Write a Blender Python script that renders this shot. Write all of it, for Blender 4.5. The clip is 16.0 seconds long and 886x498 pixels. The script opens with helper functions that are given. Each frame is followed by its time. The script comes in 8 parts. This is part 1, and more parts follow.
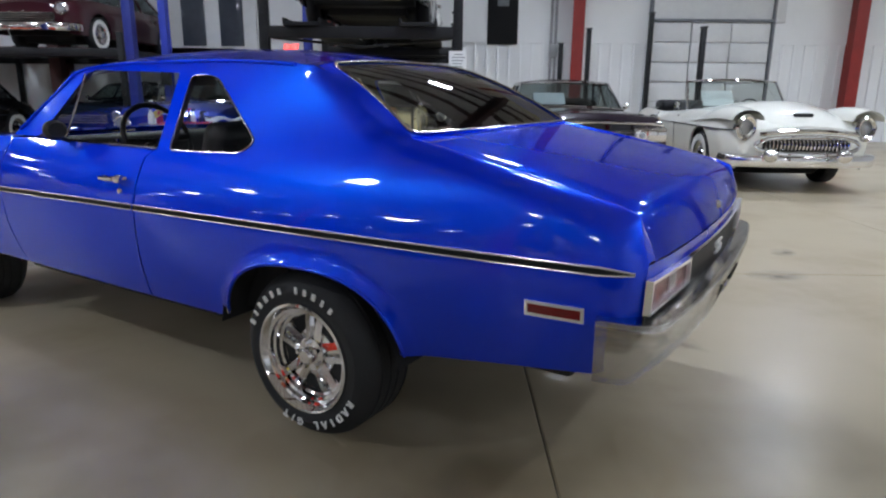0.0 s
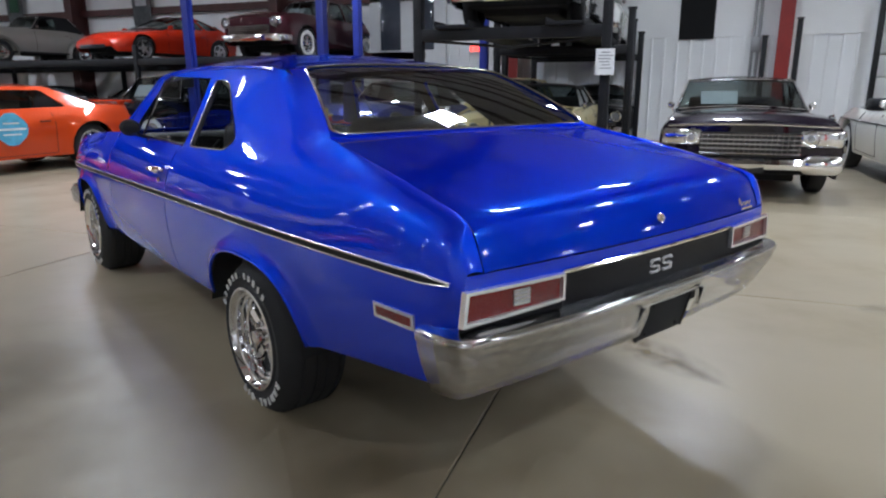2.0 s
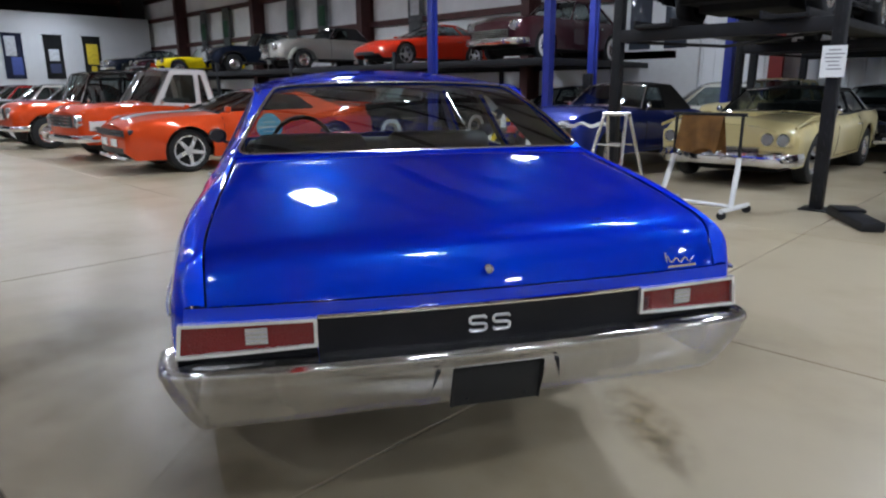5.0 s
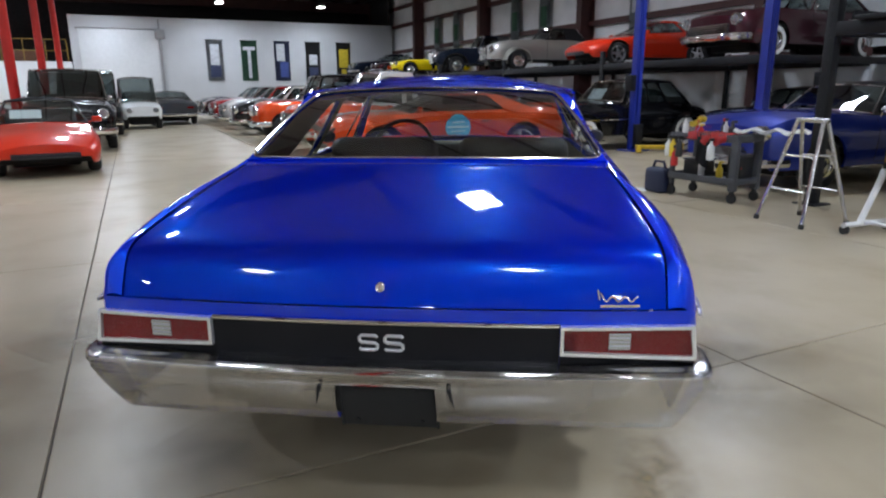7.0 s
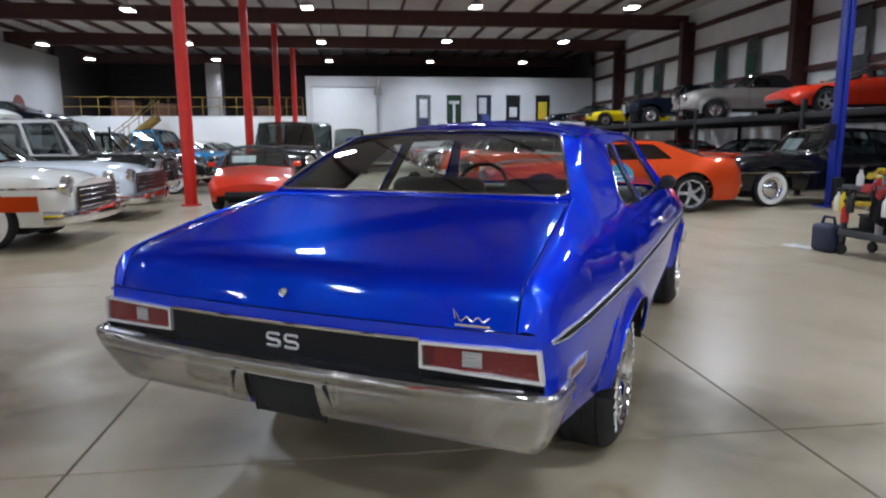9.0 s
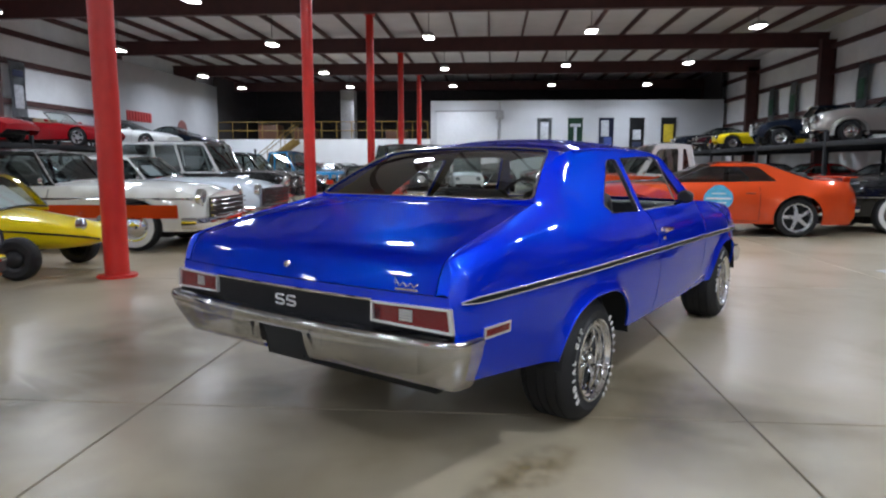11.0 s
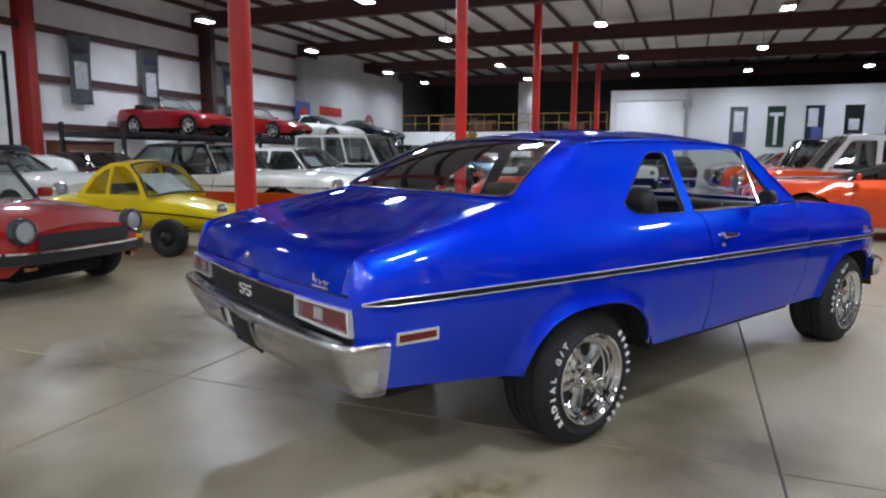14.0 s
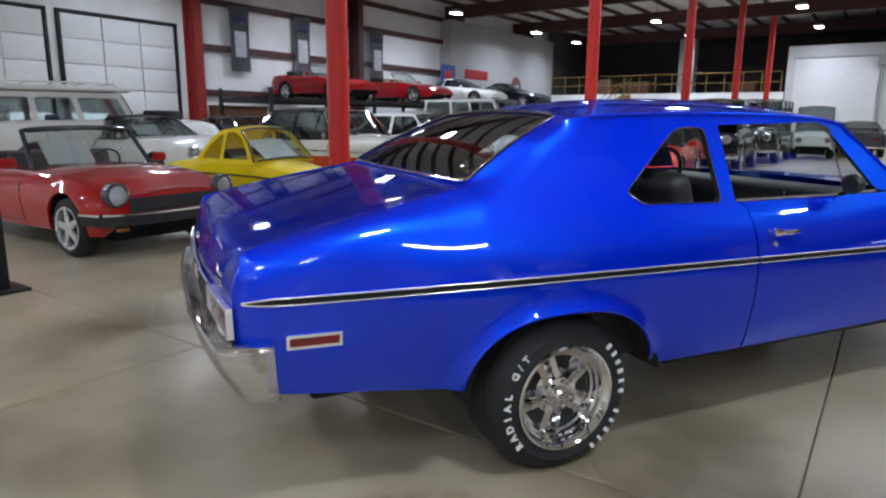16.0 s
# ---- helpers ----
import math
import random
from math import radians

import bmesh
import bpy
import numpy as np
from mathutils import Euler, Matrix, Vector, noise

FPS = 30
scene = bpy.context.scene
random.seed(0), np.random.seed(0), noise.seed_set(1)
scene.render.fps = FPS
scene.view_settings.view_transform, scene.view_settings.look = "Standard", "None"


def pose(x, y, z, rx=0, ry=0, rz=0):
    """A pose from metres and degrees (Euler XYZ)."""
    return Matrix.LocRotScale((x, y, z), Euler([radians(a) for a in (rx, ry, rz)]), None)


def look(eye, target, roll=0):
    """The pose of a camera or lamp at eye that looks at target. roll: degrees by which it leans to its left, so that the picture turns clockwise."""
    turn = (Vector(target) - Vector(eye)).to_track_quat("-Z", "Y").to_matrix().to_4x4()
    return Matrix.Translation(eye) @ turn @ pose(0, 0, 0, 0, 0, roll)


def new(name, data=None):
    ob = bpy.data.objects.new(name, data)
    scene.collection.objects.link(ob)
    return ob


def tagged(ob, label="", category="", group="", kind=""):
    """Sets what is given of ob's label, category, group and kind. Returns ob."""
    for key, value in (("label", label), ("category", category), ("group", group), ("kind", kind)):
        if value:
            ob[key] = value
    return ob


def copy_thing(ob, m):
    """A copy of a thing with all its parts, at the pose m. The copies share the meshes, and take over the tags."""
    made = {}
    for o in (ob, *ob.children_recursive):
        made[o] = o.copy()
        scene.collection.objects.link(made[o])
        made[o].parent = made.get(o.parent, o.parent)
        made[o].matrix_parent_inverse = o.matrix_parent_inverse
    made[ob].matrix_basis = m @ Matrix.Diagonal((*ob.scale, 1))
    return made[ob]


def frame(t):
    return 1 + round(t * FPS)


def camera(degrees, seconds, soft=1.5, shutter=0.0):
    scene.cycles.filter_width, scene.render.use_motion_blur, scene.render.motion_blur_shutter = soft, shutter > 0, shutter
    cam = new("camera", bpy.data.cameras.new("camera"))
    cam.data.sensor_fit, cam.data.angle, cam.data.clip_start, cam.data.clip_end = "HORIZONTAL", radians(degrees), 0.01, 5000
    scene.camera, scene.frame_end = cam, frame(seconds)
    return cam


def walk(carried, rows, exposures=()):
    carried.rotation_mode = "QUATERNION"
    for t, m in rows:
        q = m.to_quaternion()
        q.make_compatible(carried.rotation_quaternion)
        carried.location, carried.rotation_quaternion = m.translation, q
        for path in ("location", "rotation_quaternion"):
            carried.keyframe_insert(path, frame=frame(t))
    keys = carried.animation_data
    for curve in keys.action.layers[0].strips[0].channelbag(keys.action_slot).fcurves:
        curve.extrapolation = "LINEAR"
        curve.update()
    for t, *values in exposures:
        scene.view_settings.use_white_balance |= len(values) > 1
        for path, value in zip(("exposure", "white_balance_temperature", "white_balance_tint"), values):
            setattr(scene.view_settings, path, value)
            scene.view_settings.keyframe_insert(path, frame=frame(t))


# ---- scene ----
cam = camera(69.2, 16.0, soft=2.2)
PATH = [
    (0, (0.541, 0.108, 1.286), (0.52, 2.049, 0.804), 0.5),
    (0.5, (0.816, 0.105, 1.287), (0.632, 2.038, 0.81), 0.2),
    (1, (1.066, 0.14, 1.292), (0.729, 2.05, 0.808), 0.0),
    (1.5, (1.314, 0.214, 1.293), (0.807, 2.087, 0.809), -0.2),
    (2, (1.547, 0.28, 1.296), (0.897, 2.108, 0.811), -0.1),
    (2.5, (1.786, 0.347, 1.296), (0.994, 2.119, 0.811), -0.2),
    (3, (1.977, 0.456, 1.297), (1.071, 2.171, 0.811), -0.2),
    (3.5, (2.167, 0.61, 1.306), (1.137, 2.254, 0.821), -0.2),
    (4, (2.343, 0.776, 1.332), (1.193, 2.339, 0.846), -0.3),
    (6.5, (2.989, 1.71, 1.398), (1.328, 2.713, 0.913), -0.3),
    (7, (3.08, 1.908, 1.397), (1.324, 2.735, 0.914), -0.4),
    (7.5, (3.155, 2.127, 1.389), (1.332, 2.799, 0.914), -0.4),
    (8, (3.25, 2.336, 1.379), (1.369, 2.841, 0.928), -0.5),
    (8.5, (3.392, 2.534, 1.365), (1.466, 2.902, 0.971), -0.3),
    (9, (3.543, 2.714, 1.35), (1.585, 2.954, 1.021), -0.3),
    (9.5, (3.72, 2.878, 1.336), (1.743, 3.001, 1.055), -0.2),
    (12, (4.268, 3.629, 1.291), (2.307, 3.349, 1.013), 0.2),
    (12.5, (4.219, 3.81, 1.29), (2.268, 3.466, 1.011), 0.3),
    (13, (4.121, 3.993, 1.294), (2.192, 3.547, 1.013), 0.3),
    (13.5, (3.962, 4.102, 1.286), (2.065, 3.537, 1.004), 0.4),
    (14, (3.78, 4.221, 1.307), (1.932, 3.512, 1.022), 0.4),
    (14.5, (3.617, 4.321, 1.328), (1.81, 3.519, 1.025), 0.4),
    (15, (3.442, 4.464, 1.354), (1.687, 3.577, 0.989), 0.5),
    (15.5, (3.276, 4.614, 1.369), (1.594, 3.601, 0.985), 0.4),
    (16, (3.096, 4.78, 1.367), (1.487, 3.661, 0.968), 0.5),
]
walk(cam, [(t, look(eye, target, roll)) for t, eye, target, roll in PATH])

# ---- world and large lights ----
from mathutils.geometry import delaunay_2d_cdt

world = bpy.data.worlds.new("sky")
world.use_nodes = True
scene.world = world
wn = world.node_tree
sky = wn.nodes.new("ShaderNodeTexSky")
sky.sky_type, sky.sun_disc = "NISHITA", False
sky.sun_elevation, sky.sun_rotation = radians(35), radians(120)
wn.links.new(sky.outputs[0], wn.nodes["Background"].inputs[0])
wn.nodes["Background"].inputs[1].default_value = 0.06

LAMP_Z, LAMP_POWER, GLOW = 6.0, 165, 34
scene.view_settings.exposure = 0.0


# ---- materials ----
def mat(name, col, rough=0.5, metal=0.0, coat=0.0, var=0.12, scale=6.0, bump=0.0, fine=60.0, spec=0.5, spots=0.0, worn=0.0, per_object=0.0):
    """A surface with colour that varies at two scales, uneven gloss and a fine relief."""
    m = bpy.data.materials.new(name)
    m.use_nodes = True
    t = m.node_tree
    b = t.nodes["Principled BSDF"]
    co = t.nodes.new("ShaderNodeTexCoord")
    n1, n2 = t.nodes.new("ShaderNodeTexNoise"), t.nodes.new("ShaderNodeTexNoise")
    n1.inputs["Scale"].default_value, n2.inputs["Scale"].default_value = scale, fine
    n1.inputs["Detail"].default_value, n2.inputs["Detail"].default_value = 5, 3
    for n in (n1, n2):
        t.links.new(co.outputs["Object"], n.inputs["Vector"])
    mx = t.nodes.new("ShaderNodeMix")
    mx.data_type = "RGBA"
    mx.inputs["A"].default_value = (*[c * (1 - var) for c in col], 1)
    mx.inputs["B"].default_value = (*[min(1, c * (1 + var) + 0.002) for c in col], 1)
    ad = t.nodes.new("ShaderNodeMath")
    ad.operation = "MULTIPLY_ADD"
    ad.inputs[1].default_value = 0.3
    t.links.new(n2.outputs["Fac"], ad.inputs[0])
    sc = t.nodes.new("ShaderNodeMath")
    sc.operation = "MULTIPLY_ADD"
    sc.inputs[1].default_value, sc.inputs[2].default_value = 1.6, -0.45
    t.links.new(n1.outputs["Fac"], sc.inputs[0])
    t.links.new(sc.outputs[0], ad.inputs[2])
    ad.use_clamp = True
    t.links.new(ad.outputs[0], mx.inputs["Factor"])
    out = mx.outputs["Result"]
    if per_object:
        oi = t.nodes.new("ShaderNodeObjectInfo")
        hs = t.nodes.new("ShaderNodeHueSaturation")
        ma = t.nodes.new("ShaderNodeMath")
        ma.operation = "MULTIPLY_ADD"
        ma.inputs[1].default_value, ma.inputs[2].default_value = per_object, 1 - per_object / 2
        t.links.new(oi.outputs["Random"], ma.inputs[0])
        t.links.new(ma.outputs[0], hs.inputs["Value"])
        t.links.new(out, hs.inputs["Color"])
        out = hs.outputs["Color"]
    t.links.new(out, b.inputs["Base Color"])
    rr = t.nodes.new("ShaderNodeMath")
    rr.operation = "MULTIPLY_ADD"
    rr.inputs[1].default_value, rr.inputs[2].default_value = rough * 0.35, rough * 0.82
    t.links.new(n1.outputs["Fac"], rr.inputs[0])
    t.links.new(rr.outputs[0], b.inputs["Roughness"])
    b.inputs["Metallic"].default_value = metal
    b.inputs["Specular IOR Level"].default_value = spec
    b.inputs["Coat Weight"].default_value = coat
    b.inputs["Coat Roughness"].default_value = 0.04
    if bump:
        bp = t.nodes.new("ShaderNodeBump")
        bp.inputs["Strength"].default_value, bp.inputs["Distance"].default_value = bump, 0.01
        t.links.new(n2.outputs["Fac"], bp.inputs["Height"])
        t.links.new(bp.outputs[0], b.inputs["Normal"])
    return m


def paint(name, col, flake=0.0, rough=0.35, edge=None):
    """Clear-coated car paint."""
    m = mat(name, col, rough=rough, metal=flake, coat=1.0, var=0.06, scale=2.5, fine=900, spec=0.08)
    if edge:
        m.node_tree.nodes["Principled BSDF"].inputs["Specular Tint"].default_value = (*edge, 1)
    return m


def glow(name, col, strength):
    m = bpy.data.materials.new(name)
    m.use_nodes = True
    b = m.node_tree.nodes["Principled BSDF"]
    b.inputs["Base Color"].default_value = (*col, 1)
    b.inputs["Emission Color"].default_value = (*col, 1)
    b.inputs["Emission Strength"].default_value = strength
    return m


def mirror_share(t, base):
    """How much a clear skin mirrors: little face on, all at a grazing view."""
    lw, pw, ma = t.nodes.new("ShaderNodeLayerWeight"), t.nodes.new("ShaderNodeMath"), t.nodes.new("ShaderNodeMath")
    lw.inputs["Blend"].default_value = 0.5
    pw.operation, ma.operation = "POWER", "MULTIPLY_ADD"
    pw.inputs[1].default_value = 5.0
    ma.inputs[1].default_value, ma.inputs[2].default_value = 1 - base, base
    t.links.new(lw.outputs["Facing"], pw.inputs[0])
    t.links.new(pw.outputs[0], ma.inputs[0])
    return ma


def glass(name, tint, gloss=0.09):
    """A thin pane: clear with a tint, and a mirror by Fresnel."""
    m = bpy.data.materials.new(name)
    m.use_nodes = True
    t = m.node_tree
    t.nodes.remove(t.nodes["Principled BSDF"])
    tr, gl = t.nodes.new("ShaderNodeBsdfTransparent"), t.nodes.new("ShaderNodeBsdfGlossy")
    tr.inputs["Color"].default_value = (*tint, 1)
    gl.inputs["Roughness"].default_value = 0.02
    ad = mirror_share(t, gloss + 0.02)
    ms = t.nodes.new("ShaderNodeMixShader")
    t.links.new(ad.outputs[0], ms.inputs[0])
    t.links.new(tr.outputs[0], ms.inputs[1])
    t.links.new(gl.outputs[0], ms.inputs[2])
    t.links.new(ms.outputs[0], t.nodes["Material Output"].inputs["Surface"])
    return m


def metallic_paint(name, col, deep, flake, body=0.6, share=0.2, rough=0.3):
    """Pigment, a broad and a narrow lobe of metal flake of one hue under a clear mirror coat."""
    m = bpy.data.materials.new(name)
    m.use_nodes = True
    t = m.node_tree
    t.nodes.remove(t.nodes["Principled BSDF"])
    co, ns = t.nodes.new("ShaderNodeTexCoord"), t.nodes.new("ShaderNodeTexNoise")
    ns.inputs["Scale"].default_value, ns.inputs["Detail"].default_value = 3.0, 4
    t.links.new(co.outputs["Object"], ns.inputs["Vector"])
    rr = t.nodes.new("ShaderNodeMapRange")
    rr.inputs["To Min"].default_value, rr.inputs["To Max"].default_value = rough * 0.85, rough * 1.15
    t.links.new(ns.outputs["Fac"], rr.inputs["Value"])
    df, fl, ct = t.nodes.new("ShaderNodeBsdfDiffuse"), t.nodes.new("ShaderNodeBsdfGlossy"), t.nodes.new("ShaderNodeBsdfGlossy")
    wide, m0 = t.nodes.new("ShaderNodeBsdfGlossy"), t.nodes.new("ShaderNodeMixShader")
    wide.inputs["Color"].default_value, wide.inputs["Roughness"].default_value = (*deep, 1), 0.6
    m0.inputs[0].default_value = body
    t.links.new(df.outputs[0], m0.inputs[1])
    t.links.new(wide.outputs[0], m0.inputs[2])
    df.inputs["Color"].default_value, fl.inputs["Color"].default_value, ct.inputs["Color"].default_value = (*col, 1), (*flake, 1), (1, 1, 1, 1)
    t.links.new(rr.outputs["Result"], fl.inputs["Roughness"])
    ct.inputs["Roughness"].default_value = 0.035
    fr = mirror_share(t, 0.04)
    m1, m2 = t.nodes.new("ShaderNodeMixShader"), t.nodes.new("ShaderNodeMixShader")
    m1.inputs[0].default_value = share
    t.links.new(m0.outputs[0], m1.inputs[1])
    t.links.new(fl.outputs[0], m1.inputs[2])
    t.links.new(fr.outputs[0], m2.inputs[0])
    t.links.new(m1.outputs[0], m2.inputs[1])
    t.links.new(ct.outputs[0], m2.inputs[2])
    t.links.new(m2.outputs[0], t.nodes["Material Output"].inputs["Surface"])
    return m


BLUE = metallic_paint("electric_blue_paint", (0.0005, 0.005, 0.12), (0.001, 0.013, 1.0), (0.004, 0.2, 1.0), 0.6, 0.2, 0.34)
CHROME = mat("chrome", (0.8, 0.8, 0.81), rough=0.06, metal=1.0, var=0.05)
BRIGHT_TRIM = mat("polished_trim", (0.82, 0.82, 0.84), rough=0.2, metal=0.7, var=0.05)
WINDOW_TRIM = mat("window_bright_strip", (0.5, 0.5, 0.52), rough=0.12, metal=1.0, var=0.05)
DULL_CHROME = mat("worn_chrome", (0.62, 0.62, 0.63), rough=0.22, metal=1.0, var=0.1)
RUBBER = mat("tyre_rubber", (0.01, 0.01, 0.011), rough=0.75, var=0.25, scale=9, bump=0.25, fine=140)
WHITE_RUBBER = mat("white_rubber", (0.72, 0.71, 0.68), rough=0.6)
BLACK_TRIM = mat("black_trim", (0.012, 0.012, 0.013), rough=0.45, bump=0.1, fine=250)
BLACK_SATIN = mat("satin_black_panel", (0.006, 0.006, 0.008), rough=0.45, spec=0.2, bump=0.1, fine=400)
INSERT_BLACK = mat("black_trim_insert", (0.006, 0.008, 0.008), rough=0.6, spec=0.15)
VINYL = mat("black_vinyl", (0.018, 0.018, 0.02), rough=0.5, var=0.2, bump=0.3, fine=180)
UNDER = mat("underbody_black", (0.01, 0.01, 0.01), rough=0.9, var=0.4)
RED_LENS = mat("red_lens", (0.13, 0.003, 0.005), rough=0.15, coat=0.35, bump=0.3, fine=180)
CLEAR_LENS = mat("clear_lens", (0.4, 0.39, 0.39), rough=0.15, coat=0.6, bump=0.5, fine=220)
HEAD_LENS = mat("headlamp_lens", (0.42, 0.43, 0.45), rough=0.14, metal=0.7, coat=0.8, bump=0.5, fine=160)
AMBER_LENS = mat("amber_lens", (0.32, 0.09, 0.01), rough=0.15, coat=0.6)
CAR_GLASS = glass("car_glass", (0.72, 0.78, 0.76))
PARKED_GLASS = glass("parked_car_glass", (0.5, 0.56, 0.56))
TINTED = glass("tinted_car_glass", (0.3, 0.34, 0.34))
PAPER = mat("white_paper", (0.78, 0.79, 0.8), rough=0.8, var=0.04)
INK = mat("grey_ink", (0.2, 0.2, 0.22), rough=0.8)


# ---- mesh tools ----
def spl(pts):
    """A smooth curve through points (x, value), as a function of x."""
    xs, ys = [p[0] for p in pts], [p[1] for p in pts]
    n = len(xs)
    sl = [(ys[i + 1] - ys[i]) / (xs[i + 1] - xs[i]) for i in range(n - 1)]
    m = [sl[0]] + [0 if sl[i - 1] * sl[i] <= 0 else 2 * sl[i - 1] * sl[i] / (sl[i - 1] + sl[i]) for i in range(1, n - 1)] + [sl[-1]]

    def f(x):
        if x <= xs[0]:
            return ys[0]
        if x >= xs[-1]:
            return ys[-1]
        i = max(k for k in range(n - 1) if xs[k] <= x)
        h = xs[i + 1] - xs[i]
        u = (x - xs[i]) / h
        return (2 * u**3 - 3 * u**2 + 1) * ys[i] + (u**3 - 2 * u**2 + u) * h * m[i] + (3 * u**2 - 2 * u**3) * ys[i + 1] + (u**3 - u**2) * h * m[i + 1]

    return f


def span(a, b, step):
    n = max(1, int(math.ceil(abs(b - a) / step - 1e-6)))
    return [a + (b - a) * i / n for i in range(n + 1)]


def rounded(pts, r, n=4):
    """A closed outline with its corners rounded."""
    out = []
    for i, p in enumerate(pts):
        a, p, c = Vector(pts[i - 1]), Vector(p), Vector(pts[(i + 1) % len(pts)])
        d1, d2 = (a - p), (c - p)
        k = min(r, d1.length * 0.45, d2.length * 0.45)
        s, e = p + d1.normalized() * k, p + d2.normalized() * k
        for j in range(n + 1):
            u = j / n
            out.append(tuple((1 - u) ** 2 * s + 2 * u * (1 - u) * p + u * u * e))
    return out


def inside(p, poly):
    x, y, hit = p[0], p[1], False
    for i in range(len(poly)):
        (x1, y1), (x2, y2) = poly[i - 1][:2], poly[i][:2]
        if (y1 > y) != (y2 > y) and x < (x2 - x1) * (y - y1) / (y2 - y1) + x1:
            hit = not hit
    return hit


def dense(poly, step):
    out = []
    for i in range(len(poly)):
        a, b = Vector(poly[i - 1][:2]), Vector(poly[i][:2])
        n = max(1, int((b - a).length / step))
        out += [tuple(a.lerp(b, k / n)) for k in range(n)]
    return out


def panel(bm, outline, holes, f, step, lip=0.0, flip=False):
    """A curved sheet over a flat outline with holes; f lifts (u, v, depth) to a place. lip: a turned-in edge of that depth."""
    loops = [dense(outline, step)] + [dense(h, step) for h in holes]
    pts, edges, allb = [], [], []
    for lp in loops:
        s = len(pts)
        pts += [Vector(p) for p in lp]
        edges += [(s + i, s + (i + 1) % len(lp)) for i in range(len(lp))]
    nb = len(pts)
    ba = np.array([tuple(p) for p in pts])
    u0, u1, v0, v1 = ba[:, 0].min(), ba[:, 0].max(), ba[:, 1].min(), ba[:, 1].max()
    for i, u in enumerate(np.arange(u0 + step / 2, u1, step)):
        for v in np.arange(v0 + step * (0.3 + 0.4 * (i % 2)), v1, step):
            if ((ba[:, 0] - u) ** 2 + (ba[:, 1] - v) ** 2).min() > (0.55 * step) ** 2 and inside((u, v), loops[0]) and not any(inside((u, v), h) for h in loops[1:]):
                pts.append(Vector((u, v)))
    vs, es, fs = delaunay_2d_cdt(pts, edges, [], 0, 1e-5)[:3]
    made = [bm.verts.new(f(v[0], v[1], 0.0)) for v in vs]
    for tri in fs:
        c = sum((vs[i] for i in tri), Vector((0, 0))) / len(tri)
        if inside(c, loops[0]) and not any(inside(c, h) for h in loops[1:]):
            bm.faces.new([made[i] for i in (tri if flip else reversed(tri))])
    if lip:
        low = {}
        for e in [e for e in bm.edges if len(e.link_faces) == 1 and e.verts[0] in set(made)]:
            a, b = e.verts
            for w in (a, b):
                if w not in low:
                    k = made.index(w)
                    low[w] = bm.verts.new(f(vs[k][0], vs[k][1], lip))
            bm.faces.new([b, a, low[a], low[b]])
    for v in [v for v in made if v.is_valid and not v.link_faces]:
        bm.verts.remove(v)
    return bm


def sheet(bm, grid, closed=False, flip=False):
    """Quads over a grid of places."""
    rows = [[bm.verts.new(p) for p in r] for r in grid]
    n = len(rows[0])
    for a, b in zip(rows, rows[1:]):
        for i in range(n if closed else n - 1):
            q = [a[i], a[(i + 1) % n], b[(i + 1) % n], b[i]]
            bm.faces.new(q[::-1] if flip else q)
    return rows


def box(bm, c, s, bevel=0.0, m=None, seg=2):
    """A box of size s about c with softened edges."""
    g = bmesh.ops.create_cube(bm, size=1.0)["verts"]
    for v in g:
        v.co = Vector(c) + Vector((v.co.x * s[0], v.co.y * s[1], v.co.z * s[2]))
    if bevel:
        es = list({e for v in g for e in v.link_edges})
        r = bmesh.ops.bevel(bm, geom=es, offset=min(bevel, min(s) * 0.45), segments=seg, affect="EDGES", profile=0.5)
        g = list({v for f in r["faces"] for v in f.verts} | {v for v in g if v.is_valid})
    if m is not None:
        bmesh.ops.transform(bm, matrix=m, verts=g)
    return g


def tube(bm, pts, r, seg=8, closed=False, caps=True):
    """A round rod along places; r is one radius or a list."""
    pts = [Vector(p) for p in pts]
    n = len(pts)
    rows = []
    up = None
    for i, p in enumerate(pts):
        a = pts[i - 1] if (i or closed) else p
        b = pts[(i + 1) % n] if (i < n - 1 or closed) else p
        d = (b - a).normalized()
        if up is None:
            up = d.orthogonal().normalized()
        up = (up - d * up.dot(d))
        up = up.normalized() if up.length > 1e-6 else d.orthogonal().normalized()
        sd = d.cross(up)
        rad = r[i] if isinstance(r, (list, tuple)) else r
        rows.append([p + rad * (math.cos(k * math.tau / seg) * up + math.sin(k * math.tau / seg) * sd) for k in range(seg)])
    if closed:
        rows.append(rows[0])
    vs = sheet(bm, rows, closed=True)
    if closed:
        bmesh.ops.remove_doubles(bm, verts=[v for q in vs for v in q], dist=1e-5)
    elif caps:
        bm.faces.new(vs[0][::-1])
        bm.faces.new(vs[-1])
    return bm


def lathe(bm, prof, seg=32, m=None, close=False):
    """Turns a profile of (radius, height) round the z axis."""
    m = m or Matrix()
    rows = [[m @ Vector((r * math.cos(k * math.tau / seg), r * math.sin(k * math.tau / seg), h)) for k in range(seg)] for r, h in prof]
    if close:
        rows.append(rows[0])
    vs = sheet(bm, rows, closed=True)
    bmesh.ops.remove_doubles(bm, verts=[v for q in vs for v in q], dist=1e-5)
    return bm


def sweep(bm, path, section, up=(0, 0, 1), caps=True):
    """Carries an open or closed section of (out, up) along a path."""
    up = Vector(up)
    path = [Vector(p) for p in path]
    rows = []
    for i, p in enumerate(path):
        d = (path[min(i + 1, len(path) - 1)] - path[max(i - 1, 0)]).normalized()
        out = d.cross(up).normalized()
        rows.append([p + out * a + up * b for a, b in section])
    vs = sheet(bm, rows, closed=caps)
    if caps:
        bm.faces.new(vs[0])
        bm.faces.new(vs[-1][::-1])
    return bm


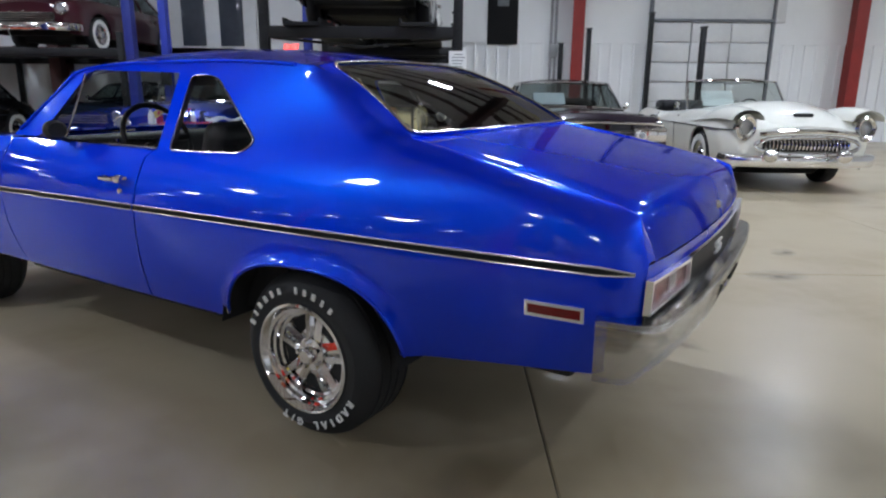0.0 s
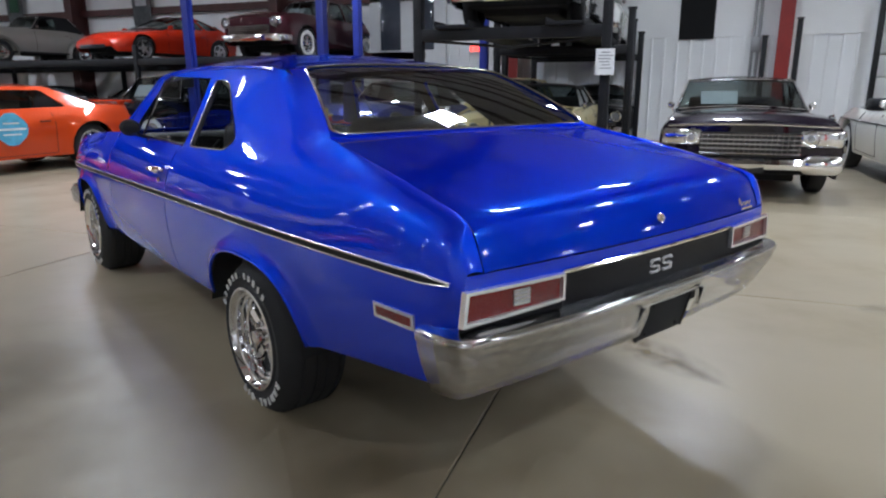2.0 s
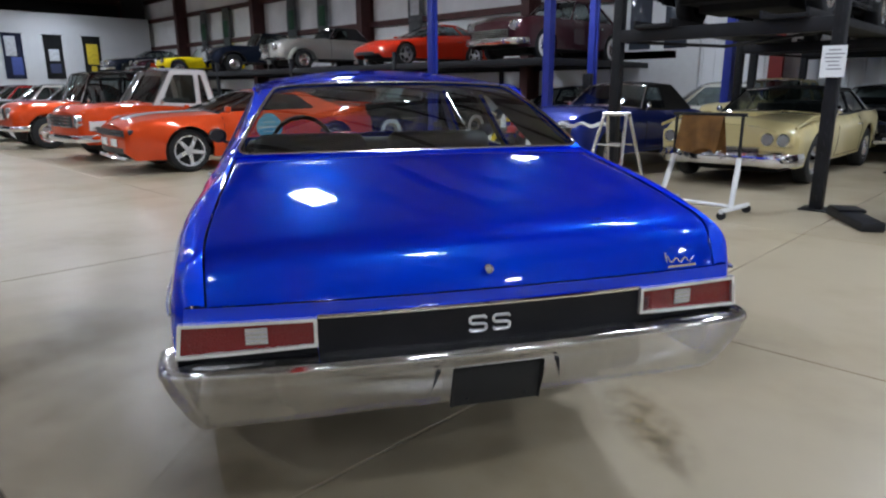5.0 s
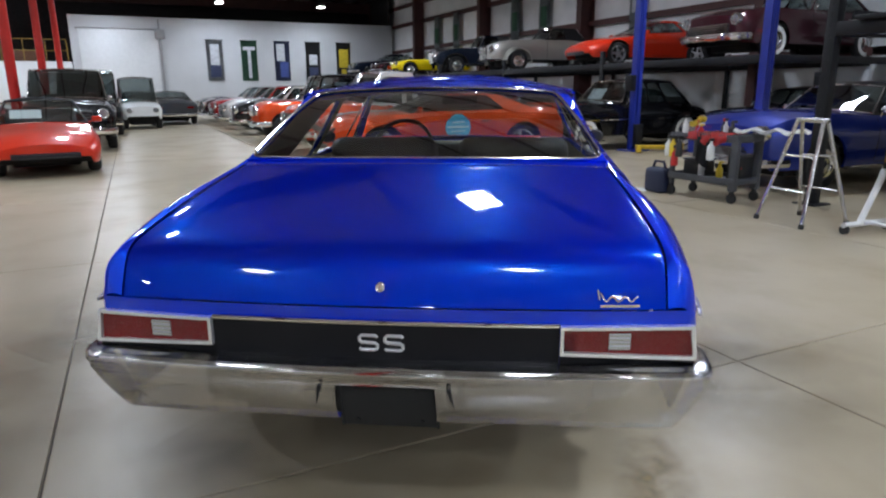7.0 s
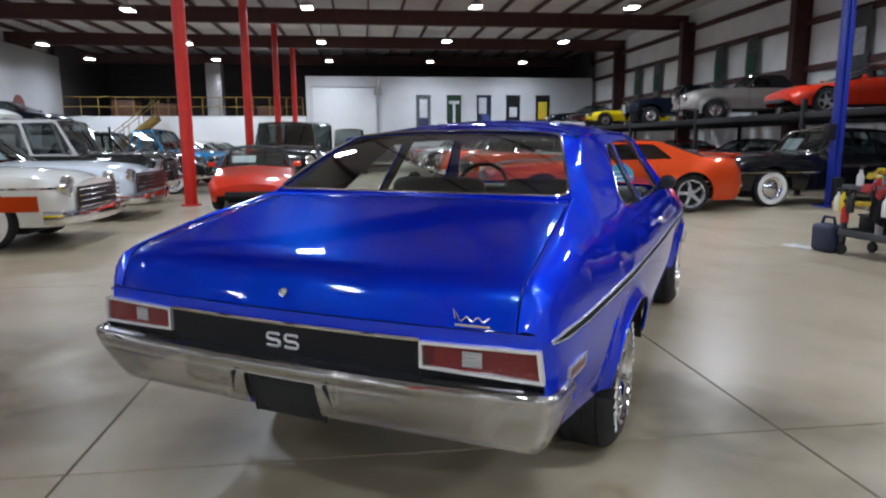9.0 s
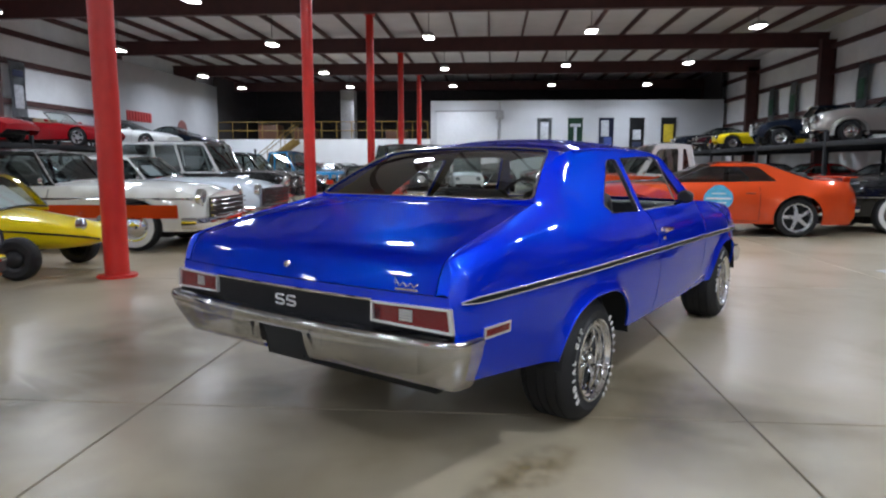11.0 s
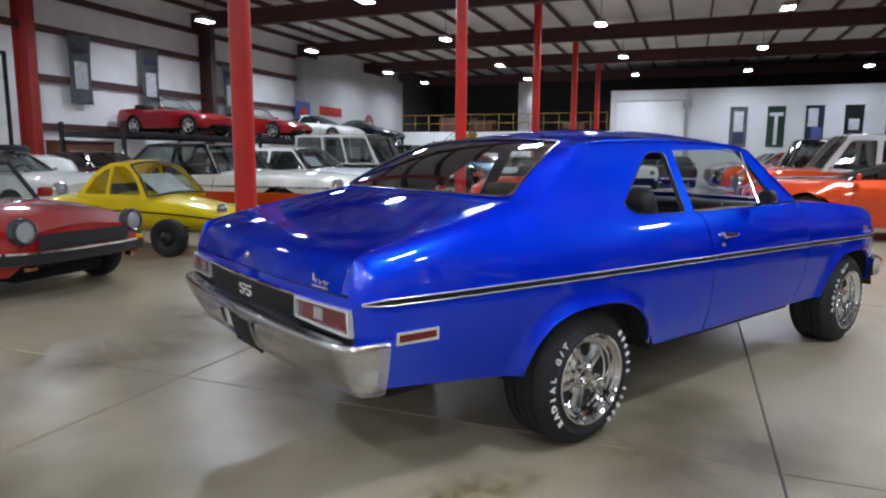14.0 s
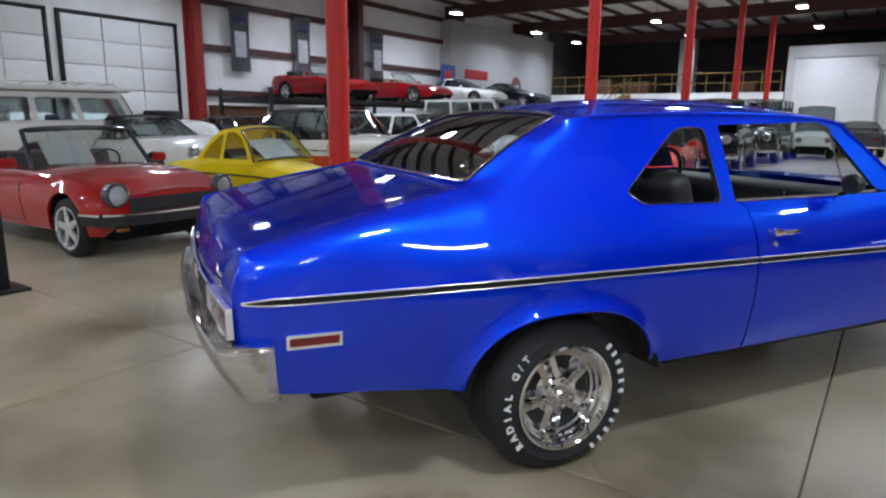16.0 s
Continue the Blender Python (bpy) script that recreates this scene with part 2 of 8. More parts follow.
def slab(bm, outline, z0, z1, m=None):
    """A flat outline drawn up from z0 to z1."""
    m = m or Matrix()
    a, b = [bm.verts.new(m @ Vector((x, y, z0))) for x, y in outline], [bm.verts.new(m @ Vector((x, y, z1))) for x, y in outline]
    bm.faces.new(a[::-1])
    bm.faces.new(b)
    for i in range(len(a)):
        bm.faces.new([a[i - 1], a[i], b[i], b[i - 1]])
    return bm


def finish(bm, name, material, sharp=38.0, flat=False):
    bmesh.ops.recalc_face_normals(bm, faces=bm.faces)
    me = bpy.data.meshes.new(name)
    bm.to_mesh(me)
    bm.free()
    if not flat:
        me.shade_smooth()
        me.set_sharp_from_angle(angle=radians(sharp))
    me.materials.append(material)
    return me


def part(name, bm, material, parent=None, label="", sharp=38.0, flat=False):
    ob = new(name, finish(bm, name, material, sharp, flat) if isinstance(bm, bmesh.types.BMesh) else bm)
    ob.parent = parent
    if label:
        ob["label"] = label
    return ob


def thing(name, m, label, category, group=""):
    ob = new(name)
    ob.empty_display_size = 0.1
    ob.matrix_basis = m
    return tagged(ob, label, category, group)


def solid(name, bm, material, label, category, m=None, group="", kind="", sharp=38.0, flat=False):
    ob = part(name, bm, material, sharp=sharp, flat=flat)
    if m is not None:
        ob.matrix_basis = m
    return tagged(ob, label, category, group, kind)


def B():
    return bmesh.new()


def mirror(pts):
    return [(p[0], -p[1], p[2]) for p in pts]


TURN_Y = Matrix.Rotation(radians(-90), 4, "X")


# ---- large structure ----
def concrete():
    m = mat("polished_concrete", (0.36, 0.335, 0.28), rough=0.42, var=0.1)
    t = m.node_tree
    b = t.nodes["Principled BSDF"]
    geo = t.nodes.new("ShaderNodeNewGeometry")
    layers = []
    for sc, det, lo, hi in ((0.3, 3, 0.3, 0.7), (1.1, 4, 0.4, 0.8), (9.0, 4, 0.3, 0.8), (0.6, 5, 0.5, 0.85)):
        n = t.nodes.new("ShaderNodeTexNoise")
        n.inputs["Scale"].default_value, n.inputs["Detail"].default_value = sc, det
        t.links.new(geo.outputs["Position"], n.inputs["Vector"])
        r = t.nodes.new("ShaderNodeMapRange")
        r.interpolation_type = "SMOOTHSTEP"
        r.inputs["From Min"].default_value, r.inputs["From Max"].default_value = lo, hi
        t.links.new(n.outputs["Fac"], r.inputs["Value"])
        layers.append(r.outputs["Result"])
    col = None
    for fac, a, amount in zip(layers, ((0.45, 0.385, 0.28), (0.27, 0.2, 0.105), (0.4, 0.34, 0.238), (0.17, 0.125, 0.07)), (0.6, 0.6, 0.4, 0.45)):
        mx = t.nodes.new("ShaderNodeMix")
        mx.data_type = "RGBA"
        mu = t.nodes.new("ShaderNodeMath")
        mu.operation = "MULTIPLY"
        mu.inputs[1].default_value = amount
        t.links.new(fac, mu.inputs[0])
        t.links.new(mu.outputs[0], mx.inputs["Factor"])
        if col is None:
            mx.inputs["A"].default_value = (0.37, 0.31, 0.215, 1)
        else:
            t.links.new(col, mx.inputs["A"])
        mx.inputs["B"].default_value = (*a, 1)
        col = mx.outputs["Result"]
    t.links.new(col, b.inputs["Base Color"])
    rg = t.nodes.new("ShaderNodeMapRange")
    rg.inputs["To Min"].default_value, rg.inputs["To Max"].default_value = 0.3, 0.39
    t.links.new(layers[1], rg.inputs["Value"])
    t.links.new(rg.outputs["Result"], b.inputs["Roughness"])
    return m


CONCRETE = concrete()
JOINT = mat("joint_filler", (0.1, 0.09, 0.075), rough=0.9)
WALL_WHITE = mat("white_wall_sheet", (0.82, 0.83, 0.84), rough=0.55, var=0.06, scale=0.8, bump=0.1, fine=20)
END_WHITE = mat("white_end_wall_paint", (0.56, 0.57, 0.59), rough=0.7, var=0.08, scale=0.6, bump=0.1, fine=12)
INSULATION = mat("white_insulation", (0.82, 0.83, 0.84), rough=0.75, var=0.1, scale=1.2, bump=0.5, fine=6)
ROOF_FOIL = mat("roof_insulation", (0.68, 0.68, 0.69), rough=0.7, var=0.1, scale=1.0, bump=0.5, fine=5)
STEEL = mat("maroon_primer_steel", (0.07, 0.022, 0.02), rough=0.6, var=0.25, scale=3, bump=0.1)
RED_STEEL = mat("red_painted_steel", (0.6, 0.02, 0.012), rough=0.35, var=0.15, scale=4, coat=0.2, bump=0.05)
DARK_RED_STEEL = mat("dark_red_painted_steel", (0.26, 0.015, 0.012), rough=0.45, var=0.2, scale=4)
DARK_STEEL = mat("black_painted_steel", (0.011, 0.011, 0.013), spec=0.25, rough=0.5, var=0.3, scale=6, bump=0.1)
BLUE_STEEL = mat("blue_painted_steel", (0.012, 0.03, 0.3), rough=0.4, var=0.15, scale=5, coat=0.2)
LOFT_YELLOW = mat("dulled_yellow_steel", (0.24, 0.15, 0.03), rough=0.6, var=0.35, scale=4)
YELLOW_STEEL = mat("yellow_painted_steel", (0.55, 0.36, 0.02), rough=0.45, var=0.2, scale=5)
GREY_METAL = mat("galvanised_metal", (0.4, 0.4, 0.41), rough=0.4, metal=0.6, var=0.15)
SHADE_WALL = mat("dark_loft_wall", (0.06, 0.055, 0.058), rough=0.9, var=0.3)
BANNER_BLACK = mat("black_banner_cloth", (0.012, 0.012, 0.014), rough=0.8, var=0.3, scale=8)
DOOR_WHITE = mat("white_door_panel", (0.68, 0.69, 0.7), rough=0.45, var=0.05)
DOOR_TRACK = mat("grey_door_track", (0.16, 0.17, 0.19), rough=0.4, metal=0.3, var=0.2)
WOOD = mat("brown_wood", (0.12, 0.045, 0.02), rough=0.5, var=0.3, scale=12)

X0, X1, YS, YN, ZR = -38.0, 27.0, -15.6, 18.0, 7.3
JX, JY = 0.905, 1.46

bm = B()
box(bm, (-6.5, 1, -0.16), (79, 38, 0.3))
floor = solid("floor", bm, JOINT, "worn beige concrete floor with saw-cut joints and stains", "floor", kind="structure")


def structure(name, bm, material, label, category="wall"):
    return solid(name, bm, material, label, category, kind="structure", sharp=30)


bm = B()
box(bm, ((X0 + X1) / 2, YN + 0.1, ZR / 2), (X1 - X0 + 12, 0.2, ZR))
wall_north = structure("wall_north", bm, INSULATION, "white insulated wall behind maroon steel columns")
bm = B()
box(bm, ((X0 + X1) / 2, YS - 0.1, ZR / 2), (X1 - X0 + 12, 0.2, ZR))
wall_south = structure("wall_south", bm, INSULATION, "white insulated wall with dark girts and large doors")
# unseen east end; the hall is lengthened to hold added lamps
bm = B()
box(bm, (X1 + 0.1, (YS + YN) / 2, ZR / 2), (0.2, YN - YS + 0.4, ZR))
wall_east = structure("wall_east", bm, WALL_WHITE, "unseen plain white end wall added at the hall's east")
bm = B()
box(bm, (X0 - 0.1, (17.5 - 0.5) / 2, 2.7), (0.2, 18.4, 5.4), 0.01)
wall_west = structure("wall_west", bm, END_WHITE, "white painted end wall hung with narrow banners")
bm = B()
box(bm, (X0 - 0.1, -8.2, 1.45), (0.2, 14.9, 2.9), 0.01)
box(bm, (X0 - 4.0, -8.2, 2.92), (8.0, 14.9, 0.12), 0.01)
wall_loft = structure("wall_loft", bm, WALL_WHITE, "low white wall carrying a storage loft floor")
# the loft's shade is put into this dark colour; side panels hide white walls
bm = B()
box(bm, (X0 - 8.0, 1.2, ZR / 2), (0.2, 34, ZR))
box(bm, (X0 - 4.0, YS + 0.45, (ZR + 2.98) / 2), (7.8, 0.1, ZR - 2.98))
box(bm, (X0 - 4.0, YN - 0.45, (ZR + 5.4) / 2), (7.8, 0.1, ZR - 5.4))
wall_back = structure("wall_back", bm, SHADE_WALL, "wall behind the storage loft, its shade put into the colour")

# roof: foil sheet, purlins along the hall, deep rafters across it
bm = B()
box(bm, ((X0 + X1) / 2 - 4, (YS + YN) / 2, ZR + 0.05), (X1 - X0 + 9, YN - YS + 0.6, 0.1))
ceiling = structure("ceiling", bm, ROOF_FOIL, "white foil-faced roof insulation between steel purlins", "ceiling")
bm = B()
for i in range(23):
    y = YS + 0.7 + i * 1.5
    if y < YN:
        box(bm, ((X0 + X1) / 2 - 4, y, ZR - 0.11), (X1 - X0 + 8, 0.07, 0.2))
purlins = solid("roof_purlins", bm, STEEL, "maroon roof purlins running along the hall", "purlin", kind="structure")
N_COLS = (-41.5, -33.6, -25.6, -17.7, -9.8, -2.6, 3.75, 10.9, 18.4)
S_COLS = (-35.0, -27.0, -18.9, -10.75, -2.4, 5.5, 13.4, 21.3)
RAFTERS = (-41.5, -33.6, -26.2, -18.4, -10.4, -2.4, 5.0, 12.4, 19.8)


def i_beam(bm, length, w, d, m):
    for y, s in ((d / 2, 0.02), (-d / 2, 0.02)):
        box(bm, (0, y, length / 2), (w, s, length), 0, m)
    box(bm, (0, 0, length / 2), (0.016, d, length), 0, m)


for x in RAFTERS:
    bm = B()
    i_beam(bm, YN - YS, 0.26, 0.62, Matrix.Translation((x, YS, ZR - 0.52)) @ Matrix.Rotation(radians(-90), 4, "X"))
    solid("roof_rafter", bm, STEEL, "deep maroon steel roof rafter spanning the hall", "rafter", group="roof rafters", kind="structure")
for xs, y, lab in ((N_COLS, YN - 0.33, "north"), (S_COLS, YS + 0.33, "south")):
    for x in xs:
        bm = B()
        i_beam(bm, ZR - 0.6, 0.3, 0.6, Matrix.Translation((x, y, 0)))
        box(bm, (x, y, 0.01), (0.4, 0.7, 0.02))
        low_red = x in (10.9, 3.75, -2.6, -10.75)
        solid("steel_column", bm, DARK_RED_STEEL if low_red else STEEL, "red painted steel wall column" if low_red else "maroon steel wall column of the hall", "column", group="wall columns", kind="structure")
for i, z in enumerate((2.2, 3.75, 5.3, 6.4)):
    for y, nm in ((YN - 0.1, "north"), (YS + 0.1, "south")):
        bm = B()
        a, b = (X0 - 3, -5.2) if nm == "north" else (X0 - 3, -10.95 if z < 5 else X1)
        box(bm, ((a + b) / 2, y, z), (b - a, 0.16, 0.2))
        solid("wall_girt", bm, STEEL, "dark horizontal wall girt of folded steel", "girt", group="wall girts", kind="structure")
for i in range(6):
    bm = B()
    x = (-2.95, -11.1, -19.0, -26.7, -34.4, 5.1)[i]
    lathe(bm, [(0.0, 0), (0.22, 0), (0.22, 0.03), (0.135, 0.035), (0.135, ZR - 0.8), (0.2, ZR - 0.79), (0.2, ZR - 0.74), (0, ZR - 0.74)], 24, Matrix.Translation((x, -1.05 if x < 0 else -1.0, 0)))
    solid("red_post", bm, RED_STEEL, "bright red round steel roof post", "post", group="roof posts", kind="structure")

bm = B()
for dx in (-0.62, -0.5):
    tube(bm, [(3.75 + dx, YN - 0.2, 1.2), (3.75 + dx, YN - 0.2, 4.4), (3.75 + dx, YN - 0.2, 6.2)], 0.035, 8)
box(bm, (3.2, YN - 0.2, 2.3), (0.22, 0.14, 0.34), 0.02)
solid("wall_conduit", bm, GREY_METAL, "grey conduits beside the red column", "conduit", kind="structure")
# lower cladding with upright ribs on the north wall's eastern half
bm = B()
box(bm, (11.0, YN - 0.03, 1.25), (32.0, 0.06, 2.5))
for i in range(106):
    box(bm, (-4.85 + i * 0.3, YN - 0.075, 1.25), (0.05, 0.04, 2.5), 0.008)
box(bm, (11.0, YN - 0.05, 4.9), (32.0, 0.1, 4.8))
solid("wall_cladding", bm, WALL_WHITE, "ribbed white steel cladding on the wall", "cladding", kind="structure")


def big_door(name, x0, x1, top, y, face, label, lit=False, slim=False):
    """A sectional door of separate panels in a dark frame, flush before a wall."""
    w = x1 - x0
    bm = B()
    t = 0.07 if slim else 0.09
    rise = top + 2.2 if slim else top
    for x in (x0 - t / 2, x1 + t / 2):
        box(bm, (x, y + face * 0.06, rise / 2), (t, 0.14, rise), 0.01)
    box(bm, ((x0 + x1) / 2, y + face * 0.06, top + t / 2), (w + 2 * t, 0.16, t), 0.01)
    ob = structure(name, bm, DOOR_TRACK if slim else DARK_STEEL, label, "door")
    cols, rows = 3, 6
    bm = B()
    pw, ph = w / cols - 0.03, top / rows - 0.03
    box(bm, (0, 0, 0), (pw, 0.05, ph), 0.012)
    me = finish(bm, "door_panel", DOOR_WHITE)
    bm = B()
    box(bm, (0, 0, 0), (pw, 0.05, ph), 0.012)
    bright = finish(bm, "door_window", DAYLIT)
    for i in range(cols):
        for j in range(rows):
            p = part("door_panel", bright if lit and (i, j) in ((0, 1), (2, 1)) else me, None, ob)
            p.location = (x0 + (i + 0.5) * w / cols, y + face * 0.05, (j + 0.5) * top / rows)
    return ob


DAYLIT = glow("daylit_frosted_pane", (0.9, 0.95, 1.0), 1.5)
big_door("door_1", 5.75, 8.85, 3.05, YN - 0.1, -1, "white sectional roll-up door between slim grey tracks", slim=True)
big_door("door_2", -10.2, -6.55, 4.3, YS, 1, "tall white sectional door beside a red column", True)
big_door("door_3", -6.1, -2.7, 4.3, YS, 1, "tall white sectional door in a dark frame", True)
bm = B()
for z in (3.4, 4.2, 5.0, 5.8):
    box(bm, (7.45, YN - 0.13, z), (3.5, 0.05, 0.72), 0.01)
solid("door_header", bm, DOOR_WHITE, "white panels above the roll-up door", "panel", kind="structure")
bm = B()
box(bm, (X0 + 0.03, 1.65, 2.35), (0.06, 3.9, 4.7), 0.01)
structure("door_4", bm, DOOR_WHITE, "large flush white sliding door", "door")
bm = B()
tube(bm, [(X0 + 0.09, 3.75, 0), (X0 + 0.09, 3.75, 4.6), (X0 + 0.09, 3.75, 5.3)], 0.06)
tube(bm, [(X0 + 0.09, -0.4, 4.75), (X0 + 0.09, 3.75, 4.75)], 0.04)
box(bm, (X0 + 0.15, 3.75, 4.5), (0.3, 0.5, 0.5), 0.03)
solid("wall_conduit", bm, GREY_METAL, "grey conduit and box on the white wall", "conduit", kind="structure")


def slabs():
    bm = B()
    box(bm, (0, 0, -0.05), (3.79 - 0.009, 3.18 - 0.009, 0.1), 0.004, seg=1)
    me = finish(bm, "concrete_slab", CONCRETE)
    for i in range(-11, 7):
        for j in range(-6, 6):
            s = part("concrete_slab", me, None, floor)
            s.location = (JX + (i + 0.5) * 3.79, JY + (j + 0.5) * 3.18, 0)


# lamps at x 14.6 and 21.8 are unseen, added for reflections in the paint
LAMPS = []
for k, (r, xs) in enumerate(((12.3, 0), (6.75, -0.4), (0.9, -1.1), (-5.4, -2.1), (-12.2, -2.9))):
    for x in (-35.2, -27.2, -19.3, -12.4, -5.4, 2.2, 7.4, 14.6, 21.8):
        if (x, r) not in ((2.2, 0.9), (2.2, -5.4)):
            LAMPS.append((x + xs * (0.1 if x < -30 else 1), r))


def high_bay(m):
    """A rectangular lamp with finned housing, bright lens and a hanging rod."""
    lamp = thing("high_bay_lamp", m, "rectangular white high-bay lamp hung from the roof, lit", "lamp", "high-bay lamps")
    bm = B()
    box(bm, (0, 0, 0.05), (0.62, 0.4, 0.1), 0.02)
    box(bm, (0, 0, 0.12), (0.5, 0.3, 0.06), 0.015)
    part("housing", bm, GREY_METAL, lamp)
    bm = B()
    box(bm, (0, 0, -0.008), (0.58, 0.36, 0.016), 0.004)
    part("lens", bm, LAMP_LENS, lamp, "glowing white lens")
    bm = B()
    tube(bm, [(0, 0, 0.1), (0, 0, ZR - LAMP_Z - 0.02)], 0.012, 6)
    part("rod", bm, DARK_STEEL, lamp)
    return lamp


LAMP_LENS = glow("lamp_lens", (0.97, 1.0, 1.0), GLOW)
first = None
for x, y in LAMPS:
    m = Matrix.Translation((x, y, LAMP_Z))
    first = copy_thing(first, m) if first else high_bay(m)
    li = bpy.data.lights.new("lamp_light", "AREA")
    li.shape, li.size, li.size_y, li.energy, li.color = "RECTANGLE", 0.8, 0.55, LAMP_POWER, (0.74, 0.84, 1.0)
    li.spread = radians(165)
    lo = new("lamp_light", li)
    lo.matrix_basis = Matrix.Translation((x, y, LAMP_Z - 0.02))


# ---- the blue coupe ----
def mag_wheel(R=0.322, w=0.27, rim=0.205, letters=True):
    """Five-spoke chrome wheel; axle along local y, face towards -y. Returns meshes of rim, tyre, lettering and lug nuts."""
    m = TURN_Y
    bm = B()
    h = w / 2
    prof = [(rim - 0.01, -h + 0.01), (rim + 0.012, -h - 0.004), (rim + 0.05, -h - 0.012), (R - 0.05, -h - 0.004), (R - 0.02, -h + 0.018), (R - 0.004, -h + 0.04)]
    full = prof + [(R, -h * 0.62), (R - 0.007, -h * 0.6), (R - 0.007, -h * 0.54), (R, -h * 0.52), (R, -h * 0.22), (R - 0.007, -h * 0.2), (R - 0.007, -h * 0.13), (R, -h * 0.11), (R, h * 0.11), (R - 0.007, h * 0.13), (R - 0.007, h * 0.2), (R, h * 0.22), (R, h * 0.52), (R - 0.007, h * 0.54), (R - 0.007, h * 0.6), (R, h * 0.62)] + [(r, -z) for r, z in prof[::-1]] + [(rim - 0.03, h * 0.8), (rim - 0.03, -h * 0.8)]
    lathe(bm, full, 64, m, close=True)
    tyre = finish(bm, "tyre", RUBBER, 30)
    bm = B()
    lathe(bm, [(rim + 0.01, -h - 0.002), (rim + 0.008, -h - 0.016), (rim - 0.002, -h - 0.018), (rim - 0.01, -h - 0.008), (rim - 0.016, -h + 0.002), (rim - 0.026, -h + 0.006), (rim - 0.028, -h + 0.022), (rim - 0.038, -h + 0.026), (rim - 0.04, -h + 0.042), (rim - 0.05, -h + 0.047), (rim - 0.052, -h + 0.064), (0.12, -h + 0.074), (0.09, -h + 0.062), (0.06, -h + 0.058), (0.0, -h + 0.058)], 64, m)
    sbm = B()
    for k in range(1):
        a = Matrix()
        for side in (-1, 1):
            out = [(0.003 * side, 0.03), (0.03 * side, 0.045), (0.034 * side, 0.1), (0.04 * side, rim - 0.052), (0.012 * side, rim - 0.052), (0.004 * side, 0.09)]
            if side < 0:
                out = out[::-1]
            slab(sbm, out, 0, 0.026, a @ Matrix.Translation((0, -h + 0.066, 0)) @ Matrix.Rotation(radians(90), 4, "X") @ Matrix.Rotation(radians(side * 16), 4, "Y"))
    lathe(bm, [(0.0, -h + 0.004), (0.024, -h + 0.004), (0.032, -h + 0.012), (0.034, -h + 0.035), (0.062, -h + 0.04), (0.066, -h + 0.06)], 32, m)
    rimm = finish(bm, "wheel", CHROME, 30)
    spoke = finish(sbm, "spoke", CHROME, 30)
    bm = B()
    slab(bm, [(-0.022, 0.08), (0.022, 0.08), (0.043, 0.135), (0.034, 0.15), (-0.034, 0.15), (-0.043, 0.135)], 0, 0.003, Matrix.Translation((0, -h + 0.0665, 0)) @ Matrix.Rotation(radians(90), 4, "X"))
    hole = finish(bm, "wheel_opening", UNDER)
    bm = B()
    lathe(bm, [(0, -h + 0.018), (0.009, -h + 0.018), (0.011, -h + 0.045)], 6, Matrix.Translation((0.05, 0, 0)) @ m)
    nuts = finish(bm, "lug_nut", CHROME)
    # raised white marks round the sidewall: plain blocks, then the readable words
    marks = []
    rr = rim + 0.058
    for kind in range(3):
        bm = B()
        for u, v, w_, h_ in ((0, 0, (0.017, 0.012, 0.015)[kind], (0.026, 0.026, 0.024)[kind]),):
            box(bm, (u, -h - 0.0135, rr + v), (w_, 0.005, h_), 0.001)
        marks.append(finish(bm, "sidewall_mark", WHITE_RUBBER))
    words = [word_mesh(c, 0.04, 0.003, WHITE_RUBBER, "sidewall_letter", 0.0012) for c in "RADIALGT/"]
    places = [(marks[(i * 7) % 3], Matrix.Rotation(radians(-56 + i * 9.4), 4, "Y")) for i in range(12) if i != 6]
    places += [(words[i], Matrix.Rotation(radians(130 + i * 9.6), 4, "Y") @ Matrix.Translation((0, -h - 0.013, rr - 0.015)) @ Matrix.Rotation(radians(90), 4, "X")) for i in range(6)]
    places += [(words[j], Matrix.Rotation(radians(130 + i * 9.6), 4, "Y") @ Matrix.Translation((0, -h - 0.013, rr - 0.015)) @ Matrix.Rotation(radians(90), 4, "X")) for j, i in ((6, 6.9), (8, 7.75), (7, 8.6))]
    return rimm, tyre, hole, nuts, places, spoke


def word_mesh(text, size, depth, material, name, bold=0.0):
    """Letters of the built-in font as a mesh, centred on x, standing on y = 0."""
    cu = bpy.data.curves.new(name, "FONT")
    cu.body, cu.size, cu.extrude, cu.align_x, cu.offset = text, size, depth, "CENTER", bold
    ob = bpy.data.objects.new(name, cu)
    scene.collection.objects.link(ob)
    me = bpy.data.meshes.new_from_object(ob.evaluated_get(bpy.context.evaluated_depsgraph_get()))
    bpy.data.objects.remove(ob)
    me.materials.clear()
    me.materials.append(material)
    me.name = name
    return me


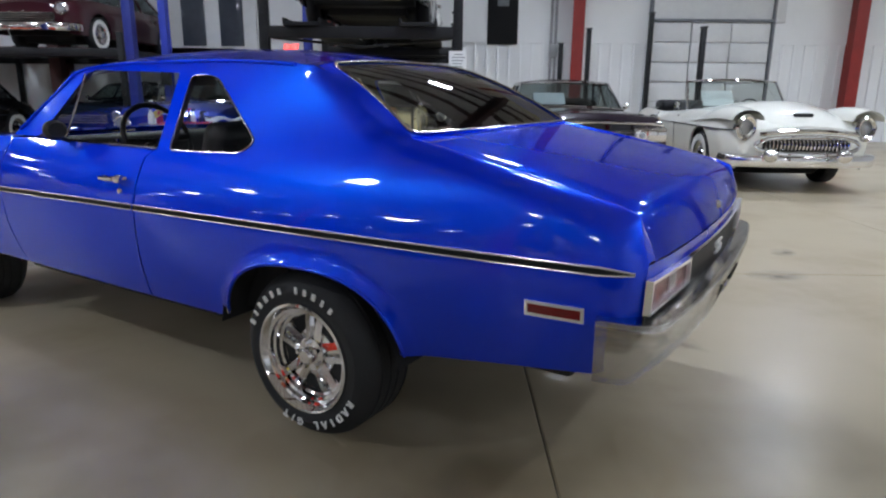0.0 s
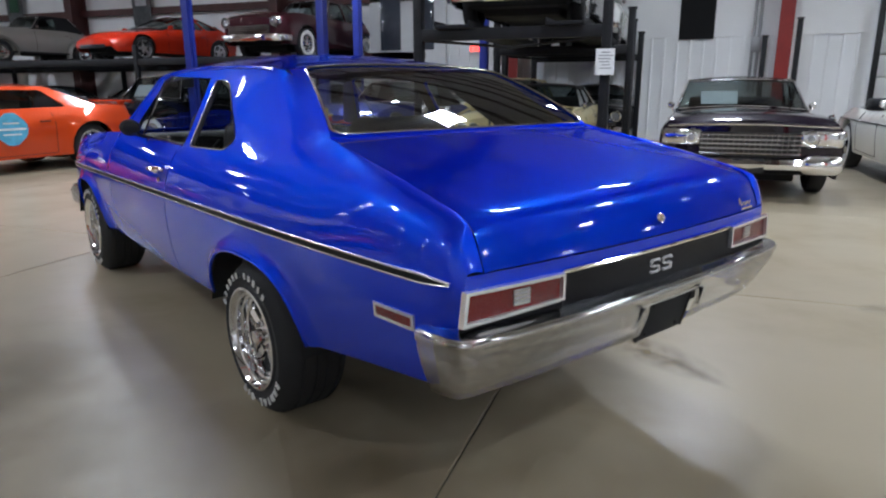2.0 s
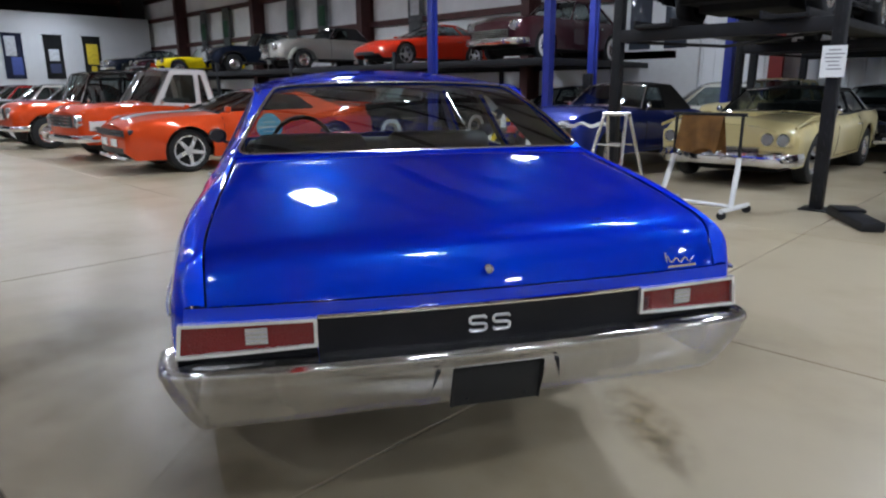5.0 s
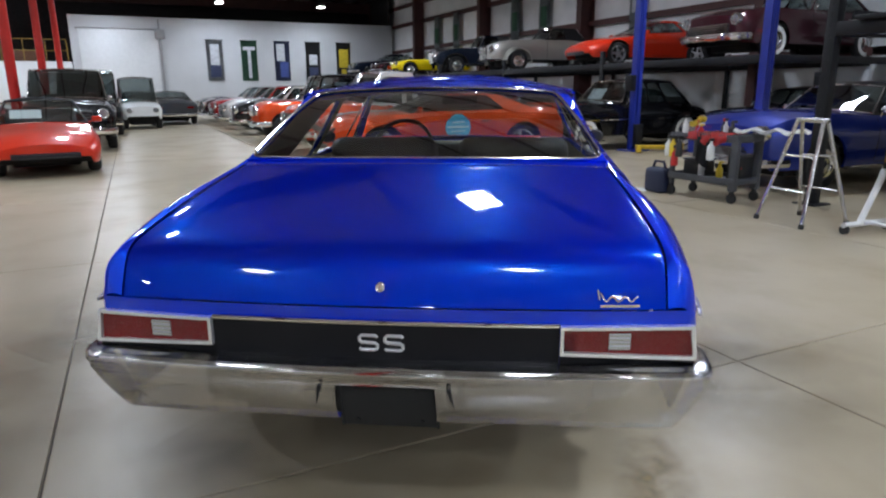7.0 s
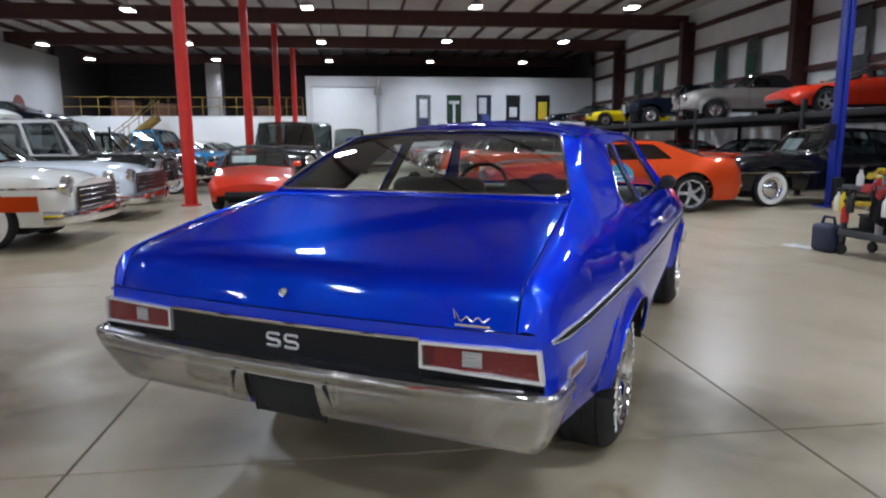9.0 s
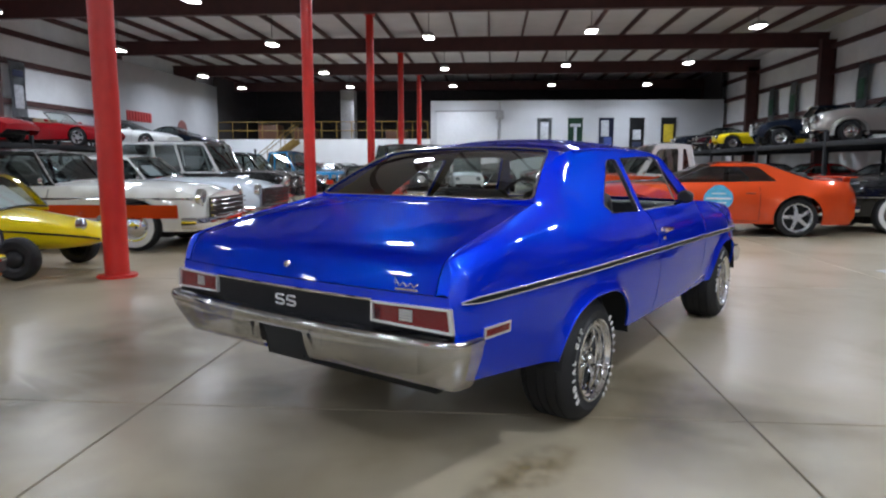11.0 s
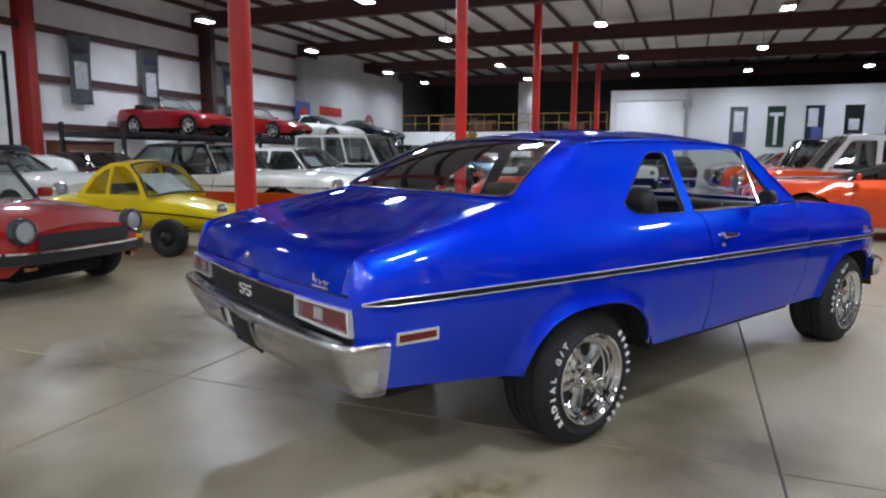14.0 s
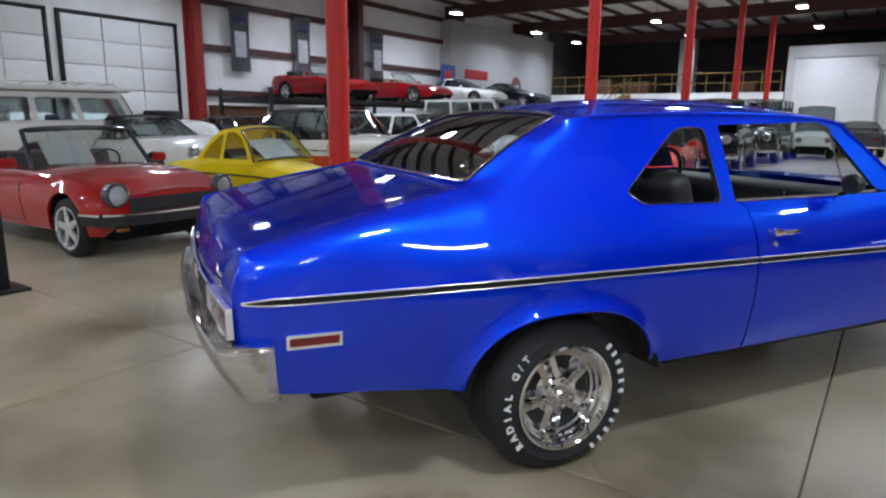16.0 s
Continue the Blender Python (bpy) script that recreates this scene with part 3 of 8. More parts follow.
def nova():
    M = Matrix.Translation((1.504, 2.468, 0)) @ Matrix.Rotation(radians(149), 4, "Z")
    car = thing("blue_coupe", M, "electric blue two-door muscle coupe with chrome bumpers and black side stripe", "car")
    W = spl([(0.0, 0.818), (0.012, 0.834), (0.04, 0.849), (0.12, 0.862), (0.35, 0.88), (0.8, 0.905), (1.25, 0.918), (2.2, 0.925), (3.2, 0.918), (4.0, 0.912), (4.35, 0.895), (4.55, 0.86), (4.66, 0.80)])
    crease = spl([(0.0, 0.925), (0.03, 0.95), (0.08, 0.963), (0.2, 0.985), (0.5, 1.052), (0.87, 1.125)])
    hoodline = spl([(3.2, 1.035), (3.6, 1.02), (4.1, 0.985), (4.4, 0.955), (4.58, 0.92), (4.66, 0.86)])
    low = spl([(0.40, 0.868), (0.5, 0.888), (0.62, 0.985), (0.72, 1.0)])

    back_z = spl([(0.87, 1.125), (0.93, 1.13), (1.0, 1.165), (1.1, 1.225), (1.22, 1.3), (1.31, 1.35), (1.36, 1.372)])

    def Y(x, z):
        w = W(x)
        z0 = z
        if x < 0.87:
            z = 0.72 + (z - 0.72) * (0.405 / (crease(x) - 0.72)) if z > 0.72 else z
        elif x > 3.3:
            z = 0.72 + (z - 0.72) * (0.36 / (hoodline(x) - 0.72)) if z > 0.72 else z
        if z <= 0.72:
            # slight crease low on the flank, tucked under at the sill
            u = (0.72 - z) / 0.36
            y = w - 0.012 * u - 0.045 * max(0, u) ** 2.6 - 0.075 * max(0, 1 - x / 0.75) * u**2
        elif z <= 1.04:
            u = (z - 0.72) / 0.32
            y = w - (w - 0.81) * u**2.2
        else:
            y = 0.81 - 0.56 * (z - 1.04) - 0.028 * math.sin(math.pi * min(1, (z - 1.04) / 0.34)) * max(0, min(1, (1.7 - x) / 0.5))
        if x < 0.87 and z > 0.72:
            # towards the tail the flank stays upright to its edge
            k = max(0, min(1, (x - 0.2) / 0.67))
            k = k * k * (3 - 2 * k)
            y = (w - 0.045 * ((z - 0.72) / 0.405) ** 2.4) * (1 - k) + y * k
        # the upper edge rolls inward
        top_z = back_z(x) if 0.87 <= x <= 1.36 else crease(x) if x < 0.87 else None
        if top_z:
            near = max(0, 1 - abs(top_z - z0) / 0.055)
            y -= 0.024 * near * near
        for cx, cz in ((1.215, 0.325), (4.03, 0.325)):
            if z0 > 0.33:
                d = ((abs(x - cx + 0.035) / 0.425) ** 2.5 + ((z0 - cz) / 0.35) ** 2.45) ** 0.4
                y += 0.028 * math.exp(-(((d - 1.0) / 0.075) ** 2))
        return y

    def arch(cx, r, z0, n=22):
        # a flattened opening, set a little behind the axle
        a0 = math.asin(((z0 - 0.325) / 0.35) ** 1.25)
        out = []
        for k in range(n + 1):
            a = math.pi - a0 - (math.pi - 2 * a0) * k / n
            c = math.cos(a)
            out.append((cx - 0.035 + r * 0.965 * math.copysign(abs(c) ** 0.78, c), 0.325 + 0.35 * math.sin(a) ** 0.8))
        return out

    quarter_win = rounded([(1.525, 1.085), (1.59, 1.04), (2.005, 1.03), (2.04, 1.335), (1.92, 1.337), (1.86, 1.322)], 0.03)
    door_win = [(2.09, 1.03), (2.81, 1.035), (3.03, 1.06), (2.84, 1.352), (2.78, 1.365), (2.135, 1.348)]
    rail = spl([(1.36, 1.372), (1.6, 1.392), (2.0, 1.403), (2.5, 1.4), (2.8, 1.385), (2.97, 1.355)])
    back_edge = [(0.93, 1.13), (0.985, 1.157), (1.045, 1.192), (1.1, 1.225), (1.16, 1.263), (1.22, 1.3), (1.27, 1.328), (1.31, 1.35), (1.36, 1.372)]
    xs_c = span(0.87, 0.12, 0.05) + [0.095, 0.07, 0.052, 0.042]
    tail_edge = [(0.034, 0.937), (0.028, 0.918), (0.021, 0.898), (0.015, 0.878), (0.008, 0.857), (0.0, 0.832)]
    quarter = [(0.135, 0.485), (0.45, 0.455), (0.78, 0.42)] + arch(1.215, 0.44, 0.42)[1:-1] + [(1.66, 0.41), (1.68, 0.385), (2.135, 0.385), (2.135, 1.0), (2.1, 1.026)]
    quarter = [(0.0, 0.672), (0.085, 0.66), (0.1, 0.5)] + quarter
    # up the centre pillar to the roof rail, forward over the door to the windscreen post and back along the rail
    upper = [(2.09, 1.03), (2.135, 1.348), (2.78, 1.365), (2.84, 1.352), (3.03, 1.06)]
    top = [(3.27, 1.06), (2.97, 1.355)] + [(x, rail(x)) for x in span(2.85, 1.4, 0.12)]
    outline = quarter + [(2.09, 1.03)] + upper[1:5] + [(3.07, 1.04), (3.29, 1.04)] + top + back_edge[::-1] + [(x, crease(x)) for x in xs_c] + tail_edge
    door = [(2.143, 0.385), (3.2, 0.385), (3.27, 0.6), (3.29, 0.9), (3.27, 1.03), (2.81, 1.03), (2.11, 1.025), (2.143, 0.995)]
    fender = [(3.208, 0.385), (3.56, 0.385), (3.58, 0.41)] + arch(4.03, 0.44, 0.42) + [(4.5, 0.42), (4.63, 0.5), (4.66, 0.6)] + [(x, hoodline(x)) for x in span(4.66, 3.3, 0.08)] + [(3.277, 1.03), (3.297, 0.9), (3.278, 0.6)]
    prof = [(0.87, 1.125), (0.7, 1.095), (0.5, 1.058), (0.3, 1.018), (0.19, 0.994), (0.12, 0.978), (0.085, 0.966), (0.062, 0.953), (0.045, 0.936), (0.031, 0.912), (0.018, 0.882), (0.006, 0.852), (-0.001, 0.832)]
    profz = spl(prof[::-1])

    def deck(x, z, y):
        yc = Y(max(x, 0.0), crease(max(x, 0.0))) if x > 0.01 else 0.765
        k = min(1, abs(y) / yc)
        return (x + rear_bow(y) * max(0, 1 - x / 0.5), y, z + 0.012 * (1 - k * k) * min(1, max(0, (z - 0.9) / 0.06)))

    lid_y = spl([(-0.02, 0.752), (0.1, 0.752), (0.4, 0.735), (0.8, 0.7), (0.95, 0.69)])
    ctr = spl([(1.36, 1.4), (1.6, 1.44), (1.9, 1.468), (2.3, 1.478), (2.7, 1.458), (2.97, 1.41)])

    def roof(x, k):
        yr = 0.81 - 0.56 * (rail(x) - 1.04)
        return (x + (0.03 * (1 - k * k) if x > 2.9 else 0), k * yr, rail(x) + (ctr(x) - rail(x)) * (1 - abs(k) ** 2.4))

    def back(u, k):
        # u: 0 at the base to 1 at the top
        b = Vector((0.835 + 0.02 * abs(k) ** 2.5, k * 0.705, 1.127))
        p = b.lerp(Vector(roof(1.365, k * 0.86)), u)
        return p + Vector((-0.02, 0, 0.03)) * (4 * u * (1 - u)) * (1 - 0.5 * k * k)

    for s in (1, -1):
        f = lambda u, v, d, s=s: (u + rear_bow(Y(u, v)) * max(0, 1 - u / 0.5), s * (Y(u, v) - d), v)
        bm = panel(B(), outline, [quarter_win], f, 0.035, 0.0, flip=s > 0)
        # the shelf beside the boot lid and the strip beside the rear window run on from it
        outer = [(x, crease(x)) for x in xs_c] + tail_edge
        inner = [(x, profz(x)) for x in xs_c[:-2]] + [(0.053, 0.945), (0.044, 0.934), (0.036, 0.92), (0.028, 0.905), (0.02, 0.888), (0.014, 0.872), (0.006, 0.852), (-0.001, 0.832)]
        rows = []
        for (xi, zi), (xo, zo) in zip(inner, outer):
            o, i = Vector(f(xo, zo, 0)), Vector(deck(xi, zi, s * (lid_y(xi) + 0.005)))
            rows.append([i.lerp(o, q) + Vector((0, 0, 0.006 * math.sin(math.pi * q))) for q in (0, 0.35, 0.7, 1)])
        sheet(bm, rows)
        strip = [(0.87, 1.125)] + back_edge
        rows = []
        for n, (xo, zo) in enumerate(strip):
            o, i = Vector(f(xo, zo, 0)), Vector(back(max(0, n - 1) / 8, s))
            rows.append([i.lerp(o, q) for q in (0, 0.5, 1)])
        sheet(bm, rows)
        for cx in (1.215,):
            tube(bm, [f(u, v, 0.006) for u, v in arch(cx, 0.44, 0.42)], 0.008, 6)
        bmesh.ops.remove_doubles(bm, verts=bm.verts[:], dist=0.0015)
        part("quarter_panel", bm, BLUE, car, sharp=120)
        lining = [(1.0, 1.07), (1.4, 1.03), (2.09, 1.03)] + upper[1:5] + [(3.07, 1.04), (3.27, 1.05)] + [(x - 0.01, z - 0.01) for x, z in top] + [(x + 0.01, z - 0.008) for x, z in back_edge[:0:-1]]
        part("pillar_lining", panel(B(), lining, [quarter_win], lambda u, v, d: f(u, v, d + 0.022), 0.06), VINYL, car)
        dr = part("door", panel(B(), door, [], f, 0.035, 0.02, flip=s > 0), BLUE, car)
        part("front_fender", panel(B(), fender, [], f, 0.035, 0.02, flip=s > 0), BLUE, car)
        # bright strip with black insert, split at the door gaps
        zl = spl([(0.03, 0.81), (1.0, 0.803), (2.2, 0.79), (3.3, 0.772), (4.5, 0.748)])
        for a, b, own in ((0.035, 2.133, car), (2.147, 3.28, dr), (3.3, 4.5, car)):
            for nm, hh, dd, mt in (("side_trim", 0.0128, 0.007, BRIGHT_TRIM), ("trim_insert", 0.009, 0.0095, INSERT_BLACK)):
                bm = B()
                xs = span(a, b, 0.05)
                def half(x, hh=hh):
                    return hh * min(1, 0.25 + (x - 0.035) / 0.12)
                sheet(bm, [[(x, s * (Y(x, zl(x) + k * half(x)) + dd * q), zl(x) + k * half(x)) for k, q in ((-1, 0), (-0.9, 1), (0.9, 1), (1, 0))] for x in xs])
                if mt is BRIGHT_TRIM:
                    for k in (-0.88, 0.88):
                        tube(bm, [(x, s * (Y(x, zl(x) + k * half(x)) + 0.0085), zl(x) + k * half(x)) for x in xs], 0.0028, 8)
                part(nm, bm, mt, own)
        # wheel-lip and window trims, handle, lock, mirror, marker lamp
        bm = B()
        tube(bm, [(u, s * (Y(u, v) + 0.004), v) for u, v in quarter_win], 0.003, 6, closed=True)
        part("window_trim", bm, WINDOW_TRIM, car)
        bm = B()
        tube(bm, [(u, s * (Y(u, v) + 0.002), v) for u, v in [(2.085, 1.034), (2.4, 1.035), (2.81, 1.036), (3.03, 1.045)]], 0.007, 6)
        tube(bm, [(u, s * (Y(u, v) + 0.003), v) for u, v in [(2.8, 1.04), (2.83, 1.2), (2.86, 1.345)]], 0.005, 6)
        part("window_trim", bm, WINDOW_TRIM, dr)
        bm = B()
        tube(bm, [(x, s * (0.61 - 0.56 * (rail(x) - 1.4) + 0.006), rail(x) - 0.005) for x in span(1.45, 2.95, 0.1)] + [(3.1, s * 0.715, 1.21), (3.24, s * 0.80, 1.07)], 0.008, 6)
        part("drip_rail", bm, BLUE, car)
        bm = B()
        yy = Y(2.27, 0.9)
        tube(bm, [(2.22, s * yy, 0.902), (2.225, s * (yy + 0.03), 0.902), (2.3, s * (yy + 0.036), 0.9), (2.36, s * (yy + 0.03), 0.898), (2.365, s * yy, 0.898)], 0.011, 8)
        box(bm, (2.235, s * (yy + 0.02), 0.902), (0.04, 0.045, 0.035), 0.01)
        part("door_handle", bm, CHROME, dr)
        bm = B()
        lathe(bm, [(0, 0.008), (0.011, 0.006), (0.013, 0)], 14, Matrix.Translation((2.245, s * Y(2.245, 0.85), 0.85)) @ Matrix.Rotation(radians(-90 * s), 4, "X"))
        part("door_lock", bm, CHROME, dr)
        bm = B()
        lathe(bm, [(0, -0.03), (0.045, -0.028), (0.06, -0.01), (0.058, 0.012), (0.03, 0.035), (0, 0.04)], 20, Matrix.Translation((2.72, s * 0.9, 1.09)) @ Matrix.Rotation(radians(90), 4, "Y") @ Matrix.Diagonal((0.75, 0.9, 0.85, 1)))
        tube(bm, [(2.76, s * 0.82, 1.035), (2.74, s * 0.86, 1.05), (2.73, s * 0.9, 1.08)], 0.01, 8)
        part("door_mirror", bm, BLACK_TRIM, dr)
        bm = B()
        mk = lambda u, v, d: (u, s * (Y(u, v) + 0.006 + d), v)
        frame_o = [(0.163, 0.65), (0.338, 0.65), (0.338, 0.697), (0.163, 0.697)]
        frame_i = [(0.172, 0.659), (0.329, 0.659), (0.329, 0.688), (0.172, 0.688)]
        panel(bm, frame_o, [frame_i], mk, 0.03, -0.008)
        b1 = part("marker_bezel", bm, BRIGHT_TRIM, car)
        bm = B()
        panel(bm, frame_i, [], lambda u, v, d: (u, s * (Y(u, v) + 0.004), v), 0.02)
        part("marker_lens", bm, RED_LENS, b1)
        bm = B()
        box(bm, (4.28, s * (Y(4.28, 0.79) + 0.004), 0.79), (0.11, 0.012, 0.02), 0.004)
        box(bm, (4.28, s * (Y(4.28, 0.82) + 0.004), 0.82), (0.08, 0.012, 0.02), 0.004)
        part("fender_badge", bm, CHROME, car)

    # deck, lid and tail
    ks_lid = [-1, -0.985, -0.85, -0.65, -0.43, -0.2, 0, 0.2, 0.43, 0.65, 0.85, 0.985, 1]
    bm = B()
    rows = [[deck(x, z - (0.004 if abs(k) == 1 else 0), k * lid_y(x)) for k in ks_lid] for x, z in [(0.79, 1.111)] + prof[1:]]
    sheet(bm, rows)
    e = [v for v in bm.verts]
    bmesh.ops.solidify(bm, geom=bm.faces[:], thickness=0.02)
    bmesh.ops.recalc_face_normals(bm, faces=bm.faces[:])
    lid = part("boot_lid", bm, BLUE, car, "long smooth boot lid", sharp=50)
    bm = B()
    sheet(bm, [[deck(x, z, k * lid_y(x)) for k in ks_lid] for x, z in ((0.9, 1.128), (0.85, 1.122), (0.796, 1.112))])
    part("deck_panel", bm, BLUE, car)
    # tail panel in body colour, black insert, lamps
    def tail(y, z, d=0.0):
        return (-0.004 + rear_bow(y) - d, y, z)

    bm = B()
    sheet(bm, [[(rear_bow(k * Y(0, z)) - 0.004 * (1 - abs(k) ** 6), k * Y(0, z), z) for k in [i / 10 for i in range(-10, 11)]] for z in (0.829, 0.78, 0.72, 0.672)])
    part("tail_panel", bm, BLUE, car)
    bm = B()
    panel(bm, [(-0.477, 0.674), (0.477, 0.674), (0.477, 0.784), (-0.477, 0.784)], [], lambda u, v, d: tail(u, v, 0.006 - d), 0.06, 0.006)
    part("rear_insert", bm, BLACK_SATIN, car, "satin black panel between the tail lamps")
    bm = B()
    tube(bm, [tail(y, 0.79, 0.008) for y in span(-0.475, 0.475, 0.08)], 0.006, 6)
    part("insert_trim", bm, CHROME, car)
    for s in (1, -1):
        o = [(s * 0.478, 0.71), (s * 0.838, 0.698), (s * 0.826, 0.793), (s * 0.478, 0.79)]
        i = [(s * 0.487, 0.719), (s * 0.827, 0.708), (s * 0.817, 0.784), (s * 0.487, 0.781)]
        # black strip painted in for the shade between lamp and bumper ledge
        part("lower_insert", panel(B(), [(s * 0.478, 0.674), (s * 0.836, 0.674), (s * 0.837, 0.696), (s * 0.478, 0.708)], [], lambda u, v, d: tail(u, v, 0.005 - d), 0.05, 0.005), BLACK_SATIN, car)
        bm = panel(B(), o, [i], lambda u, v, d: tail(u, v, 0.02 - d), 0.05, 0.02)
        bez = part("tail_lamp", bm, BRIGHT_TRIM, car, "chrome-framed tail lamp")
        m0, m1 = s * 0.606, s * 0.662
        part("red_lens", panel(B(), i, [], lambda u, v, d: tail(u, v, 0.008), 0.04), RED_LENS, bez)
        part("reverse_lens", panel(B(), [(m0, 0.726), (m1, 0.726), (m1, 0.77), (m0, 0.77)], [], lambda u, v, d: tail(u, v, 0.012 - d), 0.03, 0.004), CLEAR_LENS, bez)
        bm = B()
        for k in range(4):
            tube(bm, [tail(y, 0.731 + k * 0.0115, 0.013) for y in (m0, m1)], 0.0022, 4)
        part("lens_ribs", bm, DULL_CHROME, bez)
    # two stepped chrome marks, the lock and the flowing badge
    for s in (1, -1):
        bm = B()
        c = s * 0.035
        curl = [(0.024, 0.748), (0.02, 0.7535), (-0.018, 0.7535), (-0.024, 0.748), (-0.024, 0.739), (-0.018, 0.734), (0.018, 0.732), (0.024, 0.727), (0.024, 0.718), (0.018, 0.7125), (-0.02, 0.7125), (-0.024, 0.718)]
        tube(bm, [(tail(c, z, 0.008)[0], c - y, z) for y, z in curl], 0.0052, 8)
        part("rear_emblem", bm, BRIGHT_TRIM, car)
    bm = B()
    lock_m = Matrix.Translation((rear_bow(0) + 0.006, 0, 0.885)) @ Matrix.Rotation(radians(-82), 4, "Y")
    lathe(bm, [(0.009, 0.004), (0.0095, 0.01), (0.012, 0.011), (0.0145, 0.007), (0.016, 0.0)], 20, lock_m)
    lock = part("boot_lock", bm, CHROME, lid)
    bm = B()
    lathe(bm, [(0, 0.007), (0.0092, 0.006)], 14, lock_m)
    box(bm, (0, 0, 0.0075), (0.008, 0.0016, 0.002), 0, lock_m)
    part("key_disc", bm, DULL_CHROME, lock)
    bm = B()
    stroke = [(-0.572, 0.886), (-0.575, 0.87), (-0.578, 0.858)]
    wave = [(-0.578 - 0.1 * k / 28, 0.86 + 0.0065 * math.cos(k * math.tau / 9.3) + 0.01 * max(0, 1 - k / 5)) for k in range(29)]
    for pts in (stroke, wave):
        tube(bm, [(rear_bow(y) - 0.004 + (z - 0.822) * 0.16, y, z) for y, z in pts], 0.0024, 6)
    sheet(bm, [[(rear_bow(y) - 0.006, y, z) for z in (0.84, 0.847)] for y in (-0.58, -0.63, -0.682)])
    part("boot_badge", bm, DULL_CHROME, lid, "small flowing chrome badge")

    # rear bumper: wraps the corners, face slopes under
    upper_line = [(0.12, 0.897), (0.055, 0.893), (0.0, 0.885), (-0.03, 0.87), (-0.049, 0.842), (-0.06, 0.8), (-0.074, 0.68), (-0.088, 0.5), (-0.096, 0.3)]
    lower_line = [(0.144, 0.82, 0.462), (0.1, 0.817, 0.463), (0.064, 0.811, 0.466), (0.047, 0.803, 0.468), (0.036, 0.788, 0.471), (0.026, 0.76, 0.476), (-0.006, 0.655, 0.49), (-0.036, 0.48, 0.503), (-0.048, 0.29, 0.509)]
    # a recess for the plate in the middle
    for y, splay in ((0.225, 0.0), (0.19, 0.0), (0.14, 0.0), (0.137, 0.0), (0.09, 0.0), (0.0, 0.0)):
        upper_line.append((-0.098 - 0.003 * (1 - y / 0.3), y))
        lower_line.append((-0.055 - 0.003 * (1 - y / 0.3), y + splay, 0.51))

    def bumper_row(t, lo, bz):
        d = (Vector((0.4, 0, 0)) - t).normalized()
        pts = [(t + 0.082 * d, 0.689), (t + 0.05 * d, 0.684), (t + 0.022 * d, 0.68), (t + 0.012 * d, 0.681), (t + 0.004 * d, 0.676), (t, 0.667), (t - 0.001 * d, 0.658), (t + 0.002 * d, 0.648), (t + 0.009 * d, 0.64), (t + 0.011 * d, 0.634), (t + 0.009 * d, 0.628)]
        pts += [((t + 0.009 * d).lerp(lo, q) - 0.006 * math.sin(math.pi * q) * d, 0.628 + (bz - 0.628) * q) for q in (0.2, 0.4, 0.6, 0.8, 0.94)] + [(lo + 0.004 * d, bz), (lo + 0.03 * d, bz + 0.006)]
        return [Vector((p.x, p.y, zz)) for p, zz in pts]

    half = [bumper_row(Vector((tx, ty, 0)), Vector((bx, by, 0)), bz) for (tx, ty), (bx, by, bz) in zip(upper_line, lower_line)]
    yc = -0.02
    rows = half + [[Vector((p.x, -p.y, p.z)) for p in r] for r in half[-2::-1]]
    for r in rows:
        for p in r:
            p.y += yc * max(0, 1 - abs(p.y) / 0.5)
    n_half = len(half)
    edge_l, edge_r = 12, 2 * n_half - 2 - 12
    bm = B()
    dens, open_from = [], []
    for n, (r0, r1) in enumerate(zip(rows, rows[1:])):
        for k in range(3):
            dens.append([p.lerp(q, k / 3) for p, q in zip(r0, r1)])
            open_from.append(edge_l <= n < edge_r)
    dens.append(rows[-1])
    grid = [[bm.verts.new(p) for p in r] for r in dens]
    for (ra, rb), gap in zip(zip(grid, grid[1:]), open_from):
        for i in range(len(ra) - 1):
            if not (gap and i >= 10):
                bm.faces.new([ra[i], ra[i + 1], rb[i + 1], rb[i]])
    bmesh.ops.solidify(bm, geom=bm.faces[:], thickness=0.004)
    bumper = part("rear_bumper", bm, CHROME, car, "wide chrome rear bumper with wrapped corners", sharp=48)
    bm = B()
    tilt = Matrix.Translation((-0.056, yc, 0.56)) @ Matrix.Rotation(radians(-14), 4, "Y")
    box(bm, (0, 0, 0), (0.006, 0.27, 0.155), 0.003, tilt)
    for sy in (-1, 1):
        box(bm, (0, sy * 0.133, 0), (0.014, 0.008, 0.155), 0.002, tilt)
    box(bm, (0, 0, 0.075), (0.014, 0.27, 0.008), 0.002, tilt)
    for sy in (-0.09, 0.09):
        for sz in (-0.055, 0.055):
            lathe(bm, [(0, -0.006), (0.006, -0.005), (0.007, 0)], 8, tilt @ Matrix.Translation((-0.003, sy, sz)) @ Matrix.Rotation(radians(90), 4, "Y"))
    part("plate_panel", bm, UNDER, bumper, "black blank plate")
    bm = B()
    box(bm, (0.0, yc, 0.59), (0.02, 0.3, 0.13), 0.01)
    part("plate_recess", bm, UNDER, bumper)
    # dark three-cornered slots pressed into the face on both sides of the plate
    for sy in (1, -1):
        bm = B()
        slot = [(0.168, 0.628), (0.18, 0.628), (0.192, 0.555)]
        rows = [[(-0.0945 + (0.632 - z) * 0.37 - 0.006 * math.sin(math.pi * (0.632 - z) / 0.12) - dx, yc * 0.6 + sy * y, z) for y, z in slot] for dx in (0.004, -0.01)]
        a0, a1 = [[bm.verts.new(p) for p in r] for r in rows]
        bm.faces.new(a0)
        for k in range(3):
            bm.faces.new([a0[k - 1], a0[k], a1[k], a1[k - 1]])
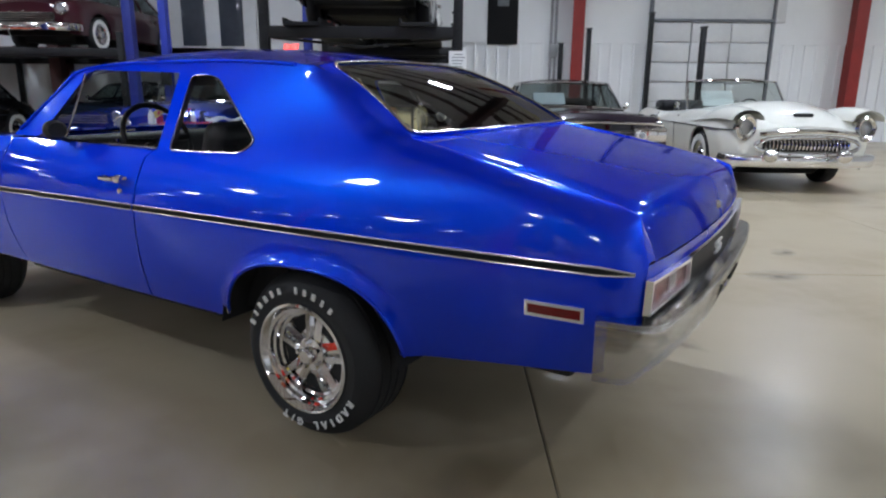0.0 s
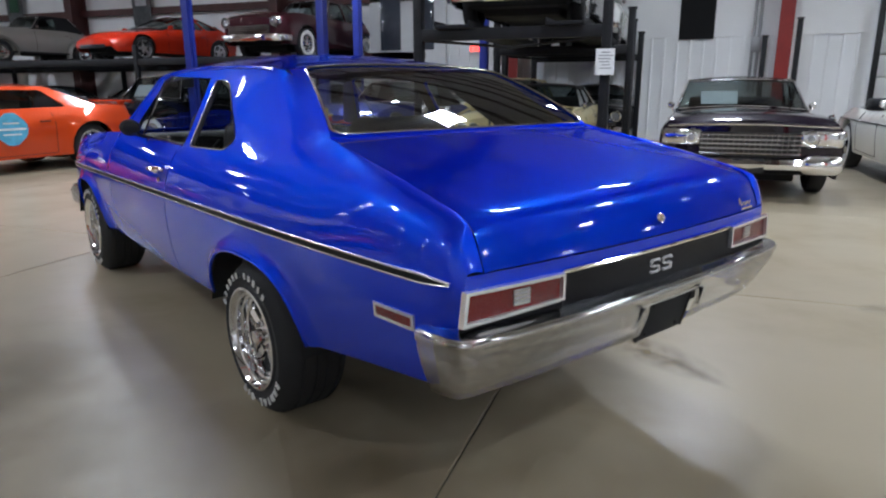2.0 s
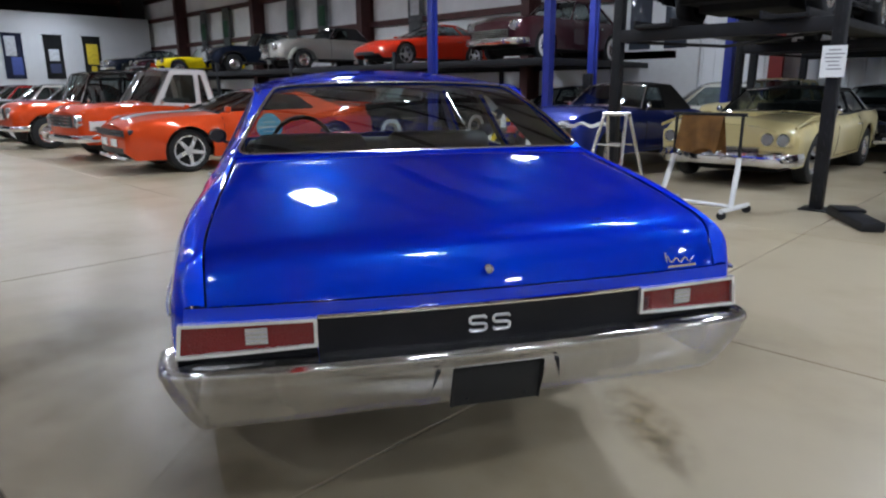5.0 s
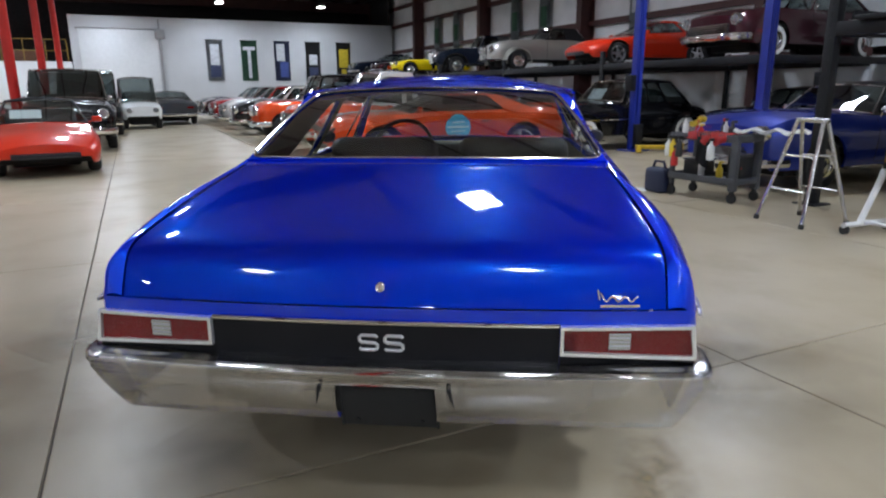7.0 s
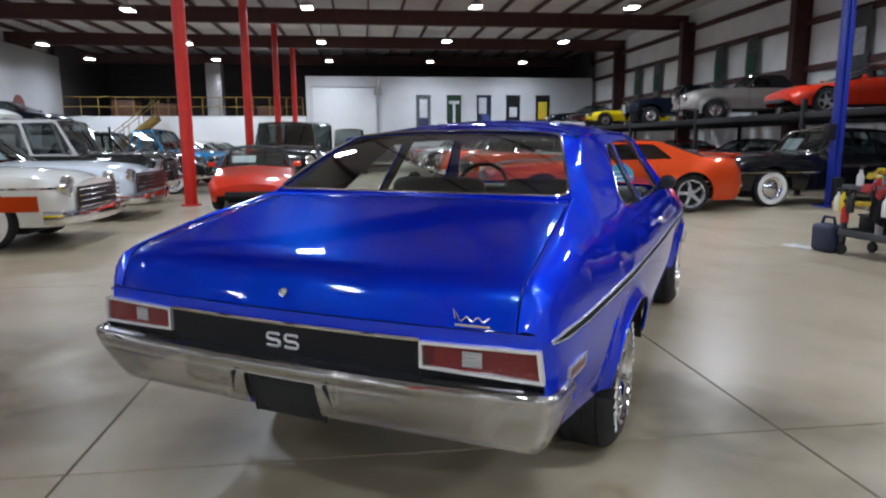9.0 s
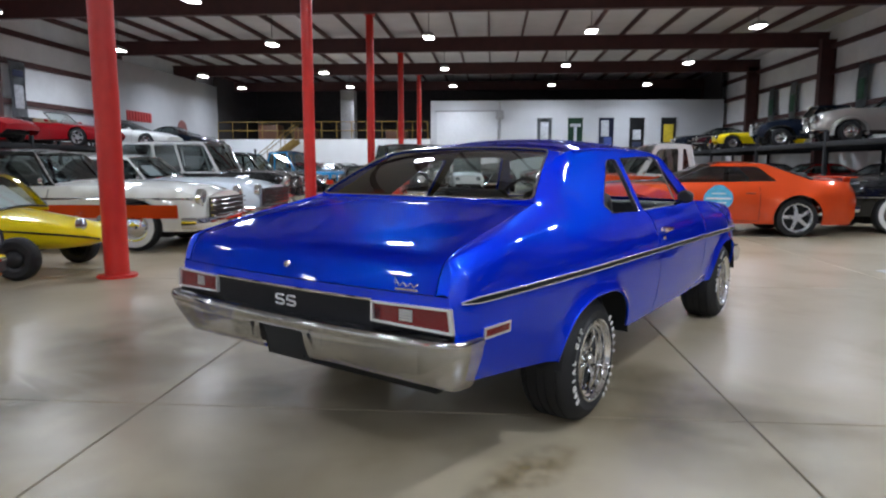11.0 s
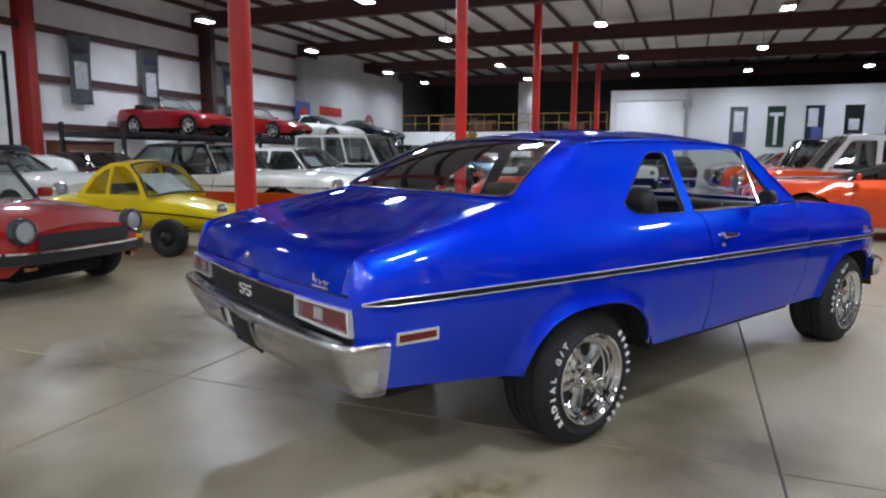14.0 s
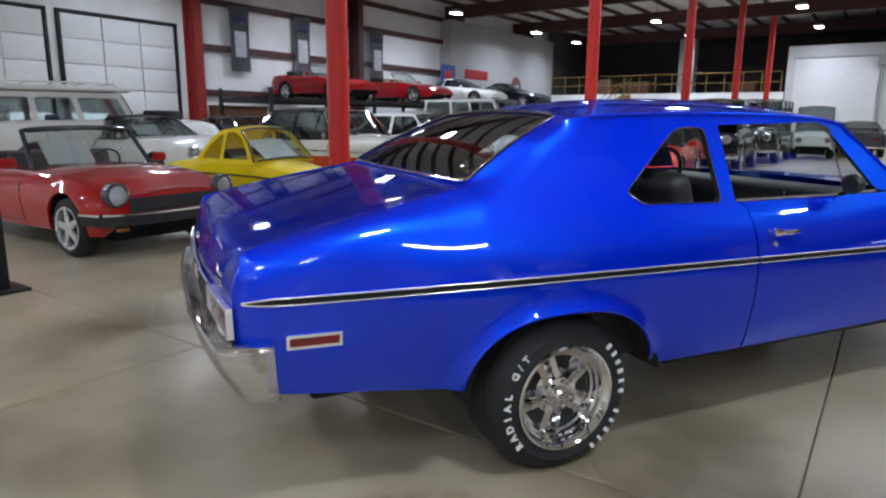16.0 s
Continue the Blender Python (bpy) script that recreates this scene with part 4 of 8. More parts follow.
        part("bumper_slot", bm, UNDER, bumper)

    # roof, glass and cabin
    ks = [-1, -0.97, -0.9, -0.8, -0.6, -0.4, -0.2, 0, 0.2, 0.4, 0.6, 0.8, 0.9, 0.97, 1]
    bm = B()
    sheet(bm, [[roof(x, k) for k in ks] for x in span(1.36, 2.97, 0.08)])
    bmesh.ops.solidify(bm, geom=bm.faces[:], thickness=0.015)
    bmesh.ops.recalc_face_normals(bm, faces=bm.faces[:])
    part("roof", bm, BLUE, car, sharp=60)
    bm = B()
    sheet(bm, [[(p[0], p[1] * 0.96, p[2] - 0.03) for p in (roof(x, k) for k in ks)] for x in span(1.4, 2.93, 0.1)])
    part("headliner", bm, VINYL, car)

    kk = [i / 8 for i in range(-8, 9)]
    bm = B()
    # rounded opening, in the metres of the sloping plane
    pane = rounded([(-0.99, 0.015), (0.99, 0.015), (0.99, 0.975), (-0.99, 0.975)], 0.09, 6)
    onto = lambda k, u, d: back(u, k) + Vector((0.5, 0, -0.8)) * d
    panel(bm, pane, [], onto, 0.09)
    g = part("rear_window", bm, CAR_GLASS, car, "sloping rear window")
    frame = [(k, 0.0) for k in kk] + [(1.0, u / 6) for u in range(1, 6)] + [(k, 1.0) for k in kk[::-1]] + [(-1.0, u / 6) for u in range(5, 0, -1)]
    part("window_surround", panel(B(), frame, [pane], lambda k, u, d: onto(k, u, d - 0.003), 0.09, 0.012), BLUE, car)
    edge = []
    for (k0, u0), (k1, u1) in zip(pane, pane[1:] + pane[:1]):
        n = max(1, int(abs(k1 - k0) / 0.12 + abs(u1 - u0) / 0.12))
        edge += [back(u0 + (u1 - u0) * q / n, k0 + (k1 - k0) * q / n) for q in range(n)]
    bm = B()
    tube(bm, [tuple(p + Vector((-0.004, 0, 0.006))) for p in edge], 0.006, 8, closed=True)
    part("window_trim", bm, WINDOW_TRIM, g, "bright chrome rear window surround")
    bm = B()
    sheet(bm, [[Vector((3.27 + 0.12 * (1 - k * k), k * 0.76, 1.045)).lerp(Vector(roof(2.965, k * 0.97)), u / 4) for k in kk] for u in range(5)])
    part("windscreen", bm, CAR_GLASS, car)
    # bonnet, cowl and nose
    bm = B()
    sheet(bm, [[(x, k * Y(x, hoodline(x)), hoodline(x) + 0.02 * (1 - abs(k) ** 2.2) * min(1, (4.72 - x) / 0.5)) for k in ks] for x in span(3.26, 4.66, 0.1)])
    part("bonnet", bm, BLUE, car, sharp=60)
    bm = B()
    sheet(bm, [[(4.66 + 0.03 * (1 - k * k), k * Y(4.66, z), z) for k in ks] for z in (0.5, 0.6, 0.72, 0.85)])
    part("grille", bm, BLACK_SATIN, car)
    bm = B()
    fp = [(4.5, 0.9), (4.6, 0.88), (4.7, 0.82), (4.74, 0.5), (4.76, 0), (4.74, -0.5), (4.7, -0.82), (4.6, -0.88), (4.5, -0.9)]
    sweep(bm, [(x, y, 0.5) for x, y in fp[::-1]], [(0.0, -0.07), (0.03, -0.05), (0.04, 0.04), (0.02, 0.07), (-0.03, 0.06), (-0.03, -0.06)])
    part("front_bumper", bm, CHROME, car)
    # floor, wheel wells, sills and axle
    bm = B()
    box(bm, (2.4, 0, 0.36), (4.2, 1.1, 0.08), 0.02)
    box(bm, (2.5, 0, 0.37), (1.5, 1.66, 0.05), 0.01)
    tube(bm, [(1.215, -0.75, 0.325), (1.215, 0.75, 0.325)], 0.045, 12)
    lathe(bm, [(0, -0.16), (0.1, -0.12), (0.14, 0), (0.1, 0.12), (0, 0.16)], 16, Matrix.Translation((1.215, 0, 0.325)))
    box(bm, (0.5, 0, 0.53), (0.8, 1.2, 0.16), 0.05)
    tube(bm, [(0.4, 0.42, 0.36), (1.0, 0.45, 0.33), (2.0, 0.35, 0.3), (3.2, 0.3, 0.3)], 0.03, 10)
    tube(bm, [(0.4, -0.42, 0.36), (1.0, -0.45, 0.33), (2.0, -0.35, 0.3), (3.2, -0.3, 0.3)], 0.03, 10)
    part("underbody", bm, UNDER, car)
    for cx in (1.215, 4.03):
        for s in (1, -1):
            bm = B()
            n = 16
            sheet(bm, [[(cx + 0.44 * math.cos(math.pi * (0.97 - 0.94 * k / n)), s * y, 0.33 + 0.4 * math.sin(math.pi * (0.97 - 0.94 * k / n))) for k in range(n + 1)] for y in (0.9, 0.75, 0.5)])
            bm.faces.new([bm.verts.new((cx + 0.44 * math.cos(math.pi * (0.97 - 0.94 * k / n)), s * 0.5, 0.33 + 0.4 * math.sin(math.pi * (0.97 - 0.94 * k / n)))) for k in range(n + 1)])
            part("wheel_well", bm, UNDER, car)
    for s in (1, -1):
        bm = B()
        panel(bm, [(0.3, 0.5), (0.76, 0.46), (0.76, 1.0), (0.3, 0.95)], [], lambda u, v, d: (u, s * 0.74, v), 0.2)
        panel(bm, [(1.4, 0.4), (3.5, 0.4), (3.5, 1.02), (1.4, 1.02)], [], lambda u, v, d: (u, s * 0.77, v), 0.25)
        part("door_card", bm, VINYL, car)
    bm = B()
    sheet(bm, [[(x, y, z) for y in (-0.72, 0.72)] for x, z in ((0.8, 1.095), (1.05, 1.085), (1.3, 1.07))])
    part("parcel_shelf", bm, VINYL, car)

    def seat(cx, cy, w, hgt, lean, name, lab):
        bm = B()
        box(bm, (cx + 0.24, cy, 0.62), (0.52, w, 0.18), 0.06, seg=3)
        sb = part(name, bm, VINYL, car, lab)
        bm = B()
        box(bm, (0, 0, hgt / 2), (0.14, w, hgt), 0.06, Matrix.Translation((cx, cy, 0.62)) @ Matrix.Rotation(radians(-lean), 4, "Y"), 3)
        part("backrest", bm, VINYL, sb)
        return sb
    seat(1.34, 0, 1.3, 0.47, 16, "rear_seat", "black vinyl rear bench")
    for s in (1, -1):
        seat(2.1, s * 0.36, 0.6, 0.54, 18, "front_seat", "black vinyl front seat")
    bm = B()
    box(bm, (3.06, 0, 0.93), (0.3, 1.5, 0.2), 0.06, seg=3)
    part("dashboard", bm, VINYL, car)
    bm = B()
    wm = Matrix.Translation((2.72, 0.37, 1.02)) @ Matrix.Rotation(radians(-65), 4, "Y")
    tube(bm, [wm @ Vector((0.19 * math.cos(a * math.tau / 28), 0.19 * math.sin(a * math.tau / 28), 0)) for a in range(28)], 0.014, 8, closed=True)
    tube(bm, [wm @ Vector((-0.18, 0, 0)), wm @ Vector((0, 0, -0.03)), wm @ Vector((0.0, 0.18, 0))], 0.012, 6)
    tube(bm, [wm @ Vector((0, -0.18, 0)), wm @ Vector((0, 0, -0.03)), wm @ Vector((0.0, 0, -0.3))], 0.018, 8)
    part("steering_wheel", bm, BLACK_TRIM, car)
    bm = B()
    box(bm, (2.84, 0, 1.325), (0.02, 0.24, 0.06), 0.015)
    tube(bm, [(2.86, 0, 1.34), (2.92, 0, 1.38)], 0.008, 6)
    part("cabin_mirror", bm, BLACK_TRIM, car)
    for s in (1, -1):
        bm = B()
        tube(bm, [(2.42, s * 0.785, 1.0), (2.42, s * 0.785, 1.055)], [0.006, 0.009], 8)
        part("lock_knob", bm, CHROME, car)
    # wheels
    mr = mag_wheel()
    for cx, hw in ((1.215, 0.75), (4.03, 0.76)):
        for s in (1, -1):
            w = part("wheel", mr[0], None, car, "chrome five-spoke wheel")
            w.matrix_basis = Matrix.Translation((cx, s * hw + (0.012 if cx < 2 else 0), 0.312)) @ (Matrix.Rotation(math.pi, 4, "Z") if s > 0 else Matrix()) @ Matrix.Rotation(radians(102 if s < 0 else -12) + (0.5 if cx > 3 else 0), 4, "Y")
            part("tyre", mr[1], None, w)
            for k in range(5):
                part("wheel_opening", mr[2], None, w).matrix_basis = Matrix.Rotation(k * math.tau / 5 + 0.3 + math.tau / 10, 4, "Y")
                part("spoke", mr[5], None, w).matrix_basis = Matrix.Rotation(k * math.tau / 5 + 0.3, 4, "Y")
                part("lug_nut", mr[3], None, w).matrix_basis = Matrix.Rotation(k * math.tau / 5 + 0.93, 4, "Y")
            for me, mm in mr[4]:
                part(me.name.split(".")[0], me, None, w).matrix_basis = mm
    return car


def rear_bow(y):
    return -0.03 + 0.045 * min(1, (y / 0.83) ** 2)


nova()


# ---- the other cars ----
WHEELS = {}


def plain_wheel(style, R, w):
    """Meshes of a parked car's wheel: rim, tyre and white band; axle along y, face towards -y."""
    key = (style, round(R, 3), round(w, 3))
    if key in WHEELS:
        return WHEELS[key]
    m, h = TURN_Y, w / 2
    rim = R * (0.7 if style == "alloy" else 0.58)
    bm = B()
    pr = [(rim - 0.01, -h + 0.02), (rim + 0.01, -h), (R * 0.82, -h - 0.01), (R - 0.015, -h + 0.012), (R, -h + 0.04)]
    lathe(bm, pr + [(r, -z) for r, z in pr[::-1]], 32, m, close=True)
    tyre = finish(bm, "tyre", RUBBER, 35)
    bm = B()
    if style == "alloy":
        lathe(bm, [(rim + 0.01, -h - 0.004), (rim - 0.012, -h - 0.002), (rim - 0.02, -h + 0.05), (rim - 0.03, h * 0.5)], 32, m)
        for k in range(5):
            a = Matrix.Rotation(k * math.tau / 5, 4, "Y")
            slab(bm, [(-0.035, 0.03), (0.035, 0.03), (0.028, rim - 0.01), (-0.028, rim - 0.01)], 0, 0.02, a @ Matrix.Translation((0, -h + 0.03, 0)) @ Matrix.Rotation(radians(90), 4, "X"))
        lathe(bm, [(0, -h + 0.0), (0.05, -h + 0.005), (0.06, -h + 0.03)], 16, m)
    elif style == "wire":
        lathe(bm, [(rim + 0.008, -h), (rim - 0.01, -h), (rim - 0.03, -h + 0.05)], 32, m)
        for k in range(24):
            a = Matrix.Rotation(k * math.tau / 24, 4, "Y")
            tube(bm, [a @ Vector((0, -h + 0.02, 0.04)), a @ Vector((0, -h + 0.05, rim - 0.02))], 0.004, 4)
        lathe(bm, [(0, -h - 0.02), (0.045, -h - 0.01), (0.05, -h + 0.04)], 16, m)
    else:
        lathe(bm, [(rim + 0.01, -h), (rim - 0.02, -h + 0.004), (rim - 0.05, -h + 0.03), (rim * 0.62, -h + 0.012), (rim * 0.45, -h - 0.012), (0.03, -h - 0.022), (0, -h - 0.022)], 32, m)
    rimm = finish(bm, "wheel", CHROME if style != "alloy" else ALLOY, 35)
    band = None
    if style in ("whitewall", "wire"):
        bm = B()
        lathe(bm, [(rim + 0.012, -h - 0.006), (rim + 0.02, -h - 0.013), (R * 0.84, -h - 0.0145), (R * 0.86, -h - 0.008)], 32, m)
        band = finish(bm, "white_sidewall", WHITE_RUBBER)
    if style != "steel" and style != "whitewall":
        bm = B()
        lathe(bm, [(rim - 0.012, -h + 0.07), (0, -h + 0.07)], 24, m)
        drum = finish(bm, "brake_drum", UNDER)
    else:
        drum = None
    WHEELS[key] = (rimm, tyre, band, drum)
    return WHEELS[key]


ALLOY = mat("silver_alloy", (0.68, 0.68, 0.7), rough=0.28, metal=0.75)
SEAT_DARK = mat("dark_upholstery", (0.03, 0.028, 0.027), rough=0.6, var=0.2)
SEAT_TAN = mat("tan_upholstery", (0.3, 0.2, 0.11), rough=0.6, var=0.2)
BLACK_CLOTH = mat("black_soft_top", (0.014, 0.014, 0.016), rough=0.85, bump=0.3, fine=150)


def make_car(name, label, m, L, W, xr, xf, R, zb, top, paint_m, cab=None, roof_m=None, open_ws=None, style="steel", ww=0.2,
             lights=((0.62, 0.68, 0.09),), grille=None, bumper=(0.42, 0.12), rear_bumper=True, trim=None, band=None, hood_m=None, taillights=None,
             arch=1.2, seats=SEAT_DARK, fenders=None, glass_m=None, group="parked cars", flare=0.0, category="car", nose_round=0.3, sign=False, bar_m=None):
    """A parked car seen from some way off; x runs from its tail (0) to its nose (L)."""
    car = thing(name, m, label, category, group)
    T = spl(top)
    glass_m = glass_m or PARKED_GLASS
    bar_m = bar_m or CHROME

    def Wp(x):
        d = min(x, L - x)
        return W * (1 - 0.2 * max(0.0, 1 - d / nose_round) ** 2.2)

    def Y(x, z):
        t = T(x)
        u = max(0, min(1, (z - zb) / max(0.05, t - zb)))
        y = Wp(x) - 0.05 * (1 - u) ** 2.5 - 0.13 * W * max(0, (u - 0.62) / 0.38) ** 2.2
        for cx in (xr, xf):
            d = math.hypot(x - cx, z - R)
            y += flare * math.exp(-(((d - R * arch) / 0.06) ** 2))
        return y

    def cut(cx):
        r = R * arch
        a0 = math.asin(max(-0.9, min(0.9, (zb - R) / r)))
        return [(cx + r * math.cos(math.pi - a0 - (math.pi - 2 * a0) * k / 12), R + r * math.sin(math.pi - a0 - (math.pi - 2 * a0) * k / 12)) for k in range(13)]

    xs = span(0, L, 0.14)
    outline = [(0, zb + 0.12), (0.12, zb)] + cut(xr) + cut(xf) + [(L - 0.12, zb), (L, zb + 0.12)] + [(x, T(x)) for x in xs[::-1]]
    bm = B()
    for s in (1, -1):
        panel(bm, outline, [], lambda u, v, d, s=s: (u, s * (Y(u, v) - d), v), 0.13, 0.03, flip=s > 0)
    ks = [-1, -0.9, -0.6, -0.3, 0, 0.3, 0.6, 0.9, 1]
    lo, hi = (cab["rb"], cab["fb"]) if cab else (open_ws["back"], open_ws["fb"]) if open_ws else (9e9, 9e9)

    def topline(rng):
        rows = [[(x, k * Y(x, T(x)), T(x) + 0.07 * W * (1 - k * k)) for k in ks] for x in rng]
        sheet(bm, rows)
    topline(span(0, min(lo + 0.06, L), 0.14))
    hood_bm = bm
    if hi < L:
        if hood_m:
            bm = B()
        topline(span(hi - 0.02, L, 0.14))
        if hood_m:
            part("bonnet", bm, hood_m, car, "bonnet in a second colour", sharp=55)
            bm = hood_bm
    for x, sg in ((0, -1), (L, 1)):
        z0 = zb + 0.12
        sheet(bm, [[(x + sg * 0.05 * (1 - k * k), k * Y(x, z0 + (T(x) - z0) * q), z0 + (T(x) - z0) * q + 0.07 * W * (1 - k * k) * (q > 0.99)) for k in ks] for q in (0, 0.25, 0.5, 0.75, 1)])
    bmesh.ops.remove_doubles(bm, verts=bm.verts[:], dist=0.004)
    part("body", bm, paint_m, car, sharp=50)
    bm = B()
    box(bm, (L / 2, 0, zb + 0.06), (L * 0.86, W * 1.5, 0.12), 0.02)
    for cx in (xr, xf):
        box(bm, (cx, 0, R + 0.02), (R * 2.1, W * 1.2, R * 1.2), 0.03)
    part("underbody", bm, UNDER, car)
    if hi < 9e8:
        bm = B()
        box(bm, ((lo + hi) / 2, 0, zb + 0.16), (hi - lo, W * 1.7, 0.1), 0.01)
        for s in (1, -1):
            box(bm, ((lo + hi) / 2, s * W * 0.83, (zb + T((lo + hi) / 2)) / 2), (hi - lo, 0.03, T((lo + hi) / 2) - zb - 0.06))
        box(bm, (hi - 0.12, 0, T(hi) - 0.1), (0.26, W * 1.6, 0.2), 0.05)
        part("interior", bm, SEAT_DARK, car)
        for sx in ([(lo + hi) / 2 + 0.05] + ([lo + 0.32] if hi - lo > 1.7 else [])):
            bm = B()
            zt = T(sx)
            box(bm, (sx + 0.1, 0, zt - 0.32), (0.5, W * 1.4, 0.2), 0.06)
            box(bm, (0, 0, 0.22), (0.14, W * 1.4, 0.52), 0.06, Matrix.Translation((sx - 0.12, 0, zt - 0.3)) @ Matrix.Rotation(radians(-12), 4, "Y"))
            part("seat", bm, seats, car)
        bm = B()
        wm = Matrix.Translation((hi - 0.42, 0.33, T(hi) + 0.02)) @ Matrix.Rotation(radians(-62), 4, "Y")
        tube(bm, [wm @ Vector((0.18 * math.cos(a * math.tau / 16), 0.18 * math.sin(a * math.tau / 16), 0)) for a in range(16)], 0.014, 5, closed=True)
        part("steering_wheel", bm, BLACK_TRIM, car)
    if cab:
        rb, rt, ft, fb, h, wr = (cab[k] for k in ("rb", "rt", "ft", "fb", "h", "wr"))
        rm = roof_m or paint_m
        br, bf = T(rb), T(fb)

        def YC(x, z):
            q = max(0, min(1, (z - T(x)) / (h - T(x))))
            return Y(x, T(x)) * (1 - q) + wr * q
        frame_o = [(x, T(x)) for x in span(rb, fb, 0.15)] + [(ft, h - 0.02), (ft - 0.1, h)] + [(rt + 0.1, h), (rt, h - 0.02)]
        g = cab.get("g", 0.055)
        bp = cab.get("posts", ((rb + fb) / 2,))
        edges = [rb] + list(bp) + [fb]
        holes = []

        def lean(x, z):
            # leans a post with the ends of the cabin
            q = (z - br) / (h - br)
            a = (x - rb) / (fb - rb)
            return x + q * ((rt + (ft - rt) * a) - x)
        for a, b in zip(edges, edges[1:]):
            pts = []
            for x, z, dx in ((a, T(a) + g * 0.6, 1), (b, T(b) + g * 0.6, -1), (b, h - g, -1), (a, h - g, 1)):
                end = (x == rb or x == fb)
                pts.append((lean(x, z) + dx * (g * 1.3 if end else g * 0.5), z))
            if cab.get("blind") and a == rb:
                continue
            holes.append(rounded(pts, 0.05, 2))
        for s in (1, -1):
            bm = B()
            panel(bm, frame_o, holes, lambda u, v, d, s=s: (u, s * (YC(u, v) - d), v), 0.12, 0.03, flip=s > 0)
            part("cabin_side", bm, rm, car, sharp=50)
            for hl in holes:
                bm = B()
                panel(bm, hl, [], lambda u, v, d, s=s: (u, s * (YC(u, v) - 0.02), v), 0.3)
                part("side_window", bm, glass_m, car)
        bm = B()
        crown = cab.get("crown", 0.06)
        sheet(bm, [[(x, k * wr, h - 0.002 + crown * (1 - k * k) * (0.55 + 0.45 * math.sin(math.pi * i / 8)) - (0.02 if i in (0, 8) else 0)) for k in ks] for i, x in enumerate([rt + (ft - rt) * j / 8 for j in range(9)])])
        bmesh.ops.solidify(bm, geom=bm.faces[:], thickness=0.03)
        part("roof", bm, rm, car, sharp=50)
        for nm, b, t, bow in (("windscreen", fb, ft, 0.12), ("rear_window", rb, rt, -0.1)):
            zt = h - 0.02

            def at(u, k, b=b, t=t, bow=bow):
                yb, zz = Y(b, T(b)), T(b) + 0.01
                return Vector((b + (t - b) * u + bow * (1 - u * 0.7) * (1 - k * k), k * (yb * (1 - u) + wr * u), zz + (zt - zz) * u + 0.055 * (1 - k * k) * (W if u < 0.5 else crown / 0.06 * 0.6)))
            bm = B()
            sheet(bm, [[at(u, k) for k in ks] for u in (0.02, 0.35, 0.65, 0.98)])
            part(nm, bm, glass_m, car)
            bm = B()
            ring = [at(0.03, k) for k in ks] + [at(0.5, 1)] + [at(0.97, k) for k in ks[::-1]] + [at(0.5, -1)]
            tube(bm, ring, 0.014, 5, closed=True)
            part("window_trim", bm, bar_m, car)
    if open_ws:
        fb, ft, h = open_ws["fb"], open_ws["ft"], open_ws["h"]
        yb = Y(fb, T(fb)) * 0.94

        def at(u, k):
            return Vector((fb + (ft - fb) * u + 0.1 * (1 - k * k), k * yb * (1 - 0.1 * u), T(fb) + (h - T(fb)) * u + 0.03 * (1 - k * k)))
        bm = B()
        sheet(bm, [[at(u, k) for k in ks] for u in (0, 0.5, 1)])
        part("windscreen", bm, CAR_GLASS, car)
        bm = B()
        tube(bm, [at(0, k) for k in ks] + [at(0.5, 1)] + [at(1, k) for k in ks[::-1]] + [at(0.5, -1)], open_ws.get("edge", 0.018), 6, closed=True)
        part("windscreen_frame", bm, bar_m, car)
        if open_ws.get("fold"):
            bm = B()
            box(bm, (open_ws["back"] - 0.02, 0, T(open_ws["back"]) + 0.06), (0.5, W * 1.5, 0.2), 0.08, seg=3)
            part("folded_top", bm, BLACK_CLOTH, car)
    if sign:
        fb = cab["fb"] if cab else open_ws["fb"]
        ftx = cab["ft"] if cab else open_ws["ft"]
        hh = cab["h"] if cab else open_ws["h"]
        u = 0.42
        x, z = fb + (ftx - fb) * u - 0.02, T(fb) + (hh - T(fb)) * u
        an = math.atan2(ftx - fb, hh - T(fb))
        bm = B()
        box(bm, (0, 0, 0), (0.004, 0.5, 0.3), 0, Matrix.Translation((x, -W * 0.28, z)) @ Matrix.Rotation(an, 4, "Y"))
        part("price_sheet", bm, PAPER, car, "white paper sheet behind the windscreen")
    # nose: lamps, grille and bumpers
    for y, z, r in lights:
        for s in (1, -1):
            bm = B()
            mm = Matrix.Translation((L + 0.03 - 0.05 * (y / W) ** 2 - (0.05 if y > W * 0.77 else 0), s * y, z)) @ Matrix.Rotation(radians(90), 4, "Y")
            lathe(bm, [(r + 0.03, -0.06), (r + 0.03, 0.015), (r + 0.012, 0.035), (r, 0.025)], 20, mm)
            ring = part("headlamp", bm, bar_m, car)
            bm = B()
            lathe(bm, [(r, 0.02), (r * 0.6, 0.03), (0, 0.034)], 20, mm)
            part("lens", bm, HEAD_LENS, ring)
    if grille:
        gy, z0, z1, n, up = grille
        bm = B()
        sheet(bm, [[(L + 0.035 * (1 - (k * gy / W) ** 2) + 0.02, k * gy, z) for k in ks] for z in (z0, z1)])
        gr = part("grille", bm, BLACK_TRIM, car)
        for i in range(n):
            bm = B()
            if up:
                y = -gy + 2 * gy * (i + 0.5) / n
                x = L + 0.06 + 0.035 * (1 - (y / W) ** 2)
                tube(bm, [(x - 0.02, y, z0), (x + 0.01, y, (z0 + z1) / 2), (x - 0.02, y, z1)], 0.013, 6)
            else:
                z = z0 + (z1 - z0) * (i + 0.5) / n
                tube(bm, [(L + 0.06 + 0.035 * (1 - (k * gy / W) ** 2), k * gy, z) for k in ks], 0.01, 6)
            part("grille_bar", bm, bar_m, gr)
